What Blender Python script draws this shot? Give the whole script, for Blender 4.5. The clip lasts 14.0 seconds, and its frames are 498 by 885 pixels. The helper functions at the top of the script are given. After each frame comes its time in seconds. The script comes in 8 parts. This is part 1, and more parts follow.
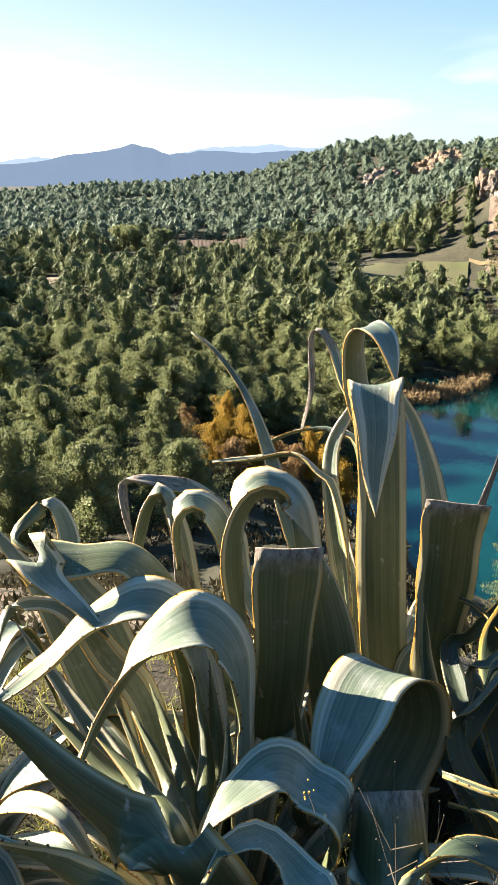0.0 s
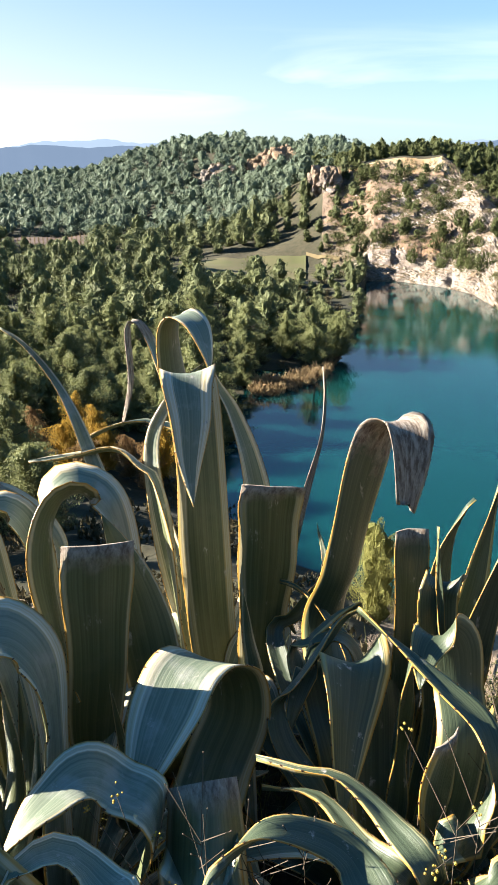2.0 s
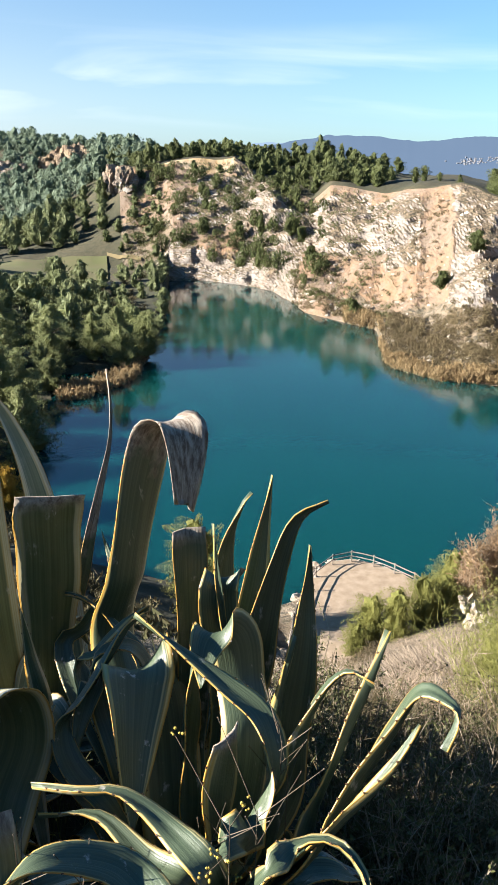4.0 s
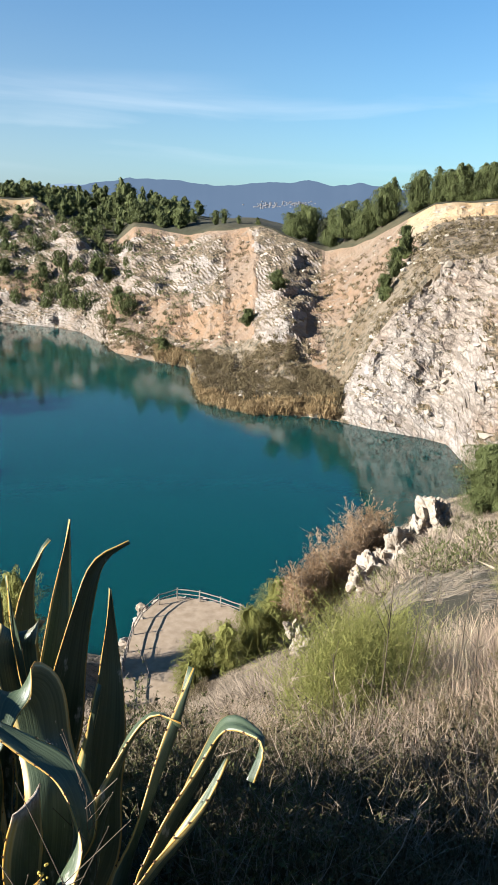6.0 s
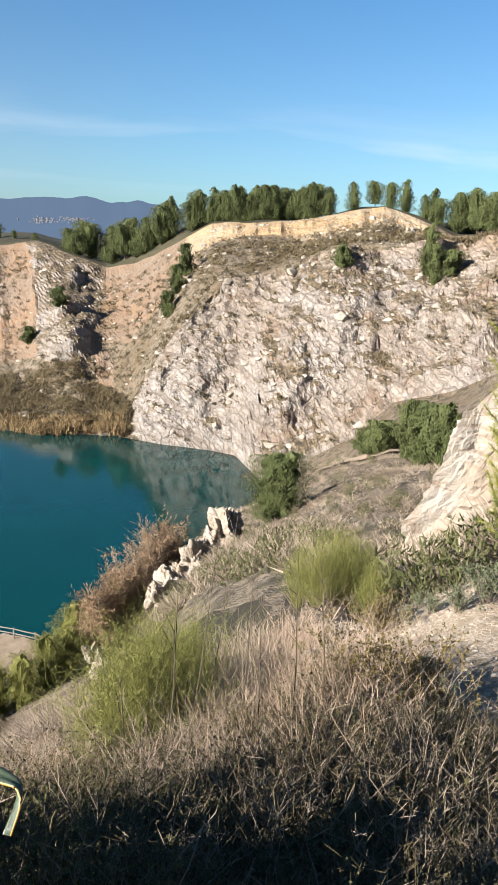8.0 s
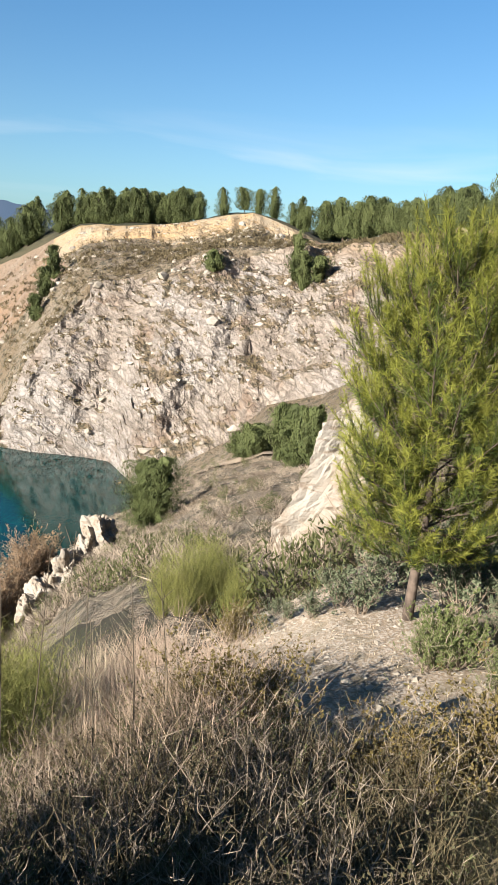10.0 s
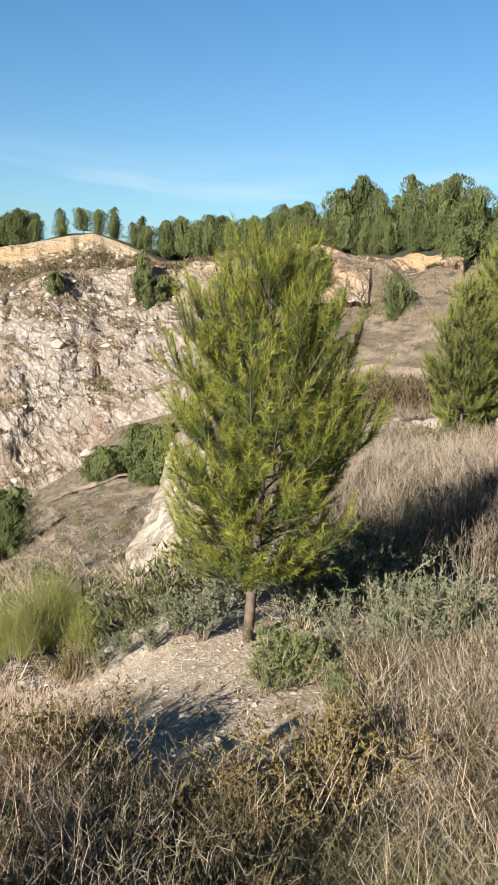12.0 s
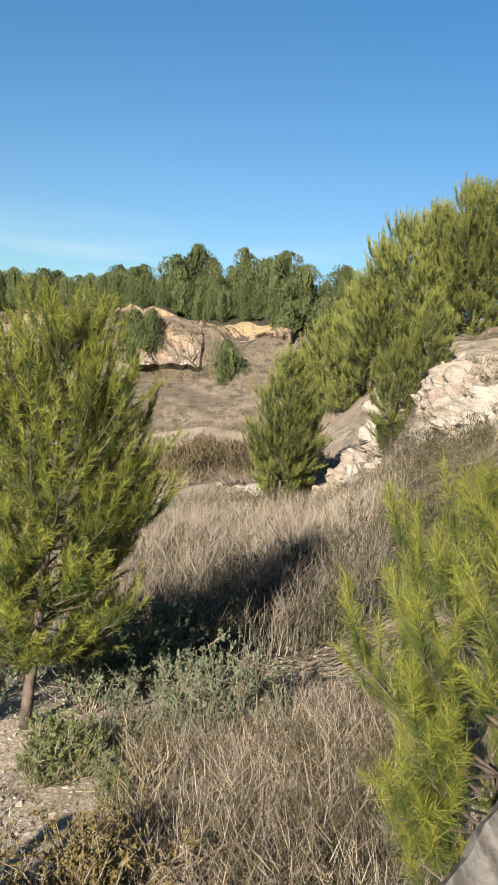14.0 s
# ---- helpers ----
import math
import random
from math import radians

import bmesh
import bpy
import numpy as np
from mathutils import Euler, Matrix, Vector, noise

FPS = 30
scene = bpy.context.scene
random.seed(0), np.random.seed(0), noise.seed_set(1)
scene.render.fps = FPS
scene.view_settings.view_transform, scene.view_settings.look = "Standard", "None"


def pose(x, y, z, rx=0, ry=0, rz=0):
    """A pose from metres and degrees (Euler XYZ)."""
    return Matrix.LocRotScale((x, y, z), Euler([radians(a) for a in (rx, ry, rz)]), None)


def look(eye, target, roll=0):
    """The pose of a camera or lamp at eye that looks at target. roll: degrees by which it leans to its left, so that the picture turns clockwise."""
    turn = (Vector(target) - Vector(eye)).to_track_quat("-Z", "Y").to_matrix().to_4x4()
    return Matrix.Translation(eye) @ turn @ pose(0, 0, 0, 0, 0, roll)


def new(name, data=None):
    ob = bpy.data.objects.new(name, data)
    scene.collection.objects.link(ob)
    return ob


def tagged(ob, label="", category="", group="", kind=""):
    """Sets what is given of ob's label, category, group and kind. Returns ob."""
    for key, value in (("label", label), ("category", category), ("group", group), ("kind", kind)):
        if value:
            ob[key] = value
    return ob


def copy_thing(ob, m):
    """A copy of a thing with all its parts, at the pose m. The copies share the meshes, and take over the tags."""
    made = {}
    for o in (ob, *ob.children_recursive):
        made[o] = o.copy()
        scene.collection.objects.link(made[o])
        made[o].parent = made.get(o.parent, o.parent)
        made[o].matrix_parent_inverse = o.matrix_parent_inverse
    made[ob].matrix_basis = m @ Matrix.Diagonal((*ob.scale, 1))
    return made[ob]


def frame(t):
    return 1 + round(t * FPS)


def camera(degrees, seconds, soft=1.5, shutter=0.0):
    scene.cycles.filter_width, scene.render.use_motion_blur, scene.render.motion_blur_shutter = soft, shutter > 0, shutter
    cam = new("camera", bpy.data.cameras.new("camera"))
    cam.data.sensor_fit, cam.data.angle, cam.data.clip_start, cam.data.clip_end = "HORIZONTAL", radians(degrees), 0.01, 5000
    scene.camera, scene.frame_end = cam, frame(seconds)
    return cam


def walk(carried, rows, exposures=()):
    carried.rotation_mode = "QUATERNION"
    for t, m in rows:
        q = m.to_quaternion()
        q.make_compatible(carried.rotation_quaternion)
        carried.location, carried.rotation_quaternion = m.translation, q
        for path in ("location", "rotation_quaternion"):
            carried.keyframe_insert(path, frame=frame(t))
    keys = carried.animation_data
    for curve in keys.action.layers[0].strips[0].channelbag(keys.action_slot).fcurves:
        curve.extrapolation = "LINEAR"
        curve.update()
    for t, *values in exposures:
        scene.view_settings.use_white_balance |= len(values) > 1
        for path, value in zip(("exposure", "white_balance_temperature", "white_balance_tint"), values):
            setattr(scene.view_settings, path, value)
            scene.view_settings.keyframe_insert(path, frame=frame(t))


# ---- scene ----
cam = camera(35.24, 14.0, soft=1.15)
PATH = [
    (0, (0.001, 0.000, 1.601), (0.0025, 1.8880, 0.9397), -0.83),
    (0.5, (0.024, 0.013, 1.587), (0.1660, 1.8931, 0.9185), -1.20),
    (1, (0.054, 0.019, 1.577), (0.2953, 1.8861, 0.9017), -1.60),
    (1.5, (0.072, 0.019, 1.575), (0.3834, 1.8742, 0.8963), -1.20),
    (2, (0.108, 0.023, 1.573), (0.4805, 1.8682, 0.8988), -0.41),
    (2.5, (0.150, 0.027, 1.567), (0.6327, 1.8456, 0.8879), 0.09),
    (3, (0.178, 0.022, 1.567), (0.7718, 1.8052, 0.8828), -0.17),
    (3.5, (0.194, 0.026, 1.568), (0.8831, 1.7730, 0.8804), -0.01),
    (4, (0.210, 0.022, 1.568), (1.0278, 1.7174, 0.8937), 0.51),
    (4.2, (0.216, 0.018, 1.571), (1.0873, 1.6901, 0.9036), 0.67),
    (6.3, (0.264, -0.002, 1.565), (1.5492, 1.4260, 1.0089), 1.38),
    (6.5, (0.268, -0.005, 1.565), (1.5976, 1.3850, 1.0165), 1.52),
    (7, (0.273, -0.012, 1.566), (1.6859, 1.2973, 1.0263), 1.83),
    (7.5, (0.291, -0.025, 1.563), (1.7904, 1.1863, 1.0307), 2.19),
    (8, (0.328, -0.026, 1.565), (1.9169, 1.0716, 1.0465), 2.61),
    (8.2, (0.347, -0.033, 1.564), (1.9693, 1.0157, 1.0465), 2.99),
    (10.3, (0.607, -0.115, 1.559), (2.3754, 0.6778, 1.0657), 3.43),
    (10.5, (0.629, -0.127, 1.559), (2.4101, 0.6367, 1.0639), 3.20),
    (11, (0.691, -0.166, 1.571), (2.5107, 0.5209, 1.1036), 3.53),
    (11.5, (0.748, -0.202, 1.583), (2.6098, 0.3833, 1.1481), 3.13),
    (12, (0.790, -0.243, 1.584), (2.6801, 0.2507, 1.1553), 2.25),
    (12.5, (0.847, -0.302, 1.600), (2.7586, 0.1326, 1.2059), 2.67),
    (13, (0.908, -0.371, 1.615), (2.8642, -0.1072, 1.2936), 4.43),
    (13.5, (0.959, -0.419, 1.627), (2.9338, -0.2498, 1.3564), 5.82),
    (14, (1.005, -0.454, 1.635), (2.9881, -0.3666, 1.3882), 6.17),
]
walk(cam, [(t, look(eye, target, roll)) for t, eye, target, roll in PATH],
     exposures=[(0, 2.88, 6950, 14), (3, 2.72, 6550, 13), (4, 2.58, 6400, 12), (6.5, 2.10, 6200, 11), (8, 2.02, 6300, 13), (11, 1.97, 6420, 11), (14, 1.82, 6550, 11)])

# ---- light: low winter sun from the left of the first view, clear sky ----
SUN_AZ, SUN_EL = -70.0, 24.0
world = bpy.data.worlds.new("sky")
scene.world = world
world.use_nodes = True
wt = world.node_tree
sky = wt.nodes.new("ShaderNodeTexSky")
sky.sky_type = "NISHITA"
sky.sun_disc = False
sky.sun_elevation = radians(SUN_EL)
sky.sun_rotation = radians(SUN_AZ)
sky.altitude = 200
sky.air_density, sky.dust_density, sky.ozone_density = 1.0, 0.5, 3.0
background = wt.nodes["Background"]
background.inputs["Strength"].default_value = 0.050
tint = wt.nodes.new("ShaderNodeMix")
tint.data_type, tint.blend_type = "RGBA", "MULTIPLY"
tint.inputs["Factor"].default_value = 1.0
tint.inputs["B"].default_value = (0.330, 0.650, 0.800, 1)
wt.links.new(sky.outputs["Color"], tint.inputs["A"])
# haze takes the colour out of the sky towards the horizon
grey = wt.nodes.new("ShaderNodeRGBToBW")
wt.links.new(tint.outputs["Result"], grey.inputs[0])
cool = wt.nodes.new("ShaderNodeMix")
cool.data_type, cool.blend_type = "RGBA", "MULTIPLY"
cool.inputs["Factor"].default_value = 1.0
cool.inputs["B"].default_value = (0.98, 1.02, 1.07, 1)
wt.links.new(grey.outputs[0], cool.inputs["A"])
haze = wt.nodes.new("ShaderNodeMix")
haze.data_type = "RGBA"
wt.links.new(tint.outputs["Result"], haze.inputs["A"])
wt.links.new(cool.outputs["Result"], haze.inputs["B"])
# a faint veil of high cloud low over the horizon
coord = wt.nodes.new("ShaderNodeTexCoord")
squash = wt.nodes.new("ShaderNodeMapping")
squash.inputs["Scale"].default_value = (1.6, 1.6, 14)
wt.links.new(coord.outputs["Generated"], squash.inputs["Vector"])
veil = wt.nodes.new("ShaderNodeTexNoise")
veil.inputs["Scale"].default_value, veil.inputs["Detail"].default_value, veil.inputs["Distortion"].default_value = 1.7, 5, 0.6
wt.links.new(squash.outputs["Vector"], veil.inputs["Vector"])
split = wt.nodes.new("ShaderNodeSeparateXYZ")
wt.links.new(coord.outputs["Generated"], split.inputs[0])
rise = wt.nodes.new("ShaderNodeMapRange")
rise.inputs["From Min"].default_value, rise.inputs["From Max"].default_value = 0.03, 0.08
sink = wt.nodes.new("ShaderNodeMapRange")
sink.inputs["From Min"].default_value, sink.inputs["From Max"].default_value = 0.15, 0.09
for node in (rise, sink):
    wt.links.new(split.outputs["Z"], node.inputs["Value"])
band = wt.nodes.new("ShaderNodeMath")
band.operation = "MULTIPLY"
wt.links.new(rise.outputs["Result"], band.inputs[0])
wt.links.new(sink.outputs["Result"], band.inputs[1])
thin = wt.nodes.new("ShaderNodeMapRange")
thin.inputs["From Min"].default_value, thin.inputs["From Max"].default_value, thin.inputs["To Max"].default_value = 0.46, 0.70, 0.34
wt.links.new(veil.outputs["Fac"], thin.inputs["Value"])
both = wt.nodes.new("ShaderNodeMath")
both.operation = "MULTIPLY"
wt.links.new(thin.outputs["Result"], both.inputs[0])
wt.links.new(band.outputs["Value"], both.inputs[1])
cloud = wt.nodes.new("ShaderNodeMix")
cloud.data_type = "RGBA"
cloud.inputs["B"].default_value = (5.3, 5.5, 5.6, 1)
wt.links.new(both.outputs["Value"], cloud.inputs["Factor"])
low_air = wt.nodes.new("ShaderNodeMapRange")
low_air.inputs["From Min"].default_value, low_air.inputs["From Max"].default_value = 0.42, 0.0
low_air.inputs["To Max"].default_value = 1.0
wt.links.new(split.outputs["Z"], low_air.inputs["Value"])
sunward = wt.nodes.new("ShaderNodeMapRange")
sunward.inputs["From Min"].default_value, sunward.inputs["From Max"].default_value = 0.75, -0.2
sunward.inputs["To Min"].default_value = 0.35
wt.links.new(split.outputs["X"], sunward.inputs["Value"])
amount = wt.nodes.new("ShaderNodeMath")
amount.operation = "MULTIPLY"
wt.links.new(low_air.outputs["Result"], amount.inputs[0])
wt.links.new(sunward.outputs["Result"], amount.inputs[1])
wt.links.new(amount.outputs["Value"], haze.inputs["Factor"])
wt.links.new(haze.outputs["Result"], cloud.inputs["A"])
wt.links.new(cloud.outputs["Result"], background.inputs["Color"])
sun_lamp = bpy.data.lights.new("sun", "SUN")
sun_lamp.energy, sun_lamp.angle, sun_lamp.color = 5.0, radians(0.55), (1.0, 0.93, 0.82)
sun = new("sun", sun_lamp)
sun_way = Vector((math.sin(radians(SUN_AZ)) * math.cos(radians(SUN_EL)), math.cos(radians(SUN_AZ)) * math.cos(radians(SUN_EL)), math.sin(radians(SUN_EL))))
sun.matrix_world = look(sun_way * 100, (0, 0, 0))
scene.view_settings.exposure = 0.0

# ---- materials ----
class Shader:
    """A small wrapper that builds one node material."""

    def __init__(self, name, rough=0.8):
        self.m = bpy.data.materials.new(name)
        self.m.use_nodes = True
        self.t = self.m.node_tree
        self.b = self.t.nodes["Principled BSDF"]
        self.b.inputs["Roughness"].default_value = rough
        self.b.inputs["Specular IOR Level"].default_value = 0.25

    def n(self, kind, **sets):
        node = self.t.nodes.new("ShaderNode" + kind)
        for k, v in sets.items():
            setattr(node, k, v)
        return node

    def put(self, socket, value):
        if hasattr(value, "links"):
            self.t.links.new(value, socket)
        else:
            socket.default_value = value

    def pos(self):
        return self.n("NewGeometry").outputs["Position"]

    def obj(self):
        return self.n("TexCoord").outputs["Object"]

    def noise(self, vec, scale, detail=4, rough=0.55, distort=0.0):
        a = self.n("TexNoise")
        a.inputs["Scale"].default_value, a.inputs["Detail"].default_value = scale, detail
        a.inputs["Roughness"].default_value, a.inputs["Distortion"].default_value = rough, distort
        self.put(a.inputs["Vector"], vec)
        return a.outputs["Fac"]

    def stretch(self, vec, sx, sy, sz, rot=(0, 0, 0)):
        a = self.n("Mapping")
        a.inputs["Scale"].default_value = (sx, sy, sz)
        a.inputs["Rotation"].default_value = [radians(r) for r in rot]
        self.put(a.inputs["Vector"], vec)
        return a.outputs["Vector"]

    def ramp(self, fac, *stops):
        a = self.n("ValToRGB")
        e = a.color_ramp.elements
        while len(e) < len(stops):
            e.new(0.5)
        for el, (p, c) in zip(e, stops):
            el.position = p
            el.color = (c, c, c, 1) if isinstance(c, (int, float)) else (*c, 1)
        self.put(a.inputs["Fac"], fac)
        return a.outputs["Color"]

    def mix(self, fac, a, b, kind="MIX"):
        m = self.n("Mix", data_type="RGBA", blend_type=kind)
        self.put(m.inputs["Factor"], fac)
        for s, v in ((m.inputs["A"], a), (m.inputs["B"], b)):
            self.put(s, (*v, 1) if isinstance(v, tuple) else v)
        return m.outputs["Result"]

    def math(self, op, a, b=0.0, c=0.0):
        m = self.n("Math", operation=op)
        for s, v in zip(m.inputs, (a, b, c)):
            self.put(s, v)
        return m.outputs["Value"]

    def range(self, v, a, b, c=0.0, d=1.0):
        m = self.n("MapRange")
        for s, x in zip(m.inputs, (v, a, b, c, d)):
            self.put(s, x)
        return m.outputs["Result"]

    def xyz(self, vec):
        s = self.n("SeparateXYZ")
        self.put(s.inputs[0], vec)
        return s.outputs

    def bump(self, height, strength=0.5, dist=0.02):
        b = self.n("Bump")
        b.inputs["Strength"].default_value, b.inputs["Distance"].default_value = strength, dist
        self.put(b.inputs["Height"], height)
        self.put(self.b.inputs["Normal"], b.outputs["Normal"])

    def colour(self, c):
        self.put(self.b.inputs["Base Color"], (*c, 1) if isinstance(c, tuple) else c)
        return self.m


def make_soil():
    s = Shader("gravel_soil", 0.95)
    p = s.pos()
    big, mid, fine = s.noise(p, 0.6, 3), s.noise(p, 5, 5), s.noise(p, 40, 4)
    c = s.mix(s.ramp(big, (0.35, 0.0), (0.65, 1.0)), (0.233, 0.187, 0.135), (0.168, 0.122, 0.083))
    c = s.mix(s.ramp(fine, (0.46, 0.0), (0.64, 1.0)), c, (0.322, 0.283, 0.233))
    c = s.mix(s.ramp(mid, (0.52, 0.0), (0.66, 0.6)), c, (0.078, 0.065, 0.035))
    s.bump(fine, 0.7, 0.015)
    return s.colour(c)


def make_bank():
    """Eroded pale earth and marl of the bank above the track."""
    s = Shader("pale_marl_bank", 0.95)
    p = s.pos()
    big, mid, fine = s.noise(p, 0.35, 4), s.noise(s.stretch(p, 1.2, 1.2, 4, (12, 8, 0)), 1.0, 6, 0.65, 0.4), s.noise(p, 9, 5)
    c = s.mix(s.ramp(big, (0.40, 0.0), (0.62, 1.0)), (0.285, 0.238, 0.180), (0.230, 0.178, 0.122))
    c = s.mix(s.ramp(mid, (0.38, 0.8), (0.48, 0.0)), c, (0.120, 0.092, 0.062))
    c = s.mix(s.ramp(fine, (0.58, 0.0), (0.70, 0.6)), c, (0.085, 0.075, 0.048))
    s.bump(s.math("ADD", s.math("MULTIPLY", mid, 3.0), fine), 0.9, 0.15)
    return s.colour(c)


def make_shaded_litter():
    """Soil under the plants, with fallen leaves and moss; the shade there is put into near-black colours."""
    s = Shader("shaded_leaf_litter", 0.95)
    p = s.pos()
    big, mid, fine = s.noise(p, 1.4, 3), s.noise(p, 9, 5), s.noise(p, 55, 4)
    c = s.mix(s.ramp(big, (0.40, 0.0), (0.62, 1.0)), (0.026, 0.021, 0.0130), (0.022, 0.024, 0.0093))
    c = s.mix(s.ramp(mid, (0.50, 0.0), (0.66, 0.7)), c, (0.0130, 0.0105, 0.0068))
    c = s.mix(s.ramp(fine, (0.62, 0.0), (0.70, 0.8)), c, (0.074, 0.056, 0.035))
    s.bump(fine, 0.8, 0.012)
    return s.colour(c)


def make_scrub():
    s = Shader("dry_scrub_slope", 0.95)
    p = s.pos()
    big, mid, fine = s.noise(p, 0.09, 4), s.noise(p, 0.7, 6, 0.65), s.noise(p, 6, 4)
    c = s.mix(s.ramp(big, (0.4, 0.0), (0.6, 1.0)), (0.137, 0.109, 0.076), (0.107, 0.079, 0.048))
    c = s.mix(s.ramp(mid, (0.5, 0.0), (0.58, 0.9)), c, (0.043, 0.038, 0.023))
    c = s.mix(s.ramp(fine, (0.55, 0.0), (0.7, 0.7)), c, (0.234, 0.208, 0.173))
    s.bump(s.math("ADD", s.math("MULTIPLY", mid, 6.0), fine), 0.8, 0.3)
    return s.colour(c)


def make_forest_floor():
    s = Shader("forest_floor", 0.95)
    p = s.pos()
    big, mid = s.noise(p, 0.03, 3), s.noise(p, 0.5, 5)
    # the shade in the gaps between trees is put into this dark floor
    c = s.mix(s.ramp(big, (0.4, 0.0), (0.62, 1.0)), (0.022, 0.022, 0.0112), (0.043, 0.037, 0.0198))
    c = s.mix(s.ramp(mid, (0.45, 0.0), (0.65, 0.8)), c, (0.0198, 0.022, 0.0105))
    s.bump(mid, 0.6, 0.5)
    return s.colour(c)


def make_rock(name="limestone"):
    """Quarried limestone: pale beds that dip to the east, rusty seams, ochre earth near the rim, scrub where it lies flatter."""
    s = Shader(name, 0.9)
    p = s.pos()
    x, y, z = s.xyz(p)
    steep = s.math("ABSOLUTE", s.xyz(s.n("NewGeometry").outputs["Normal"])[2])
    along = s.math("MULTIPLY", s.math("ARCTAN2", x, y), 165.0)
    patch, blotch, fine = s.noise(p, 0.03, 5), s.noise(p, 0.11, 6, 0.6), s.noise(p, 0.8, 6, 0.6)
    tilt = s.math("ADD", s.math("MULTIPLY_ADD", along, 0.34, z), s.math("MULTIPLY", patch, 9.0))
    bed = s.n("CombineXYZ")
    s.put(bed.inputs[0], s.math("MULTIPLY", along, 0.05))
    s.put(bed.inputs[1], s.math("MULTIPLY", y, 0.02))
    s.put(bed.inputs[2], s.math("MULTIPLY", tilt, 0.42))
    strata = s.noise(bed.outputs[0], 1.0, 6, 0.62, 0.25)
    cell = s.n("CombineXYZ")
    s.put(cell.inputs[0], s.math("MULTIPLY_ADD", along, 0.24, s.math("MULTIPLY", blotch, 3.0)))
    s.put(cell.inputs[1], s.math("MULTIPLY", y, 0.08))
    s.put(cell.inputs[2], s.math("MULTIPLY_ADD", tilt, 0.42, s.math("MULTIPLY", fine, 0.8)))
    joints = []
    for scale in (1.0, 2.7):
        block = s.n("TexVoronoi", feature="DISTANCE_TO_EDGE")
        block.inputs["Scale"].default_value = scale
        s.put(block.inputs["Vector"], cell.outputs[0])
        joints.append(s.ramp(block.outputs["Distance"], (0.0, 1.0), (0.075, 0.0)))
    tone = s.n("TexVoronoi")
    s.put(tone.inputs["Vector"], cell.outputs[0])
    shade = s.xyz(tone.outputs["Color"])[0]
    crack = s.math("MAXIMUM", joints[0], s.math("MULTIPLY", joints[1], 0.55))
    c = s.mix(s.ramp(patch, (0.42, 0.0), (0.60, 1.0)), (0.268, 0.243, 0.217), (0.235, 0.196, 0.160))
    c = s.mix(s.ramp(strata, (0.38, 0.6), (0.50, 0.0)), c, (0.150, 0.116, 0.090))
    c = s.mix(s.ramp(blotch, (0.54, 0.0), (0.64, 0.8)), c, (0.165, 0.112, 0.076))
    c = s.mix(s.ramp(strata, (0.56, 0.0), (0.66, 0.7)), c, (0.300, 0.275, 0.248))
    c = s.mix(s.range(shade, 0.35, 1.0, 0.0, 0.45), c, (0.215, 0.180, 0.148))
    high = s.range(s.math("ADD", z, s.math("MULTIPLY", s.math("SUBTRACT", patch, 0.5), 22.0)), -6.0, 3.0)
    c = s.mix(s.math("MULTIPLY", high, 0.75), c, (0.270, 0.180, 0.098))
    flat = s.range(s.math("ADD", steep, s.math("MULTIPLY", s.math("SUBTRACT", blotch, 0.5), 0.9)), 0.64, 0.78)
    scrub = s.mix(s.ramp(fine, (0.45, 0.0), (0.6, 1.0)), (0.166, 0.123, 0.076), (0.061, 0.052, 0.030))
    c = s.mix(flat, c, scrub)
    c = s.mix(s.ramp(fine, (0.30, 0.6), (0.40, 0.0)), c, (0.120, 0.096, 0.074))
    c = s.mix(s.math("MULTIPLY", crack, 0.45), c, (0.105, 0.083, 0.064))
    s.bump(s.math("SUBTRACT", s.math("ADD", s.math("MULTIPLY", strata, 0.7), s.math("ADD", s.math("MULTIPLY", fine, 1.8), s.math("MULTIPLY", shade, 0.5))), s.math("MULTIPLY", crack, 0.5)), 1.0, 0.8)
    return s.colour(c)


def make_water():
    s = Shader("lake_water", 0.04)
    s.b.inputs["IOR"].default_value = 1.33
    s.b.inputs["Specular IOR Level"].default_value = 0.5
    p = s.pos()
    c = s.mix(s.noise(p, 0.012, 2), (0.0010, 0.022, 0.023), (0.0015, 0.032, 0.028))
    s.b.subsurface_method = "BURLEY"
    s.b.inputs["Subsurface Weight"].default_value = 1.0
    s.b.inputs["Subsurface Radius"].default_value = (1, 1, 1)
    s.b.inputs["Subsurface Scale"].default_value = 7.0
    s.bump(s.noise(s.stretch(p, 1, 1.6, 1), 0.9, 3), 0.04, 0.3)
    return s.colour(c)


def make_plain(name, base, dark, scale, rough=0.85, bump=0.3, dist=0.01):
    s = Shader(name, rough)
    f = s.noise(s.pos(), scale, 5)
    s.bump(f, bump, dist)
    return s.colour(s.mix(s.ramp(f, (0.35, 0.0), (0.68, 1.0)), base, dark))


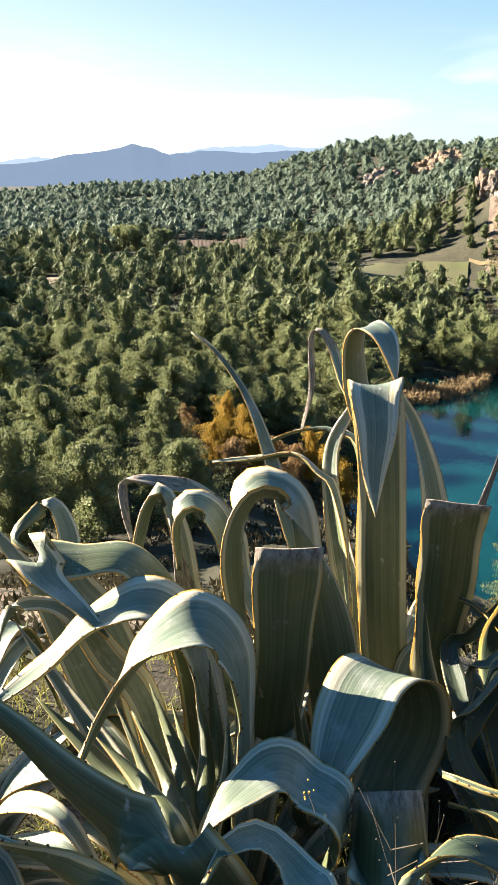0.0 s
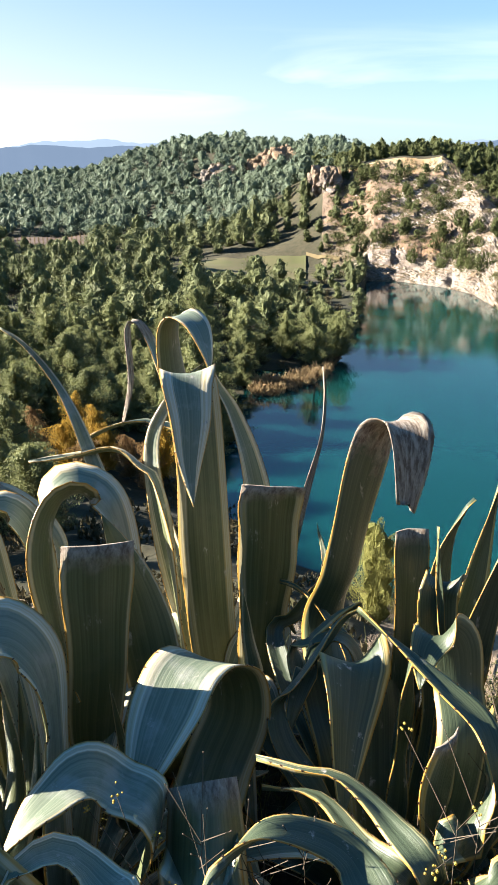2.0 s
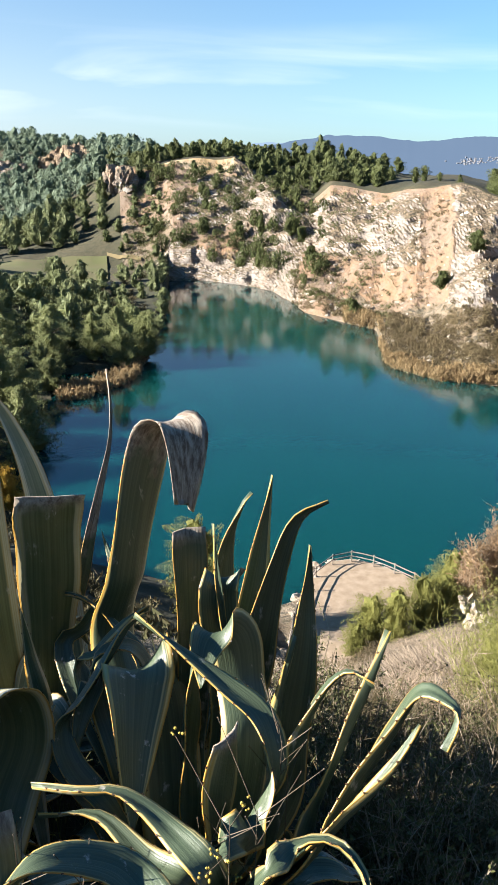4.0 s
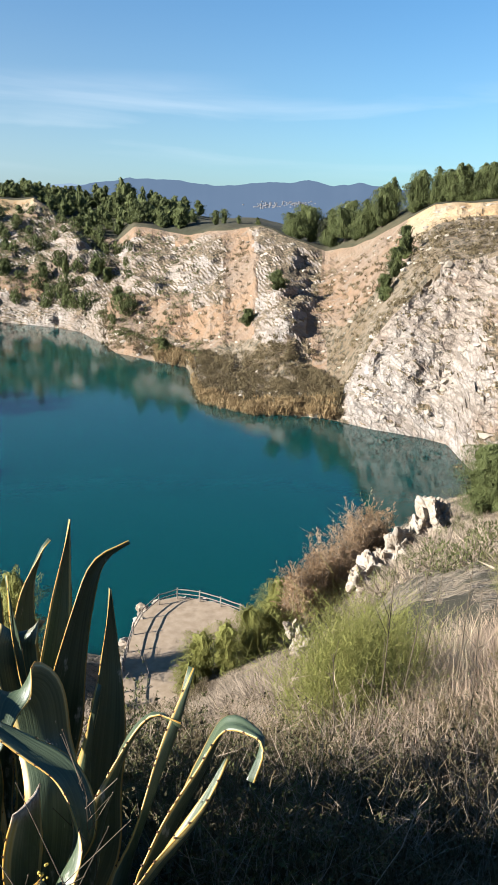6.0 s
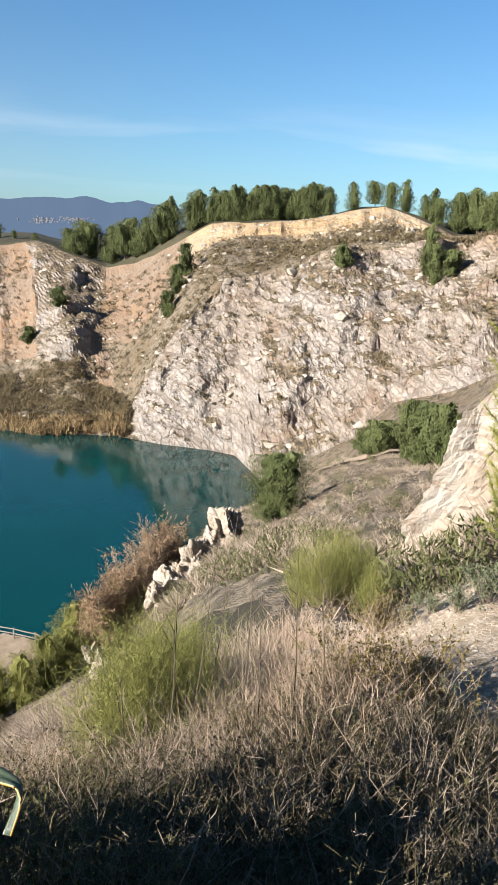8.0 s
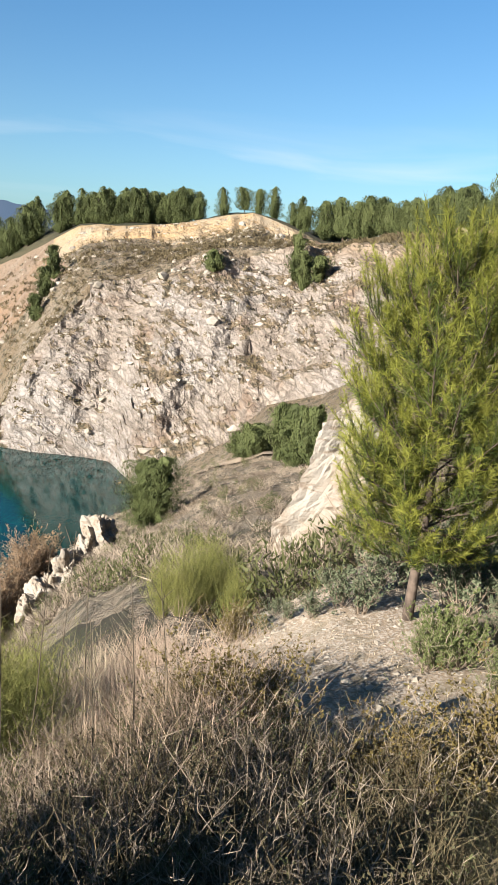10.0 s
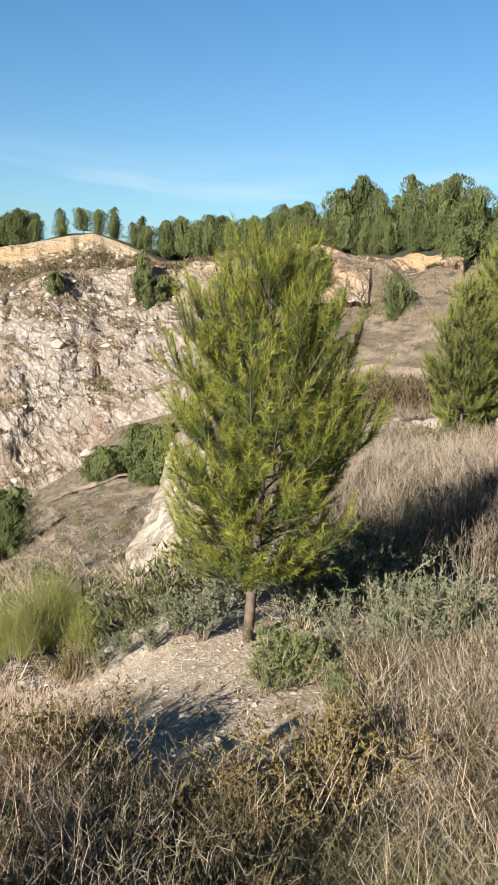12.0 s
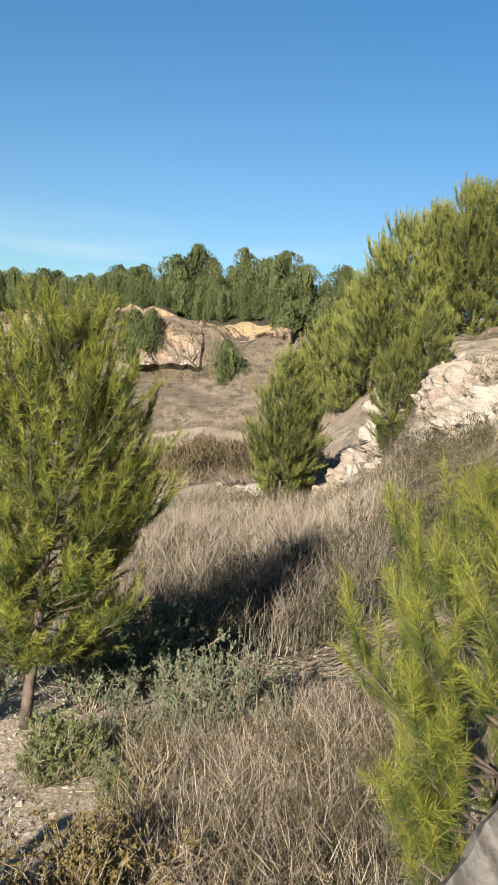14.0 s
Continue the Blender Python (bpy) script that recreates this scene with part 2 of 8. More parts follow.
def make_leaf(name, base, other, tip=None, rough=0.6, through_light=0.25):
    """Foliage: colour varies from tree to tree and from tuft to tuft, and light comes through."""
    s = Shader(name, rough)
    s.b.inputs["Specular IOR Level"].default_value = 0.08
    info = s.n("ObjectInfo").outputs["Random"]
    isle = s.n("NewGeometry").outputs["Random Per Island"]
    c = s.mix(isle, base, other)
    c = s.mix(s.math("MULTIPLY", info, 0.45), c, tip or other)
    big = s.noise(s.pos(), 0.08, 2)
    c = s.mix(s.range(big, 0.4, 0.65, 0.0, 0.6), c, other)
    c = s.mix(s.range(s.noise(s.pos(), 0.17, 1), 0.5, 0.62, 0.0, 0.55), c, tuple(v * 0.5 for v in base))
    s.colour(c)
    glow = s.n("BsdfTranslucent")
    s.put(glow.inputs["Color"], s.mix(0.5, c, tuple(min(1.0, v * 1.6) for v in other)))
    blend = s.n("MixShader")
    blend.inputs["Fac"].default_value = through_light
    s.put(blend.inputs[1], s.b.outputs["BSDF"])
    s.put(blend.inputs[2], glow.outputs["BSDF"])
    s.put(s.t.nodes["Material Output"].inputs["Surface"], blend.outputs["Shader"])
    return s.m


def make_talus():
    """Loose ochre-brown debris, streaked down the slope."""
    s = Shader("ochre_talus", 0.95)
    p = s.pos()
    patch, streak, fine = s.noise(p, 0.04, 4), s.noise(s.stretch(p, 0.34, 0.34, 0.09, (24, 28, 0)), 1.0, 6, 0.65, 0.6), s.noise(p, 1.1, 6, 0.65)
    c = s.mix(s.ramp(patch, (0.40, 0.0), (0.60, 1.0)), (0.154, 0.098, 0.058), (0.130, 0.094, 0.066))
    c = s.mix(s.ramp(streak, (0.5, 0.0), (0.62, 0.85)), c, (0.142, 0.112, 0.084))
    c = s.mix(s.ramp(streak, (0.34, 0.8), (0.44, 0.0)), c, (0.099, 0.068, 0.044))
    c = s.mix(s.ramp(fine, (0.56, 0.0), (0.66, 0.75)), c, (0.073, 0.057, 0.034))
    s.bump(s.math("ADD", s.math("MULTIPLY", streak, 2.0), fine), 0.8, 0.6)
    return s.colour(c)


def make_ochre():
    """Yellow earth wall below the rim, with pale and rusty patches."""
    s = Shader("yellow_earth", 0.95)
    p = s.pos()
    patch, flute, fine = s.noise(p, 0.06, 4), s.noise(s.stretch(p, 0.5, 0.5, 0.12), 1.0, 5, 0.6), s.noise(p, 1.3, 5, 0.6)
    c = s.mix(s.ramp(patch, (0.42, 0.0), (0.6, 1.0)), (0.229, 0.161, 0.089), (0.219, 0.177, 0.122))
    c = s.mix(s.ramp(flute, (0.36, 0.9), (0.46, 0.0)), c, (0.187, 0.115, 0.052))
    c = s.mix(s.ramp(fine, (0.60, 0.0), (0.72, 0.6)), c, (0.130, 0.099, 0.057))
    s.bump(s.math("ADD", s.math("MULTIPLY", flute, 2.0), fine), 0.9, 0.6)
    return s.colour(c)


def make_agave(dry_end, under=False, green=False):
    """Striped agave leaf: grey-green blade, yellow-cream margins, dried scarred end."""
    s = Shader("agave_leaf_dry_end" if dry_end == 1 else "agave_stump" if dry_end == 3 else "agave_leaf_dry" if dry_end == 2 else "agave_leaf", 0.45)
    s.b.inputs["Specular IOR Level"].default_value = 0.42
    uv = s.n("UVMap").outputs["UV"]
    u, v = s.xyz(uv)[0], s.xyz(uv)[1]
    info = s.n("ObjectInfo").outputs["Random"]
    across = s.math("MULTIPLY", s.math("ABSOLUTE", s.math("SUBTRACT", u, 0.5)), 2.0)
    lines = s.noise(s.stretch(uv, 26, 0.7, 1), 1.0, 4, 0.6)
    wide = s.noise(s.stretch(uv, 7, 0.35, 1), 1.0, 2)
    blot = s.noise(s.obj(), 14, 4)
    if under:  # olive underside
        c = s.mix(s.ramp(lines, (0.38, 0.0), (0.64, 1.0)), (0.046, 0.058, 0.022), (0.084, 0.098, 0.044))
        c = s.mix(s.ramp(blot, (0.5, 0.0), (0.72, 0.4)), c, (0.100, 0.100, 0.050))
    else:  # upper side with a pale waxy bloom
        c = s.mix(s.ramp(lines, (0.36, 0.0), (0.66, 1.0)), (0.072, 0.098, 0.066), (0.150, 0.175, 0.124))
        c = s.mix(s.ramp(blot, (0.52, 0.0), (0.70, 0.55)), c, (0.240, 0.250, 0.220))
    if green:  # the plant in shade: that shade is put into a darker blade
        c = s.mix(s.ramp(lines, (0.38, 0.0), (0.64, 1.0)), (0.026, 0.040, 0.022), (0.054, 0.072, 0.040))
    shift = s.math("MULTIPLY", s.math("SUBTRACT", s.math("FRACT", s.math("MULTIPLY", info, 7.3)), 0.5), 0.22)
    edge = s.math("ADD", s.math("ADD", across, s.math("MULTIPLY", s.math("SUBTRACT", wide, 0.5), 0.3 if under else 0.6)), shift)
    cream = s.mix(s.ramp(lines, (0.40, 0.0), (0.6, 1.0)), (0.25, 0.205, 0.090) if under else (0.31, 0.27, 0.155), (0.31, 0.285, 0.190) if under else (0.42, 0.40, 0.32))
    # margins dulled and narrowed for the same shade
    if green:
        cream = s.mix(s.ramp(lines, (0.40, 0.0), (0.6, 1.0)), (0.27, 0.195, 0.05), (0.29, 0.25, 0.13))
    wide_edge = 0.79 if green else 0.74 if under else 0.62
    c = s.mix(s.range(edge, wide_edge, wide_edge + 0.06), c, cream)
    c = s.mix(s.range(across, 0.945, 0.975), c, (0.27, 0.155, 0.03))
    foot = s.math("MULTIPLY", s.math("SUBTRACT", 1.0, s.range(v, 0.04, 0.34)), 0.55)  # the leaf bases are yellow
    c = s.mix(foot, c, (0.20, 0.155, 0.042))
    rub = s.noise(s.stretch(s.obj(), 30, 30, 8), 1.0, 5, 0.7)
    c = s.mix(s.math("MULTIPLY", s.ramp(rub, (0.60, 0.0), (0.66, 1.0)), s.range(blot, 0.5, 0.6)), c, (0.26, 0.25, 0.22))
    scar = s.noise(s.stretch(uv, 9, 30, 1), 1.0, 5, 0.7)
    if dry_end:
        start = 0.95 if dry_end == 1 else 0.955 if dry_end == 3 else 0.72
        dry = s.range(s.math("ADD", v, s.math("MULTIPLY", s.math("SUBTRACT", blot, 0.5), 0.06 if dry_end in (1, 3) else 0.2)), start, start + 0.04)
        c = s.mix(dry, c, s.mix(s.ramp(scar, (0.4, 0.0), (0.6, 1.0)), (0.25, 0.215, 0.17), (0.085, 0.06, 0.042)))
        s.put(s.b.inputs["Roughness"], s.math("ADD", s.math("MULTIPLY", dry, 0.5), 0.38))
    s.bump(s.math("ADD", lines, s.math("MULTIPLY", scar, 0.4)), 0.3, 0.004)
    return s.colour(c)


MAT_TALUS, MAT_OCHRE = make_talus(), make_ochre()
MAT_AGAVE = {"p": make_agave(0), "c": make_agave(1), "d": make_agave(2), "d2": make_agave(2), "c2": make_agave(3)}
# darker set for the agave that its neighbours shade
MAT_AGAVE_SHADED = {"p": make_agave(0, False, True), "c": make_agave(1, False, True), "d": make_agave(2, False, True), "d2": make_agave(2, False, True), "c2": make_agave(3, False, True)}
MAT_AGAVE_UNDER = {"p": make_agave(0, True), "c": make_agave(1, True), "d": make_agave(2, True), "c2": make_agave(3, True)}
MAT_AGAVE_UNDER["d2"] = MAT_AGAVE_UNDER["d"]
MAT_AGAVE_UNDER_SHADED = {"p": make_agave(0, True, True), "c": make_agave(1, True, True), "d": make_agave(2, True, True), "d2": make_agave(2, True, True), "c2": make_agave(3, True, True)}
MAT_SPINE = make_plain("agave_spine", (0.062, 0.031, 0.0155), (0.031, 0.0186, 0.0124), 60, 0.5)
MAT_SHADED_LITTER, MAT_BANK = make_shaded_litter(), make_bank()
MAT_SOIL, MAT_SCRUB, MAT_FLOOR, MAT_ROCK, MAT_WATER = make_soil(), make_scrub(), make_forest_floor(), make_rock(), make_water()
MAT_VALLEY_PINE = make_leaf("valley_pine_needles", (0.066, 0.082, 0.040), (0.118, 0.132, 0.058), (0.090, 0.108, 0.049), 0.6, 0.18)
MAT_PINE = make_leaf("pine_needles", (0.107, 0.123, 0.055), (0.164, 0.178, 0.076), (0.135, 0.147, 0.064), 0.6, 0.25)
MAT_DARK_PINE = make_leaf("dark_pine_needles", (0.046, 0.059, 0.022), (0.074, 0.085, 0.032), (0.059, 0.070, 0.026), 0.6, 0.15)
MAT_BARK = make_plain("pine_bark", (0.099, 0.074, 0.056), (0.037, 0.028, 0.022), 18, 0.9, 0.8, 0.02)

# ---- the land ----
from mathutils.bvhtree import BVHTree
WATER = -42.0


def vnoise(p, seed=0):
    """Smooth value noise in -1..1 for an array of places."""
    i = np.floor(p).astype(np.int64)
    f = p - i
    f = f * f * (3 - 2 * f)
    out = np.zeros(len(p))
    for dx in (0, 1):
        for dy in (0, 1):
            for dz in (0, 1):
                h = ((i[:, 0] + dx) * 374761393 + (i[:, 1] + dy) * 668265263 + (i[:, 2] + dz) * 2147483647 + seed * 1274126177) & 0xFFFFFFFF
                h = ((h ^ (h >> 13)) * 1274126177) & 0xFFFFFFFF
                h = (h ^ (h >> 16)) & 0xFFFF
                w = np.abs(1 - dx - f[:, 0]) * np.abs(1 - dy - f[:, 1]) * np.abs(1 - dz - f[:, 2])
                out += w * (h / 32767.5 - 1)
    return out


def fbm(p, octaves=4, seed=0):
    out, a = np.zeros(len(p)), 1.0
    for k in range(octaves):
        out += a * vnoise(p * 2.03**k + 17.1 * k, seed + k)
        a *= 0.5
    return out


# Lines across the land, outward from the viewpoint: bearing, distance, height.
# the rise behind the viewpoint is out of view, added to block skylight
EDGE = [-180, 4, .3, -75, 3, .1, -60, 2.6, -.1, 0, 2.4, -.08, 20, 2.4, -.08, 35, 2.0, -.15, 45, 1.8, -.35, 60, 2.2, -.64, 75, 3.2, -.75, 90, 3.5, -.7, 110, 3, -.3, 120, 4, .2, 180, 4, .3]
BROW = [-180, 11, 6, -78, 11, 1, -60, 12, -6, -18, 9, -5, 20, 9, -5.2, 35, 8, -4.6, 45, 7, -3.5, 55, 6.5, -2.4, 65, 6, -1.5, 75, 6.6, -1.15, 80, 6.8, -1.12, 90, 7, -1.12, 100, 6, -.6, 110, 6, 0, 118, 9, 4, 180, 11, 6]
BENCH = [-180, 60, 18, -80, 60, 0, -60, 60, -25, -18, 55, -28, 0, 50, -28, 12, 45, -26, 20, 45, -28, 26, 46, -31, 29, 49, -34.8, 34, 50, -34.8, 36, 46, -31.8, 42, 45, -28.2, 44, 45, -27.6, 47.3, 47, -27.2, 48.4, 60, -31, 50, 63, -29.6, 52, 64, -27.4, 54, 62, -24.2,
         58, 50, -17.8, 62, 35, -12.2, 66, 20, -8.2, 70, 19.5, -7.6, 75, 19.5, -5.8, 80, 22, -3.35, 85, 24, -2.95, 90, 24, -2.8, 95, 20, -2, 100, 16, -.5, 105, 15, .3, 115, 15, 3, 122, 40, 12, 180, 60, 18]
SHORE = [-180, 300, 15, -60, 120, -38, -18, 100, -36, 0, 95, -38, 8, 92, -41, 11, 90, -42, 13.3, 82, -42, 20, 76, -42, 28, 71, -42, 31.6, 74, -42, 36, 77, -42, 40, 78, -42, 46, 82, -42, 49, 90, -42,
         51, 103, -42, 53, 113, -42, 56, 124, -42, 58, 128, -42, 60, 131, -38, 63, 125, -33, 66, 100, -25, 70, 90, -22, 75, 80, -15, 80, 60, -7, 85, 60, -5.6, 90, 50, -4.4, 95, 40, -1.5, 100, 22, 1.6, 115, 22, 3.4, 180, 300, 15]
FAR_SHORE = [-180, 310, 15, -60, 250, -38, -18, 200, -38, 0, 170, -40, 8, 152, -41, 11, 150, -42, 13.7, 150, -42, 16, 157, -42, 17.2, 163, -42, 18.2, 178, -42, 19.1, 205, -42, 19.6, 235, -42, 19.9, 308, -42, 22.5, 308, -42, 25.7, 294, -42, 27.4, 282, -42, 29.8, 241, -42, 33, 225, -42,
             35, 218, -42, 35.4, 200, -42, 36, 176, -42, 39.5, 167, -42, 45, 166, -42, 48.7, 159, -42, 52.5, 155, -42, 54.4, 152, -42, 55.6, 142, -42, 56.5, 136, -42, 58, 133, -41.9]
FAR_SHORE += [60, 135, -37, 63, 136, -33, 66, 137, -26, 70, 130, -22, 75, 118, -14, 79, 92, -3.6, 84.6, 90, -3, 86, 82, -3, 90, 75, -3, 95, 56, 0, 100, 30, 2.2, 115, 30, 4, 180, 310, 15]
LEDGE = [-180, 400, 15, -60, 400, -36, -18, 340, -38, 0, 340, -39, 6, 340, -40, 12, 335, -41, 16, 335, -40, 18.2, 331, -38.5, 19.6, 326, -35, 20.2, 323, -30.5, 22, 318, -31, 24.9, 306, -33.5, 28, 290, -33.5, 30, 258, -36.5, 33, 240, -39, 35, 228, -40, 37, 215, -39.5, 40, 205, -38.5,
         43, 195, -37.5, 45, 186, -37, 46.5, 176, -36, 48, 174, -28, 49.8, 173, -19, 52.8, 172, -9, 55.6, 172, -6.5, 59.6, 172, -2.4, 63.5, 170, .4, 66.7, 168, 0]
LEDGE += [70.5, 165, .4, 73, 160, 2, 76, 150, 2.5, 79, 94.5, 2.8, 84.6, 92.5, 2.4, 86, 88, 0, 90, 82, 0, 95, 64, 1, 100, 36, 2.4, 115, 36, 5, 180, 400, 15]
RIM = [-180, 500, 15, -60, 550, -36, -18, 500, -36, 0, 480, -37, 6, 470, -36, 10, 455, -30, 12, 445, -25, 15, 425, -10, 17, 410, -1.5, 20.8, 400, 1.2, 24.6, 390, 4.6, 26.2, 380, -3.7, 28.2, 365, -10.4, 30.1, 345, -14, 31.3, 335, -8, 33.7, 325, -8.7, 35.3, 315, -7.6,
       37.2, 300, -5.5, 40, 285, -3.9, 42, 275, -7.2, 44.8, 265, -11, 48, 250, -5.7, 50.3, 240, .4, 52.1, 235, 4.6]
RIM += [55.5, 230, 5.2, 58, 228, 6, 61, 222, 7.8, 64, 215, 9.5, 66.5, 210, 7, 69, 205, 3.4, 73, 195, 4.6, 76, 180, 4.8, 80, 120, 4.6, 85, 115, 4.2, 90, 110, 4, 95, 75, 2, 100, 42, 2.8, 115, 42, 6, 180, 500, 15]
CREST = [-180, 700, 15, -60, 900, -30, -18, 900, -30, -11, 900, -20, -6, 900, -19, 0.3, 850, -10, 4.3, 750, 7, 7.2, 720, 15, 10.5, 700, 16, 12.5, 650, 10, 16.8, 600, 9.5, 20.9, 520, 2.5, 26, 480, 6, 31, 430, 5, 34.6, 400, -2, 37, 420, -4, 42, 420, -6,
         46, 380, -2, 50, 300, 1.5, 52, 280, 5.6, 58, 270, 6.6, 64, 260, 10, 70, 250, 6, 76, 240, 6, 80, 160, 7, 85, 150, 7, 90, 140, 7]
CREST += [95, 110, 5, 100, 60, 4, 115, 60, 8, 180, 700, 15]
FIELD = [-180, 1500, 0, 40, 1500, -55, 48, 1300, -55, 60, 700, 0, 180, 1500, 0]
LAST = [-180, 4900, -70, 180, 4900, -70]
LINES = [[-180, 0.0, 0, 180, 0.0, 0], EDGE, BROW, BENCH, SHORE, FAR_SHORE, LEDGE, RIM, CREST, FIELD, LAST]
ROWS = [8, 22, 40, 44, 8, 56, 60, 24, 8, 6]
LINES = [np.reshape(line, (-1, 3)).astype(float) for line in LINES]


def rz(line, az):
    return np.interp(az, line[:, 0], line[:, 1]), np.interp(az, line[:, 0], line[:, 2])


def land(az, v):
    """Distance and height at bearings az and rows v, where v runs from line to line (0 at the viewpoint, 1 at EDGE ...)."""
    az, v = np.broadcast_arrays(np.asarray(az, float), np.asarray(v, float))
    r, z = np.zeros(az.shape), np.zeros(az.shape)
    for k in range(len(LINES) - 1):
        here = (v >= k) & (v <= k + 1)
        (r0, z0), (r1, z1) = rz(LINES[k], az[here]), rz(LINES[k + 1], az[here])
        f = v[here] - k
        r[here] = r0 + (r1 - r0) * f
        bed = 0.0
        if k == 4:  # under the lake the bed sinks
            bed = np.where((z0 < -41) & (z1 < -41), -5 * np.sin(np.pi * f), 0)
        z[here] = z0 + (z1 - z0) * f + bed
    return r, z


def plan_height(x, y):
    """Height of the land under a place."""
    az, r = math.degrees(math.atan2(x, y)), math.hypot(x, y)
    for k in range(len(LINES) - 1):
        (r0, z0), (r1, z1) = rz(LINES[k], az), rz(LINES[k + 1], az)
        if r <= r1:
            return float(z0 + (z1 - z0) * max(0.0, (r - r0) / max(r1 - r0, 1e-6)))
    return -60.0


def mesh_of(name, verts, faces, smooth=False):
    me = bpy.data.meshes.new(name)
    verts = np.asarray(verts, np.float32)
    me.vertices.add(len(verts))
    me.vertices.foreach_set("co", verts.ravel())
    sizes = np.array([len(f) for f in faces], np.int32) if not isinstance(faces, np.ndarray) else np.full(len(faces), faces.shape[1], np.int32)
    loops = np.concatenate([np.asarray(f, np.int32) for f in faces]) if not isinstance(faces, np.ndarray) else faces.astype(np.int32).ravel()
    me.loops.add(len(loops))
    me.loops.foreach_set("vertex_index", loops)
    me.polygons.add(len(sizes))
    me.polygons.foreach_set("loop_start", np.r_[0, np.cumsum(sizes)[:-1]].astype(np.int32))
    me.polygons.foreach_set("loop_total", sizes)
    me.polygons.foreach_set("use_smooth", np.full(len(sizes), smooth))
    me.update(calc_edges=True)
    return me


def cliff_zone(az, v):
    """0 bare white rock, 1 ochre talus, 2 yellow earth wall, 3 scrub, for bearings and rows of the quarry."""
    zone = np.zeros(len(az), int)
    upper = v >= 6
    zone[upper & (az < 25.2)] = 1
    zone[upper & (az < 25.2) & (v > 6.9) & (az > 18.5)] = 2
    zone[(az > 21.8) & (az < 25.2) & (v > 6.2) & (v < 6.85)] = 0
    zone[upper & (az < 20.5) & (v < 6.35)] = 3
    zone[(az > 28.7) & (az < 39.4)] = 1
    zone[(az > 28) & (az < 37) & (v > 6.34) & (v < 6.9)] = 0
    zone[(az > 33) & (az < 46.4) & (v < 6.08)] = 3
    zone[(az > 44.2) & (az < 52) & (v > 6.04)] = 1
    zone[(az > 45.5) & (az < 52.5) & (v > 5.9) & (v < 6.3)] = 3
    zone[(az > 51) & (az < 78) & (v > 6.0) & (v < 6.62)] = 3
    zone[(az > 50.2) & (az < 67.5) & (v >= 6.62)] = 2
    zone[(az > 68.5) & (v >= 6.5)] = 1
    zone[(az > 78) & (v >= 6.5)] = 0
    zone[(az > 78) & (v >= 6.86)] = 2
    zone[(az > 84) & (v < 6.2)] = 3
    zone[(az > 79) & (v < 5.12)] = 3
    return zone


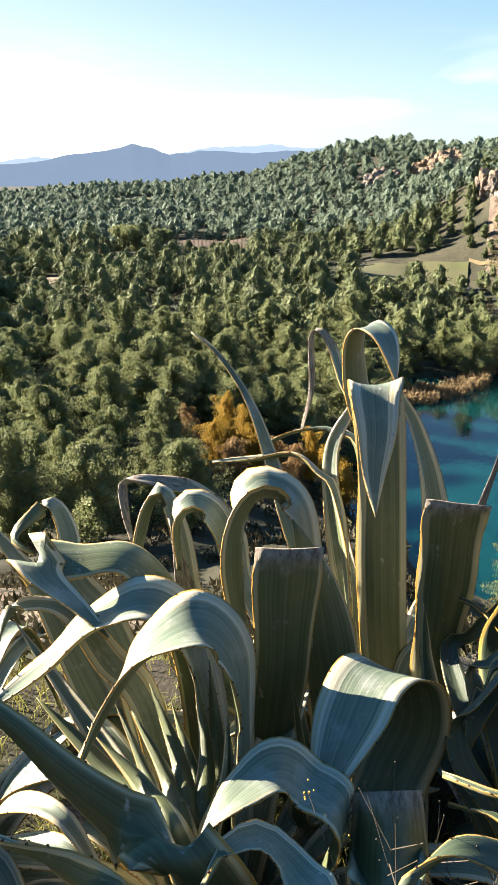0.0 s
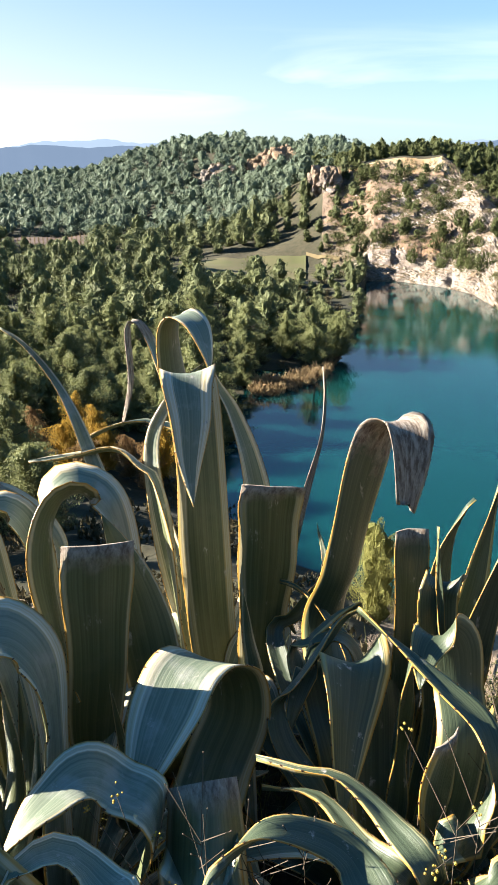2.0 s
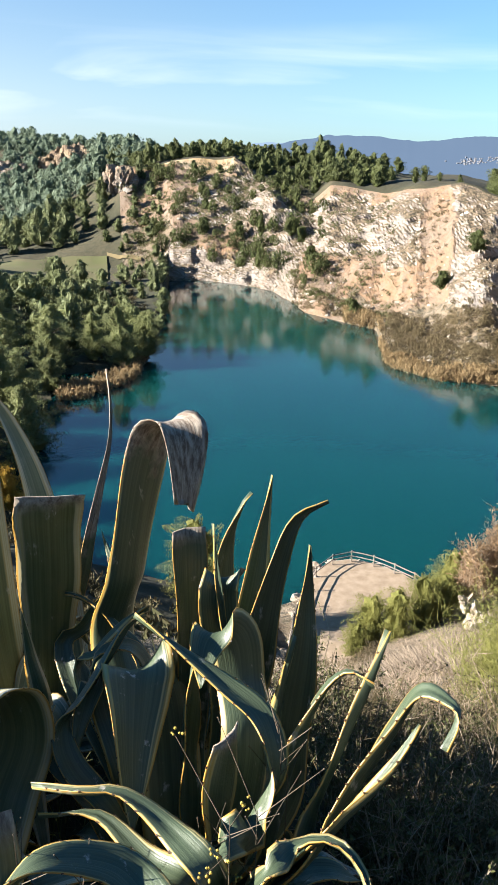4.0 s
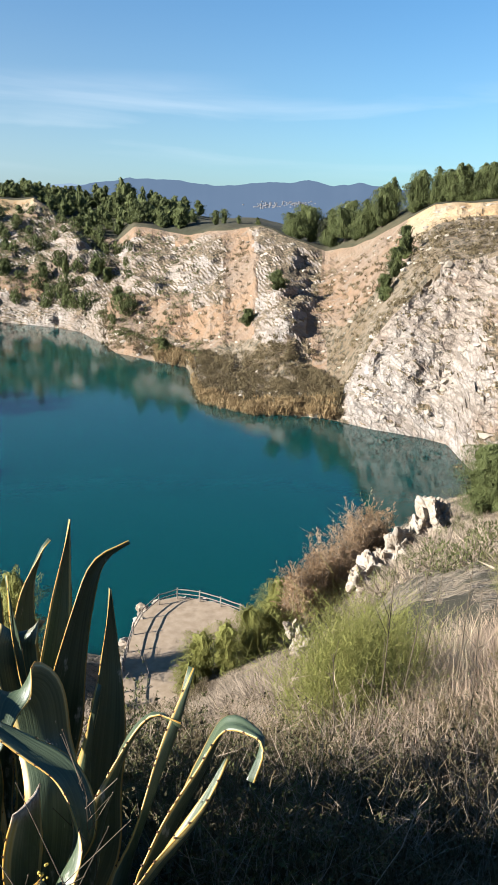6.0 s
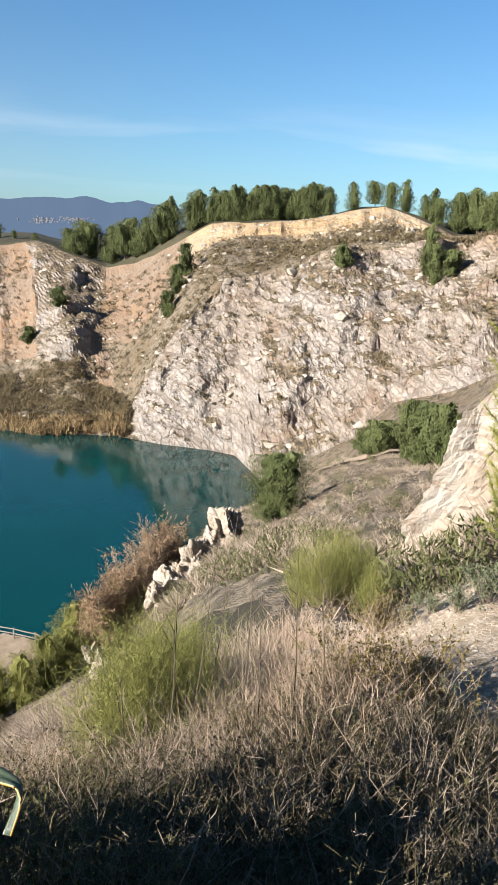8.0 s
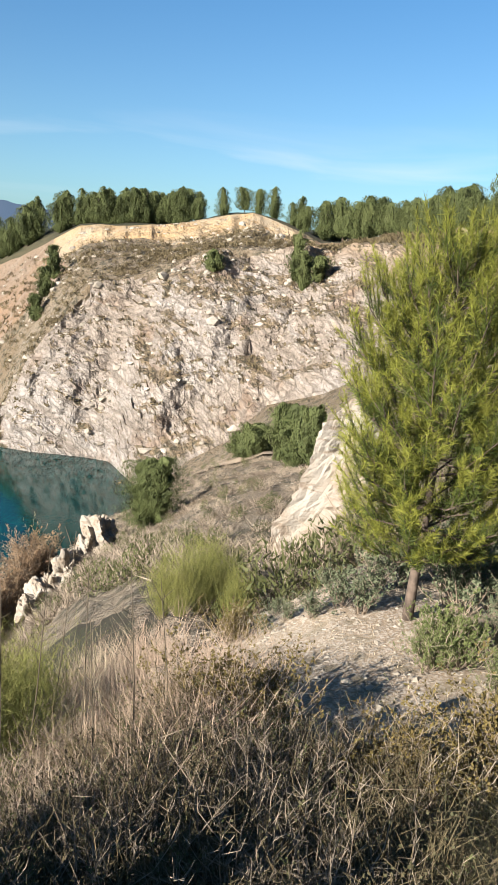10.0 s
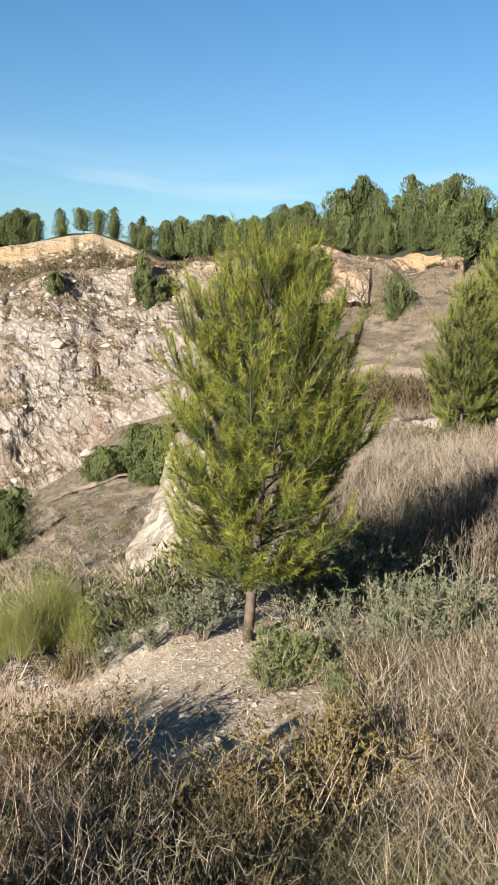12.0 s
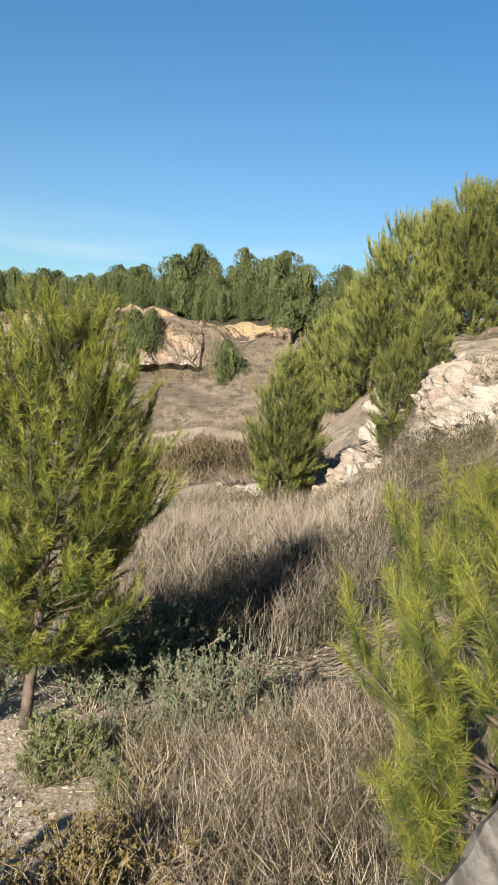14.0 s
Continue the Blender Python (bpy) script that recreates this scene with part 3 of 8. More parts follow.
def build_land():
    az = np.r_[np.arange(-180, -21, 3.0), np.arange(-24, 113, 0.18), np.arange(113, 180.1, 3.0)]
    az[-1] = 180
    v = np.concatenate([k + np.arange(n) / n for k, n in enumerate(ROWS)] + [[len(ROWS)]])
    grid_az, grid_v = np.meshgrid(az, v)
    r, z = land(grid_az, grid_v)
    a = np.radians(grid_az)
    x, y = r * np.sin(a), r * np.cos(a)
    p = np.stack([x.ravel(), y.ravel(), z.ravel()], 1)
    fv, fr, fa = grid_v.ravel(), r.ravel(), grid_az.ravel()
    # rolling relief, small near the viewer
    amp = np.clip(fr * 0.012, 0.03, 2.0)
    amp = np.where((fv > 2) & (fv < 4) & (fa > 20), amp * 0.55, amp)
    amp = np.where((fv > 4.02) & (fv < 4.98), 0.2, amp)
    size = np.clip(fr * 0.08, 0.5, 30)[:, None]
    keep = np.minimum(np.abs(fv - 4), np.abs(fv - 5)).clip(0, 0.15) / 0.15
    p[:, 2] += amp * keep * fbm(p / np.where(size > 12, 25, np.where(size > 3, 7, 1.2)), 3, 5)
    # quarry faces: beds and buttresses pushed in and out towards the lake
    cliff = (fa < 90) & (((fv >= 5) & (fv <= 6) & (fa > 19.8)) | ((fv > 6) & (fv <= 7) & (fa > 16.5)))
    w = np.where(fv < 6, np.minimum(fv - 5, 0.12) / 0.12, np.minimum(7 - fv, 0.1) / 0.1).clip(0, 1) * cliff
    q = p * [1 / 16, 1 / 16, 1 / 26]
    # beds dip to the east; each stands out as a ledge with a sharp lower edge
    tilt = p[:, 2] + 0.34 * np.radians(fa) * 165 + 1.6 * vnoise(p / 22, 3)
    beds = ((tilt / 3.1) % 1) ** 2 + 0.6 * ((tilt / 7.7 + 0.3) % 1)
    blocks = np.abs(vnoise(np.stack([np.radians(fa) * 165 / 3.4, tilt / 3.1 - tilt / 3.1 % 1, fa * 0], 1), 37))
    ja, jv = fa + 0.8 * fbm(p / 25, 3, 41), fv + 0.10 * fbm(p / 20, 3, 43)
    zone = cliff_zone(ja, jv)
    firm = np.array([1.0, 0.45, 0.6, 0.35])[zone]
    out = firm * (3.4 * (np.abs(fbm(q, 4, 11)) - 0.35) + 0.13 * (beds - 0.6) + 0.38 * (blocks - 0.4) + 0.5 * fbm(p / 3.1, 4, 23) + 0.3 * np.abs(fbm(p * [0.7, 0.7, 0.45], 2, 29)))
    flutes = fbm(np.stack([fa * 1.6, fv * 0.8, fa * 0], 1), 3, 31)
    out += np.where(zone == 1, 0.45, np.where(zone == 2, 0.5, 0)) * flutes
    # a buttress stands out of the talus, and a nose of rock above the low cliff
    out += 10 * np.exp(-(((fa - 41.8) / 2.0) ** 2)) * np.clip(1 - np.abs(fv - 6.3) / 0.72, 0, 1) * (fv > 5.3)
    out += 9 * np.exp(-(((fa - 27.2) / 1.4) ** 2)) * np.clip(1 - np.abs(fv - 6.6) / 0.4, 0, 1)
    p[:, 0] -= np.sin(a.ravel()) * out * w * 1.2
    p[:, 1] -= np.cos(a.ravel()) * out * w * 1.2
    p[:, 2] += 0.5 * out * w
    n_v, n_a = r.shape
    i, j = np.meshgrid(np.arange(n_v - 1), np.arange(n_a - 1), indexing="ij")
    quads = np.stack([i * n_a + j, i * n_a + j + 1, (i + 1) * n_a + j + 1, (i + 1) * n_a + j], -1).reshape(-1, 4)[:, ::-1]
    face_v, face_a = fv[quads[:, 0]], fa[quads[:, 0]]
    rock = (face_a < 90) & (((face_v >= 5) & (face_v < 6) & (face_a > 19.8)) | ((face_v >= 6) & (face_v < 7) & (face_a > 16.5)))
    for name, some in (("ground", ~rock), ("quarry_cliff", rock)):
        use = quads[some]
        ids, inv = np.unique(use, return_inverse=True)
        me = mesh_of(name, p[ids], inv.reshape(-1, 4), smooth=name == "ground")
        ob = new(name, me)
        if name == "ground":
            for m in (MAT_SOIL, MAT_SCRUB, MAT_FLOOR, MAT_SHADED_LITTER, MAT_BANK):
                me.materials.append(m)
            k = face_v[some]
            aa = face_a[some]
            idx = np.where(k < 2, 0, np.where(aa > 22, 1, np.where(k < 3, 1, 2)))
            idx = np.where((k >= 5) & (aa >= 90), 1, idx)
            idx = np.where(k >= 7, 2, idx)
            ragged = 6 * fbm(p[quads[some][:, 0]] * 1.5, 3, 51)
            # near-black litter where the near plants would shade the ground
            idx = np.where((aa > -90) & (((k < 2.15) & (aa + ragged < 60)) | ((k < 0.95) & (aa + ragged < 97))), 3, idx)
            # ground out of view is set dark so that it bounces less light
            idx = np.where((k < 4) & ((aa > 111) | (aa < -60)), 2, idx)
            idx = np.where((k >= 3.6) & (k < 4.25) & (aa >= 80) & (aa < 111), 0, idx)
            idx = np.where((k >= 2.9) & (k < 5) & (aa + 0.5 * ragged > 92) & (aa < 111), 4, idx)
            me.polygons.foreach_set("material_index", idx.astype(np.int32))
            tagged(ob, "dry stony ground falling from the viewpoint to lake and valley", "ground", kind="structure")
        else:
            for m in (MAT_ROCK, MAT_TALUS, MAT_OCHRE, MAT_SCRUB):
                me.materials.append(m)
            me.polygons.foreach_set("material_index", zone[quads[some][:, 0]].astype(np.int32))
            tagged(ob, "pale and ochre limestone faces of an old quarry", "cliff", kind="structure")
    global GROUND
    GROUND = BVHTree.FromPolygons(p.tolist(), quads.tolist())
    # the lake lies in the pit as one sheet
    bm = bmesh.new()
    ring = [(sgn * 8 + r0 * math.sin(radians(b)), r0 * math.cos(radians(b))) for sgn, b, r0 in
            [(0, 6, 84), (0, 6, 165), (0, 14, 172), (0, 17.0, 175), (0, 18.0, 330), (0, 26, 312), (0, 30, 262), (0, 33, 245), (0, 45, 190), (0, 56, 165), (0, 61, 140), (0, 50, 76), (0, 30, 66), (0, 12, 74)]]
    bm.faces.new([bm.verts.new((x, y, WATER)) for x, y in ring])
    me = bpy.data.meshes.new("lake")
    bm.to_mesh(me)
    me.materials.append(MAT_WATER)
    lake = new("lake", me)
    tagged(lake, "still teal lake filling the old quarry pit", "lake", kind="structure")



def ground_at(x, y):
    """Height of the finished land under a place."""
    hit = GROUND.ray_cast(Vector((x, y, 400)), Vector((0, 0, -1)))
    return hit[0].z if hit[0] is not None else plan_height(x, y)


def polar(az, r):
    return r * math.sin(radians(az)), r * math.cos(radians(az))


GROUND = None
build_land()

# ---- helpers for things ----
def part(name, me, material, parent, label=""):
    """Links a mesh (or a bmesh) as one part under a thing."""
    if isinstance(me, bmesh.types.BMesh):
        bm, me = me, bpy.data.meshes.new(name)
        bm.to_mesh(me)
        bm.free()
    if material and not me.materials:
        me.materials.append(material)
    ob = new(name, me)
    ob.parent = parent
    if label:
        ob["label"] = label
    return ob


def thing(name, where, label, category, group="", turn=0.0, scale=1.0):
    ob = new(name)
    ob.empty_display_size = 0.2
    ob.matrix_basis = Matrix.LocRotScale(where, Euler((0, 0, turn)), (scale,) * 3)
    return tagged(ob, label, category, group)


def tube(points, radii, sides=6):
    """Vertices and quads of a tapered tube along points."""
    pts = [Vector(p) for p in points]
    verts, faces = [], []
    for i, (p, r) in enumerate(zip(pts, radii)):
        way = (pts[min(i + 1, len(pts) - 1)] - pts[max(i - 1, 0)]).normalized()
        side = way.orthogonal().normalized() if abs(way.z) > 0.95 else way.cross(Vector((0, 0, 1))).normalized()
        up = way.cross(side)
        for k in range(sides):
            a = 2 * math.pi * k / sides
            verts.append(p + (side * math.cos(a) + up * math.sin(a)) * r)
    for i in range(len(pts) - 1):
        for k in range(sides):
            faces.append((i * sides + k, i * sides + (k + 1) % sides, (i + 1) * sides + (k + 1) % sides, (i + 1) * sides + k))
    faces.append(tuple(range(sides))[::-1])
    faces.append(tuple(range((len(pts) - 1) * sides, len(pts) * sides)))
    return verts, faces


def join(pieces):
    """One list of vertices and faces out of several."""
    verts, faces = [], []
    for v, f in pieces:
        off = len(verts)
        verts += list(v)
        faces += [tuple(i + off for i in face) for face in f]
    return verts, faces


def crown_tris(rng, h, w, low, tris, size, lobes=12, cone=0.5, jitter=0.3, slim=0.55, heart=0.86):
    """Triangles of a crown: a tapering body that swells into many uneven boughs, clothed with slim tufts. Returns (3 * n, 3) places."""
    bu, ba, bh = rng.uniform(0.02, 0.98, lobes), rng.uniform(0, 2 * np.pi, lobes), rng.uniform(0.55, 1.0, lobes)
    tall, power, wide = h * (1 - low), 0.30 + 0.26 * cone, 1.35 / lobes**0.5
    peak = (0.3 / (0.3 + power)) ** 0.3 * (power / (0.3 + power)) ** power
    sway = rng.normal(0, 0.10 * w, 2)

    def reach(u, a):
        """Distance of the crown's surface from its axis, and how far out of a crease a place lies."""
        body = w * np.clip(u, 0.003, 1) ** 0.3 * np.clip(1 - u, 0.004, 1) ** power / peak
        gap = np.abs((a[:, None] - ba + np.pi) % (2 * np.pi) - np.pi) * (body / w)[:, None]
        swell = (bh * np.exp(-(gap**2 + ((u[:, None] - bu) * tall / w * 0.8) ** 2) / wide**2)).max(1)
        return body * (0.36 + 0.74 * swell) + 0.07 * w * swell, swell

    def spot(u, a, f):
        r, swell = reach(u, a)
        return np.stack([np.cos(a) * r * f + sway[0] * u * u, np.sin(a) * r * f + sway[1] * u * u, h * low + tall * u * (0.90 + 0.12 * swell)], 1)

    u, a = rng.uniform(0, 1, tris * 2), rng.uniform(0, 2 * np.pi, tris * 2)
    keep = np.argsort(rng.uniform(0.0, 1.0, tris * 2) / (reach(u, a)[0] / w + 0.10))[:tris]
    u, a = u[keep], a[keep]
    c = spot(u, a, 0.62 + 0.56 * rng.uniform(0, 1, tris) ** 0.7)
    d = np.stack([np.cos(a), np.sin(a), 0.15 + 1.1 * u], 1) + rng.normal(scale=0.25, size=(tris, 3))
    d /= np.linalg.norm(d, axis=1)[:, None]
    t = [0, 0, 0.9] - d * d[:, 2:3] * 0.6 + d * 0.5 + rng.normal(scale=jitter * 1.1, size=(tris, 3))
    t /= np.linalg.norm(t, axis=1)[:, None]
    b = np.cross(t, d + rng.normal(scale=jitter, size=(tris, 3)))
    b /= np.linalg.norm(b, axis=1)[:, None] + 1e-9
    s = (size * rng.uniform(0.6, 1.35, tris))[:, None]
    tufts = np.stack([c + t * s * 1.4, c - t * s * 0.6 + b * s * slim, c - t * s * 0.6 - b * s * slim], 1).reshape(-1, 3)
    if not heart:
        return tufts
    # a dense body under the tufts
    nu, na = (18, 24) if tris > 2500 else (12, 16) if tris > 500 else (7, 10)
    gu, ga = np.meshgrid(np.linspace(0.0, 1.0, nu), np.arange(na) * 2 * np.pi / na, indexing="ij")
    p = spot(gu.ravel(), ga.ravel(), 0.86 * heart).reshape(nu, na, 3)
    q = np.roll(p, -1, 1)
    body = np.stack([p[:-1], q[:-1], q[1:], p[:-1], q[1:], p[1:]], 2).reshape(-1, 3)
    return np.concatenate([tufts, body])


def tri_mesh(name, pts, material):
    me = mesh_of(name, pts, np.arange(len(pts)).reshape(-1, 3))
    me.materials.append(material)
    return me


def trunk_mesh(rng, h, r):
    lean = rng.uniform(-0.04, 0.04, 2) * h
    pts = [(lean[0] * f * f, lean[1] * f * f, h * f) for f in (-0.05, 0.1, 0.35, 0.6, 0.9)]
    pieces = [tube(pts, [r * 1.25, r, r * 0.75, r * 0.5, r * 0.12], 6)]
    for k in range(5):
        f = rng.uniform(0.3, 0.75)
        a = rng.uniform(0, 6.28)
        base = Vector((lean[0] * f * f, lean[1] * f * f, h * f))
        tip = base + Vector((math.cos(a), math.sin(a), 0.45)) * h * 0.2
        pieces.append(tube([base, base.lerp(tip, 0.5) + Vector((0, 0, -0.02 * h)), tip], [r * 0.35, r * 0.25, r * 0.06], 4))
    v, f = join(pieces)
    me = mesh_of("trunk", v, f, True)
    me.materials.append(MAT_BARK)
    return me


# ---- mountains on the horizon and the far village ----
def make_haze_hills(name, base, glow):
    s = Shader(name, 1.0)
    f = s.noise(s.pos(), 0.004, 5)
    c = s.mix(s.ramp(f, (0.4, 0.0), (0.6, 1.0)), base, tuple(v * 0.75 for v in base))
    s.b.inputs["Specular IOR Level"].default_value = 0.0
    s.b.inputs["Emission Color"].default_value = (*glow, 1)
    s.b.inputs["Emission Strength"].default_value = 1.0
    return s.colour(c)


def build_ridge(name, r, line, material, label, seed):
    line = np.reshape(line, (-1, 2)).astype(float)
    az = np.arange(line[0, 0], line[-1, 0] + 0.01, 0.15)
    top = 1.6 + r * np.tan(np.radians(np.interp(az, line[:, 0], line[:, 1])))
    top += (r * 0.0011) * fbm(np.stack([az * 1.3, az * 0, az * 0 + seed], 1), 4, seed)
    rows, depth = 14, 700.0
    grid = []
    for k in range(rows + 1):
        f = k / rows
        rr = r - depth * (1 - f)
        z = -75 + (top + 75) * f**1.4
        grid.append(np.stack([rr * np.sin(np.radians(az)), rr * np.cos(np.radians(az)), z], 1))
    back = grid[-1] * [1.06, 1.06, 1]
    back[:, 2] = -75
    grid.append(back)
    p = np.concatenate(grid)
    n = len(az)
    i, j = np.meshgrid(np.arange(rows + 1), np.arange(n - 1), indexing="ij")
    quads = np.stack([i * n + j, (i + 1) * n + j, (i + 1) * n + j + 1, i * n + j + 1], -1).reshape(-1, 4)[:, ::-1]
    me = mesh_of(name, p, quads, True)
    me.materials.append(material)
    tagged(new(name, me), label, "mountains", kind="structure")


# the haze before the ridges is put into their bluish colour and glow
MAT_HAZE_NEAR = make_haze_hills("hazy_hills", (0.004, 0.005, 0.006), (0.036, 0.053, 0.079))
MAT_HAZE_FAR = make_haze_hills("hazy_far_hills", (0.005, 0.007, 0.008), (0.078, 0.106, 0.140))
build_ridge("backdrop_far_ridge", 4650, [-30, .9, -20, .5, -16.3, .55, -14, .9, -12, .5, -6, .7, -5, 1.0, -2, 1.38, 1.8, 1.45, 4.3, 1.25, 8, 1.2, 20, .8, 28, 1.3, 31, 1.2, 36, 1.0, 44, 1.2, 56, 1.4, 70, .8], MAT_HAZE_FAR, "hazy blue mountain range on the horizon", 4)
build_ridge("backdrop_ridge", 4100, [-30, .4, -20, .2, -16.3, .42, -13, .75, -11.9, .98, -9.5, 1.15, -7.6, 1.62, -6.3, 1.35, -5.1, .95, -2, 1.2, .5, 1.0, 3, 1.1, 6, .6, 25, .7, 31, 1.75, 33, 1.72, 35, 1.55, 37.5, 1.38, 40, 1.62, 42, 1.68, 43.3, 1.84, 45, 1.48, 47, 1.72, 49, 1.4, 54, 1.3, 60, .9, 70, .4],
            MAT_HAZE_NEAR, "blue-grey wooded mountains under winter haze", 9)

MAT_WHITEWASH = make_plain("whitewash", (0.12, 0.12, 0.125), (0.08, 0.08, 0.085), 0.2)


def build_village():
    rng = np.random.default_rng(8)
    pieces = []
    for k in range(110):
        az, el = (rng.normal(40.6, 0.55), rng.normal(0.12, 0.1)) if k < 55 else (rng.normal(42.6, 0.55), rng.normal(0.26, 0.12))
        z = 1.6 + 3750 * math.tan(radians(el))
        r = 4100 - 700 * (1 - ((z + 75) / 196) ** (1 / 1.4)) - 6 + rng.uniform(-25, 0)
        x, y = polar(az, r)
        w, d, h = rng.uniform(4, 8), rng.uniform(5, 8), rng.uniform(2.5, 5)
        v = [(x + sx * w / 2, y + sy * d / 2, z + hh) for hh in (0, h) for sx, sy in ((-1, -1), (1, -1), (1, 1), (-1, 1))]
        v += [(x - w / 2, y, z + h * 1.35), (x + w / 2, y, z + h * 1.35)]
        pieces.append((v, [(0, 1, 5, 4), (1, 2, 6, 5), (2, 3, 7, 6), (3, 0, 4, 7), (4, 5, 9, 8), (6, 7, 8, 9), (5, 6, 9), (7, 4, 8)]))
    v, f = join(pieces)
    me = mesh_of("far_village", v, f)
    me.materials.append(MAT_WHITEWASH)
    tagged(new("far_village", me), "white houses of a far village on the hillside", "village", kind="stuff")


build_village()

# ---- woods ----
# distance haze is put into these needles as a blue tint
MAT_PINE_HAZY = make_leaf("hazy_pine_needles", (0.068, 0.094, 0.065), (0.114, 0.146, 0.099), (0.091, 0.120, 0.086))


# dark leaves that carry the shade under and between plants
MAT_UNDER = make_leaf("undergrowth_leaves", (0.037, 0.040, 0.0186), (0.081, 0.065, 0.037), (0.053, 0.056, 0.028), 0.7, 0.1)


def in_lake(az, r):
    near, far = np.interp(az, LINES[4][:, 0], LINES[4][:, 1]), np.interp(az, LINES[5][:, 0], LINES[5][:, 1])
    return 9.5 < az < 59 and near - 1 < r < far + 1.5


def clear_of(az, r):
    """Open ground between the woods: lawn, vineyard, tracks, water, quarry floor."""
    return (in_lake(az, r) or (5.6 < az < 16.5 and 284 < r < 366) or (-6.2 < az < 0.6 and 372 < r < 470)
            or (az < -12.5 and 296 < r < 324) or (-13 < az < -6.5 and 350 < r < 395) or (az > 15.5 and 330 < r < 345)
            or (-12 < az < -4 and 705 < r < 765) or (7.4 < az < 10.6 and 556 < r < 590) or (11.2 < az < 15 and 540 < r < 592) or (15.6 < az < 17.6 and 372 < r < 412) or (az > 11 and 150 < r < 170))


def scatter(rng, az0, az1, r0, r1, step):
    """Jittered places between two bearings and two distances."""
    out = []
    r = r0
    while r < r1:
        a = step / r * 57.3
        for b in np.arange(az0, az1, a):
            out.append((b + rng.uniform(-0.8, 0.8) * a, r + rng.uniform(-0.8, 0.8) * step))
        r += step
    return out


def spaced(rng, az0, az1, r0, r1, radius, tries, gap=0.85, thin=True):
    """Places with a crown radius each, so that crowns touch but hardly overlap. radius: smallest and largest."""
    cells, out = {}, []
    side = radius[1] * 2
    for _ in range(tries):
        b, r = rng.uniform(az0, az1), math.sqrt(rng.uniform(r0 * r0, r1 * r1))
        w = radius[0] + (radius[1] - radius[0]) * rng.uniform() ** 1.3
        if clear_of(b, r):
            continue
        x, y = polar(b, r)
        if thin and vnoise(np.array([[x / 19, y / 19, 0.5]]), 61)[0] < -0.30:
            continue
        i, j = int(x // side), int(y // side)
        near_by = [q for di in (-1, 0, 1) for dj in (-1, 0, 1) for q in cells.get((i + di, j + dj), ())]
        if any((q[0] - x) ** 2 + (q[1] - y) ** 2 < (gap * (q[2] + w)) ** 2 for q in near_by):
            continue
        cells.setdefault((i, j), []).append((x, y, w))
        out.append((b, r, w))
    return out


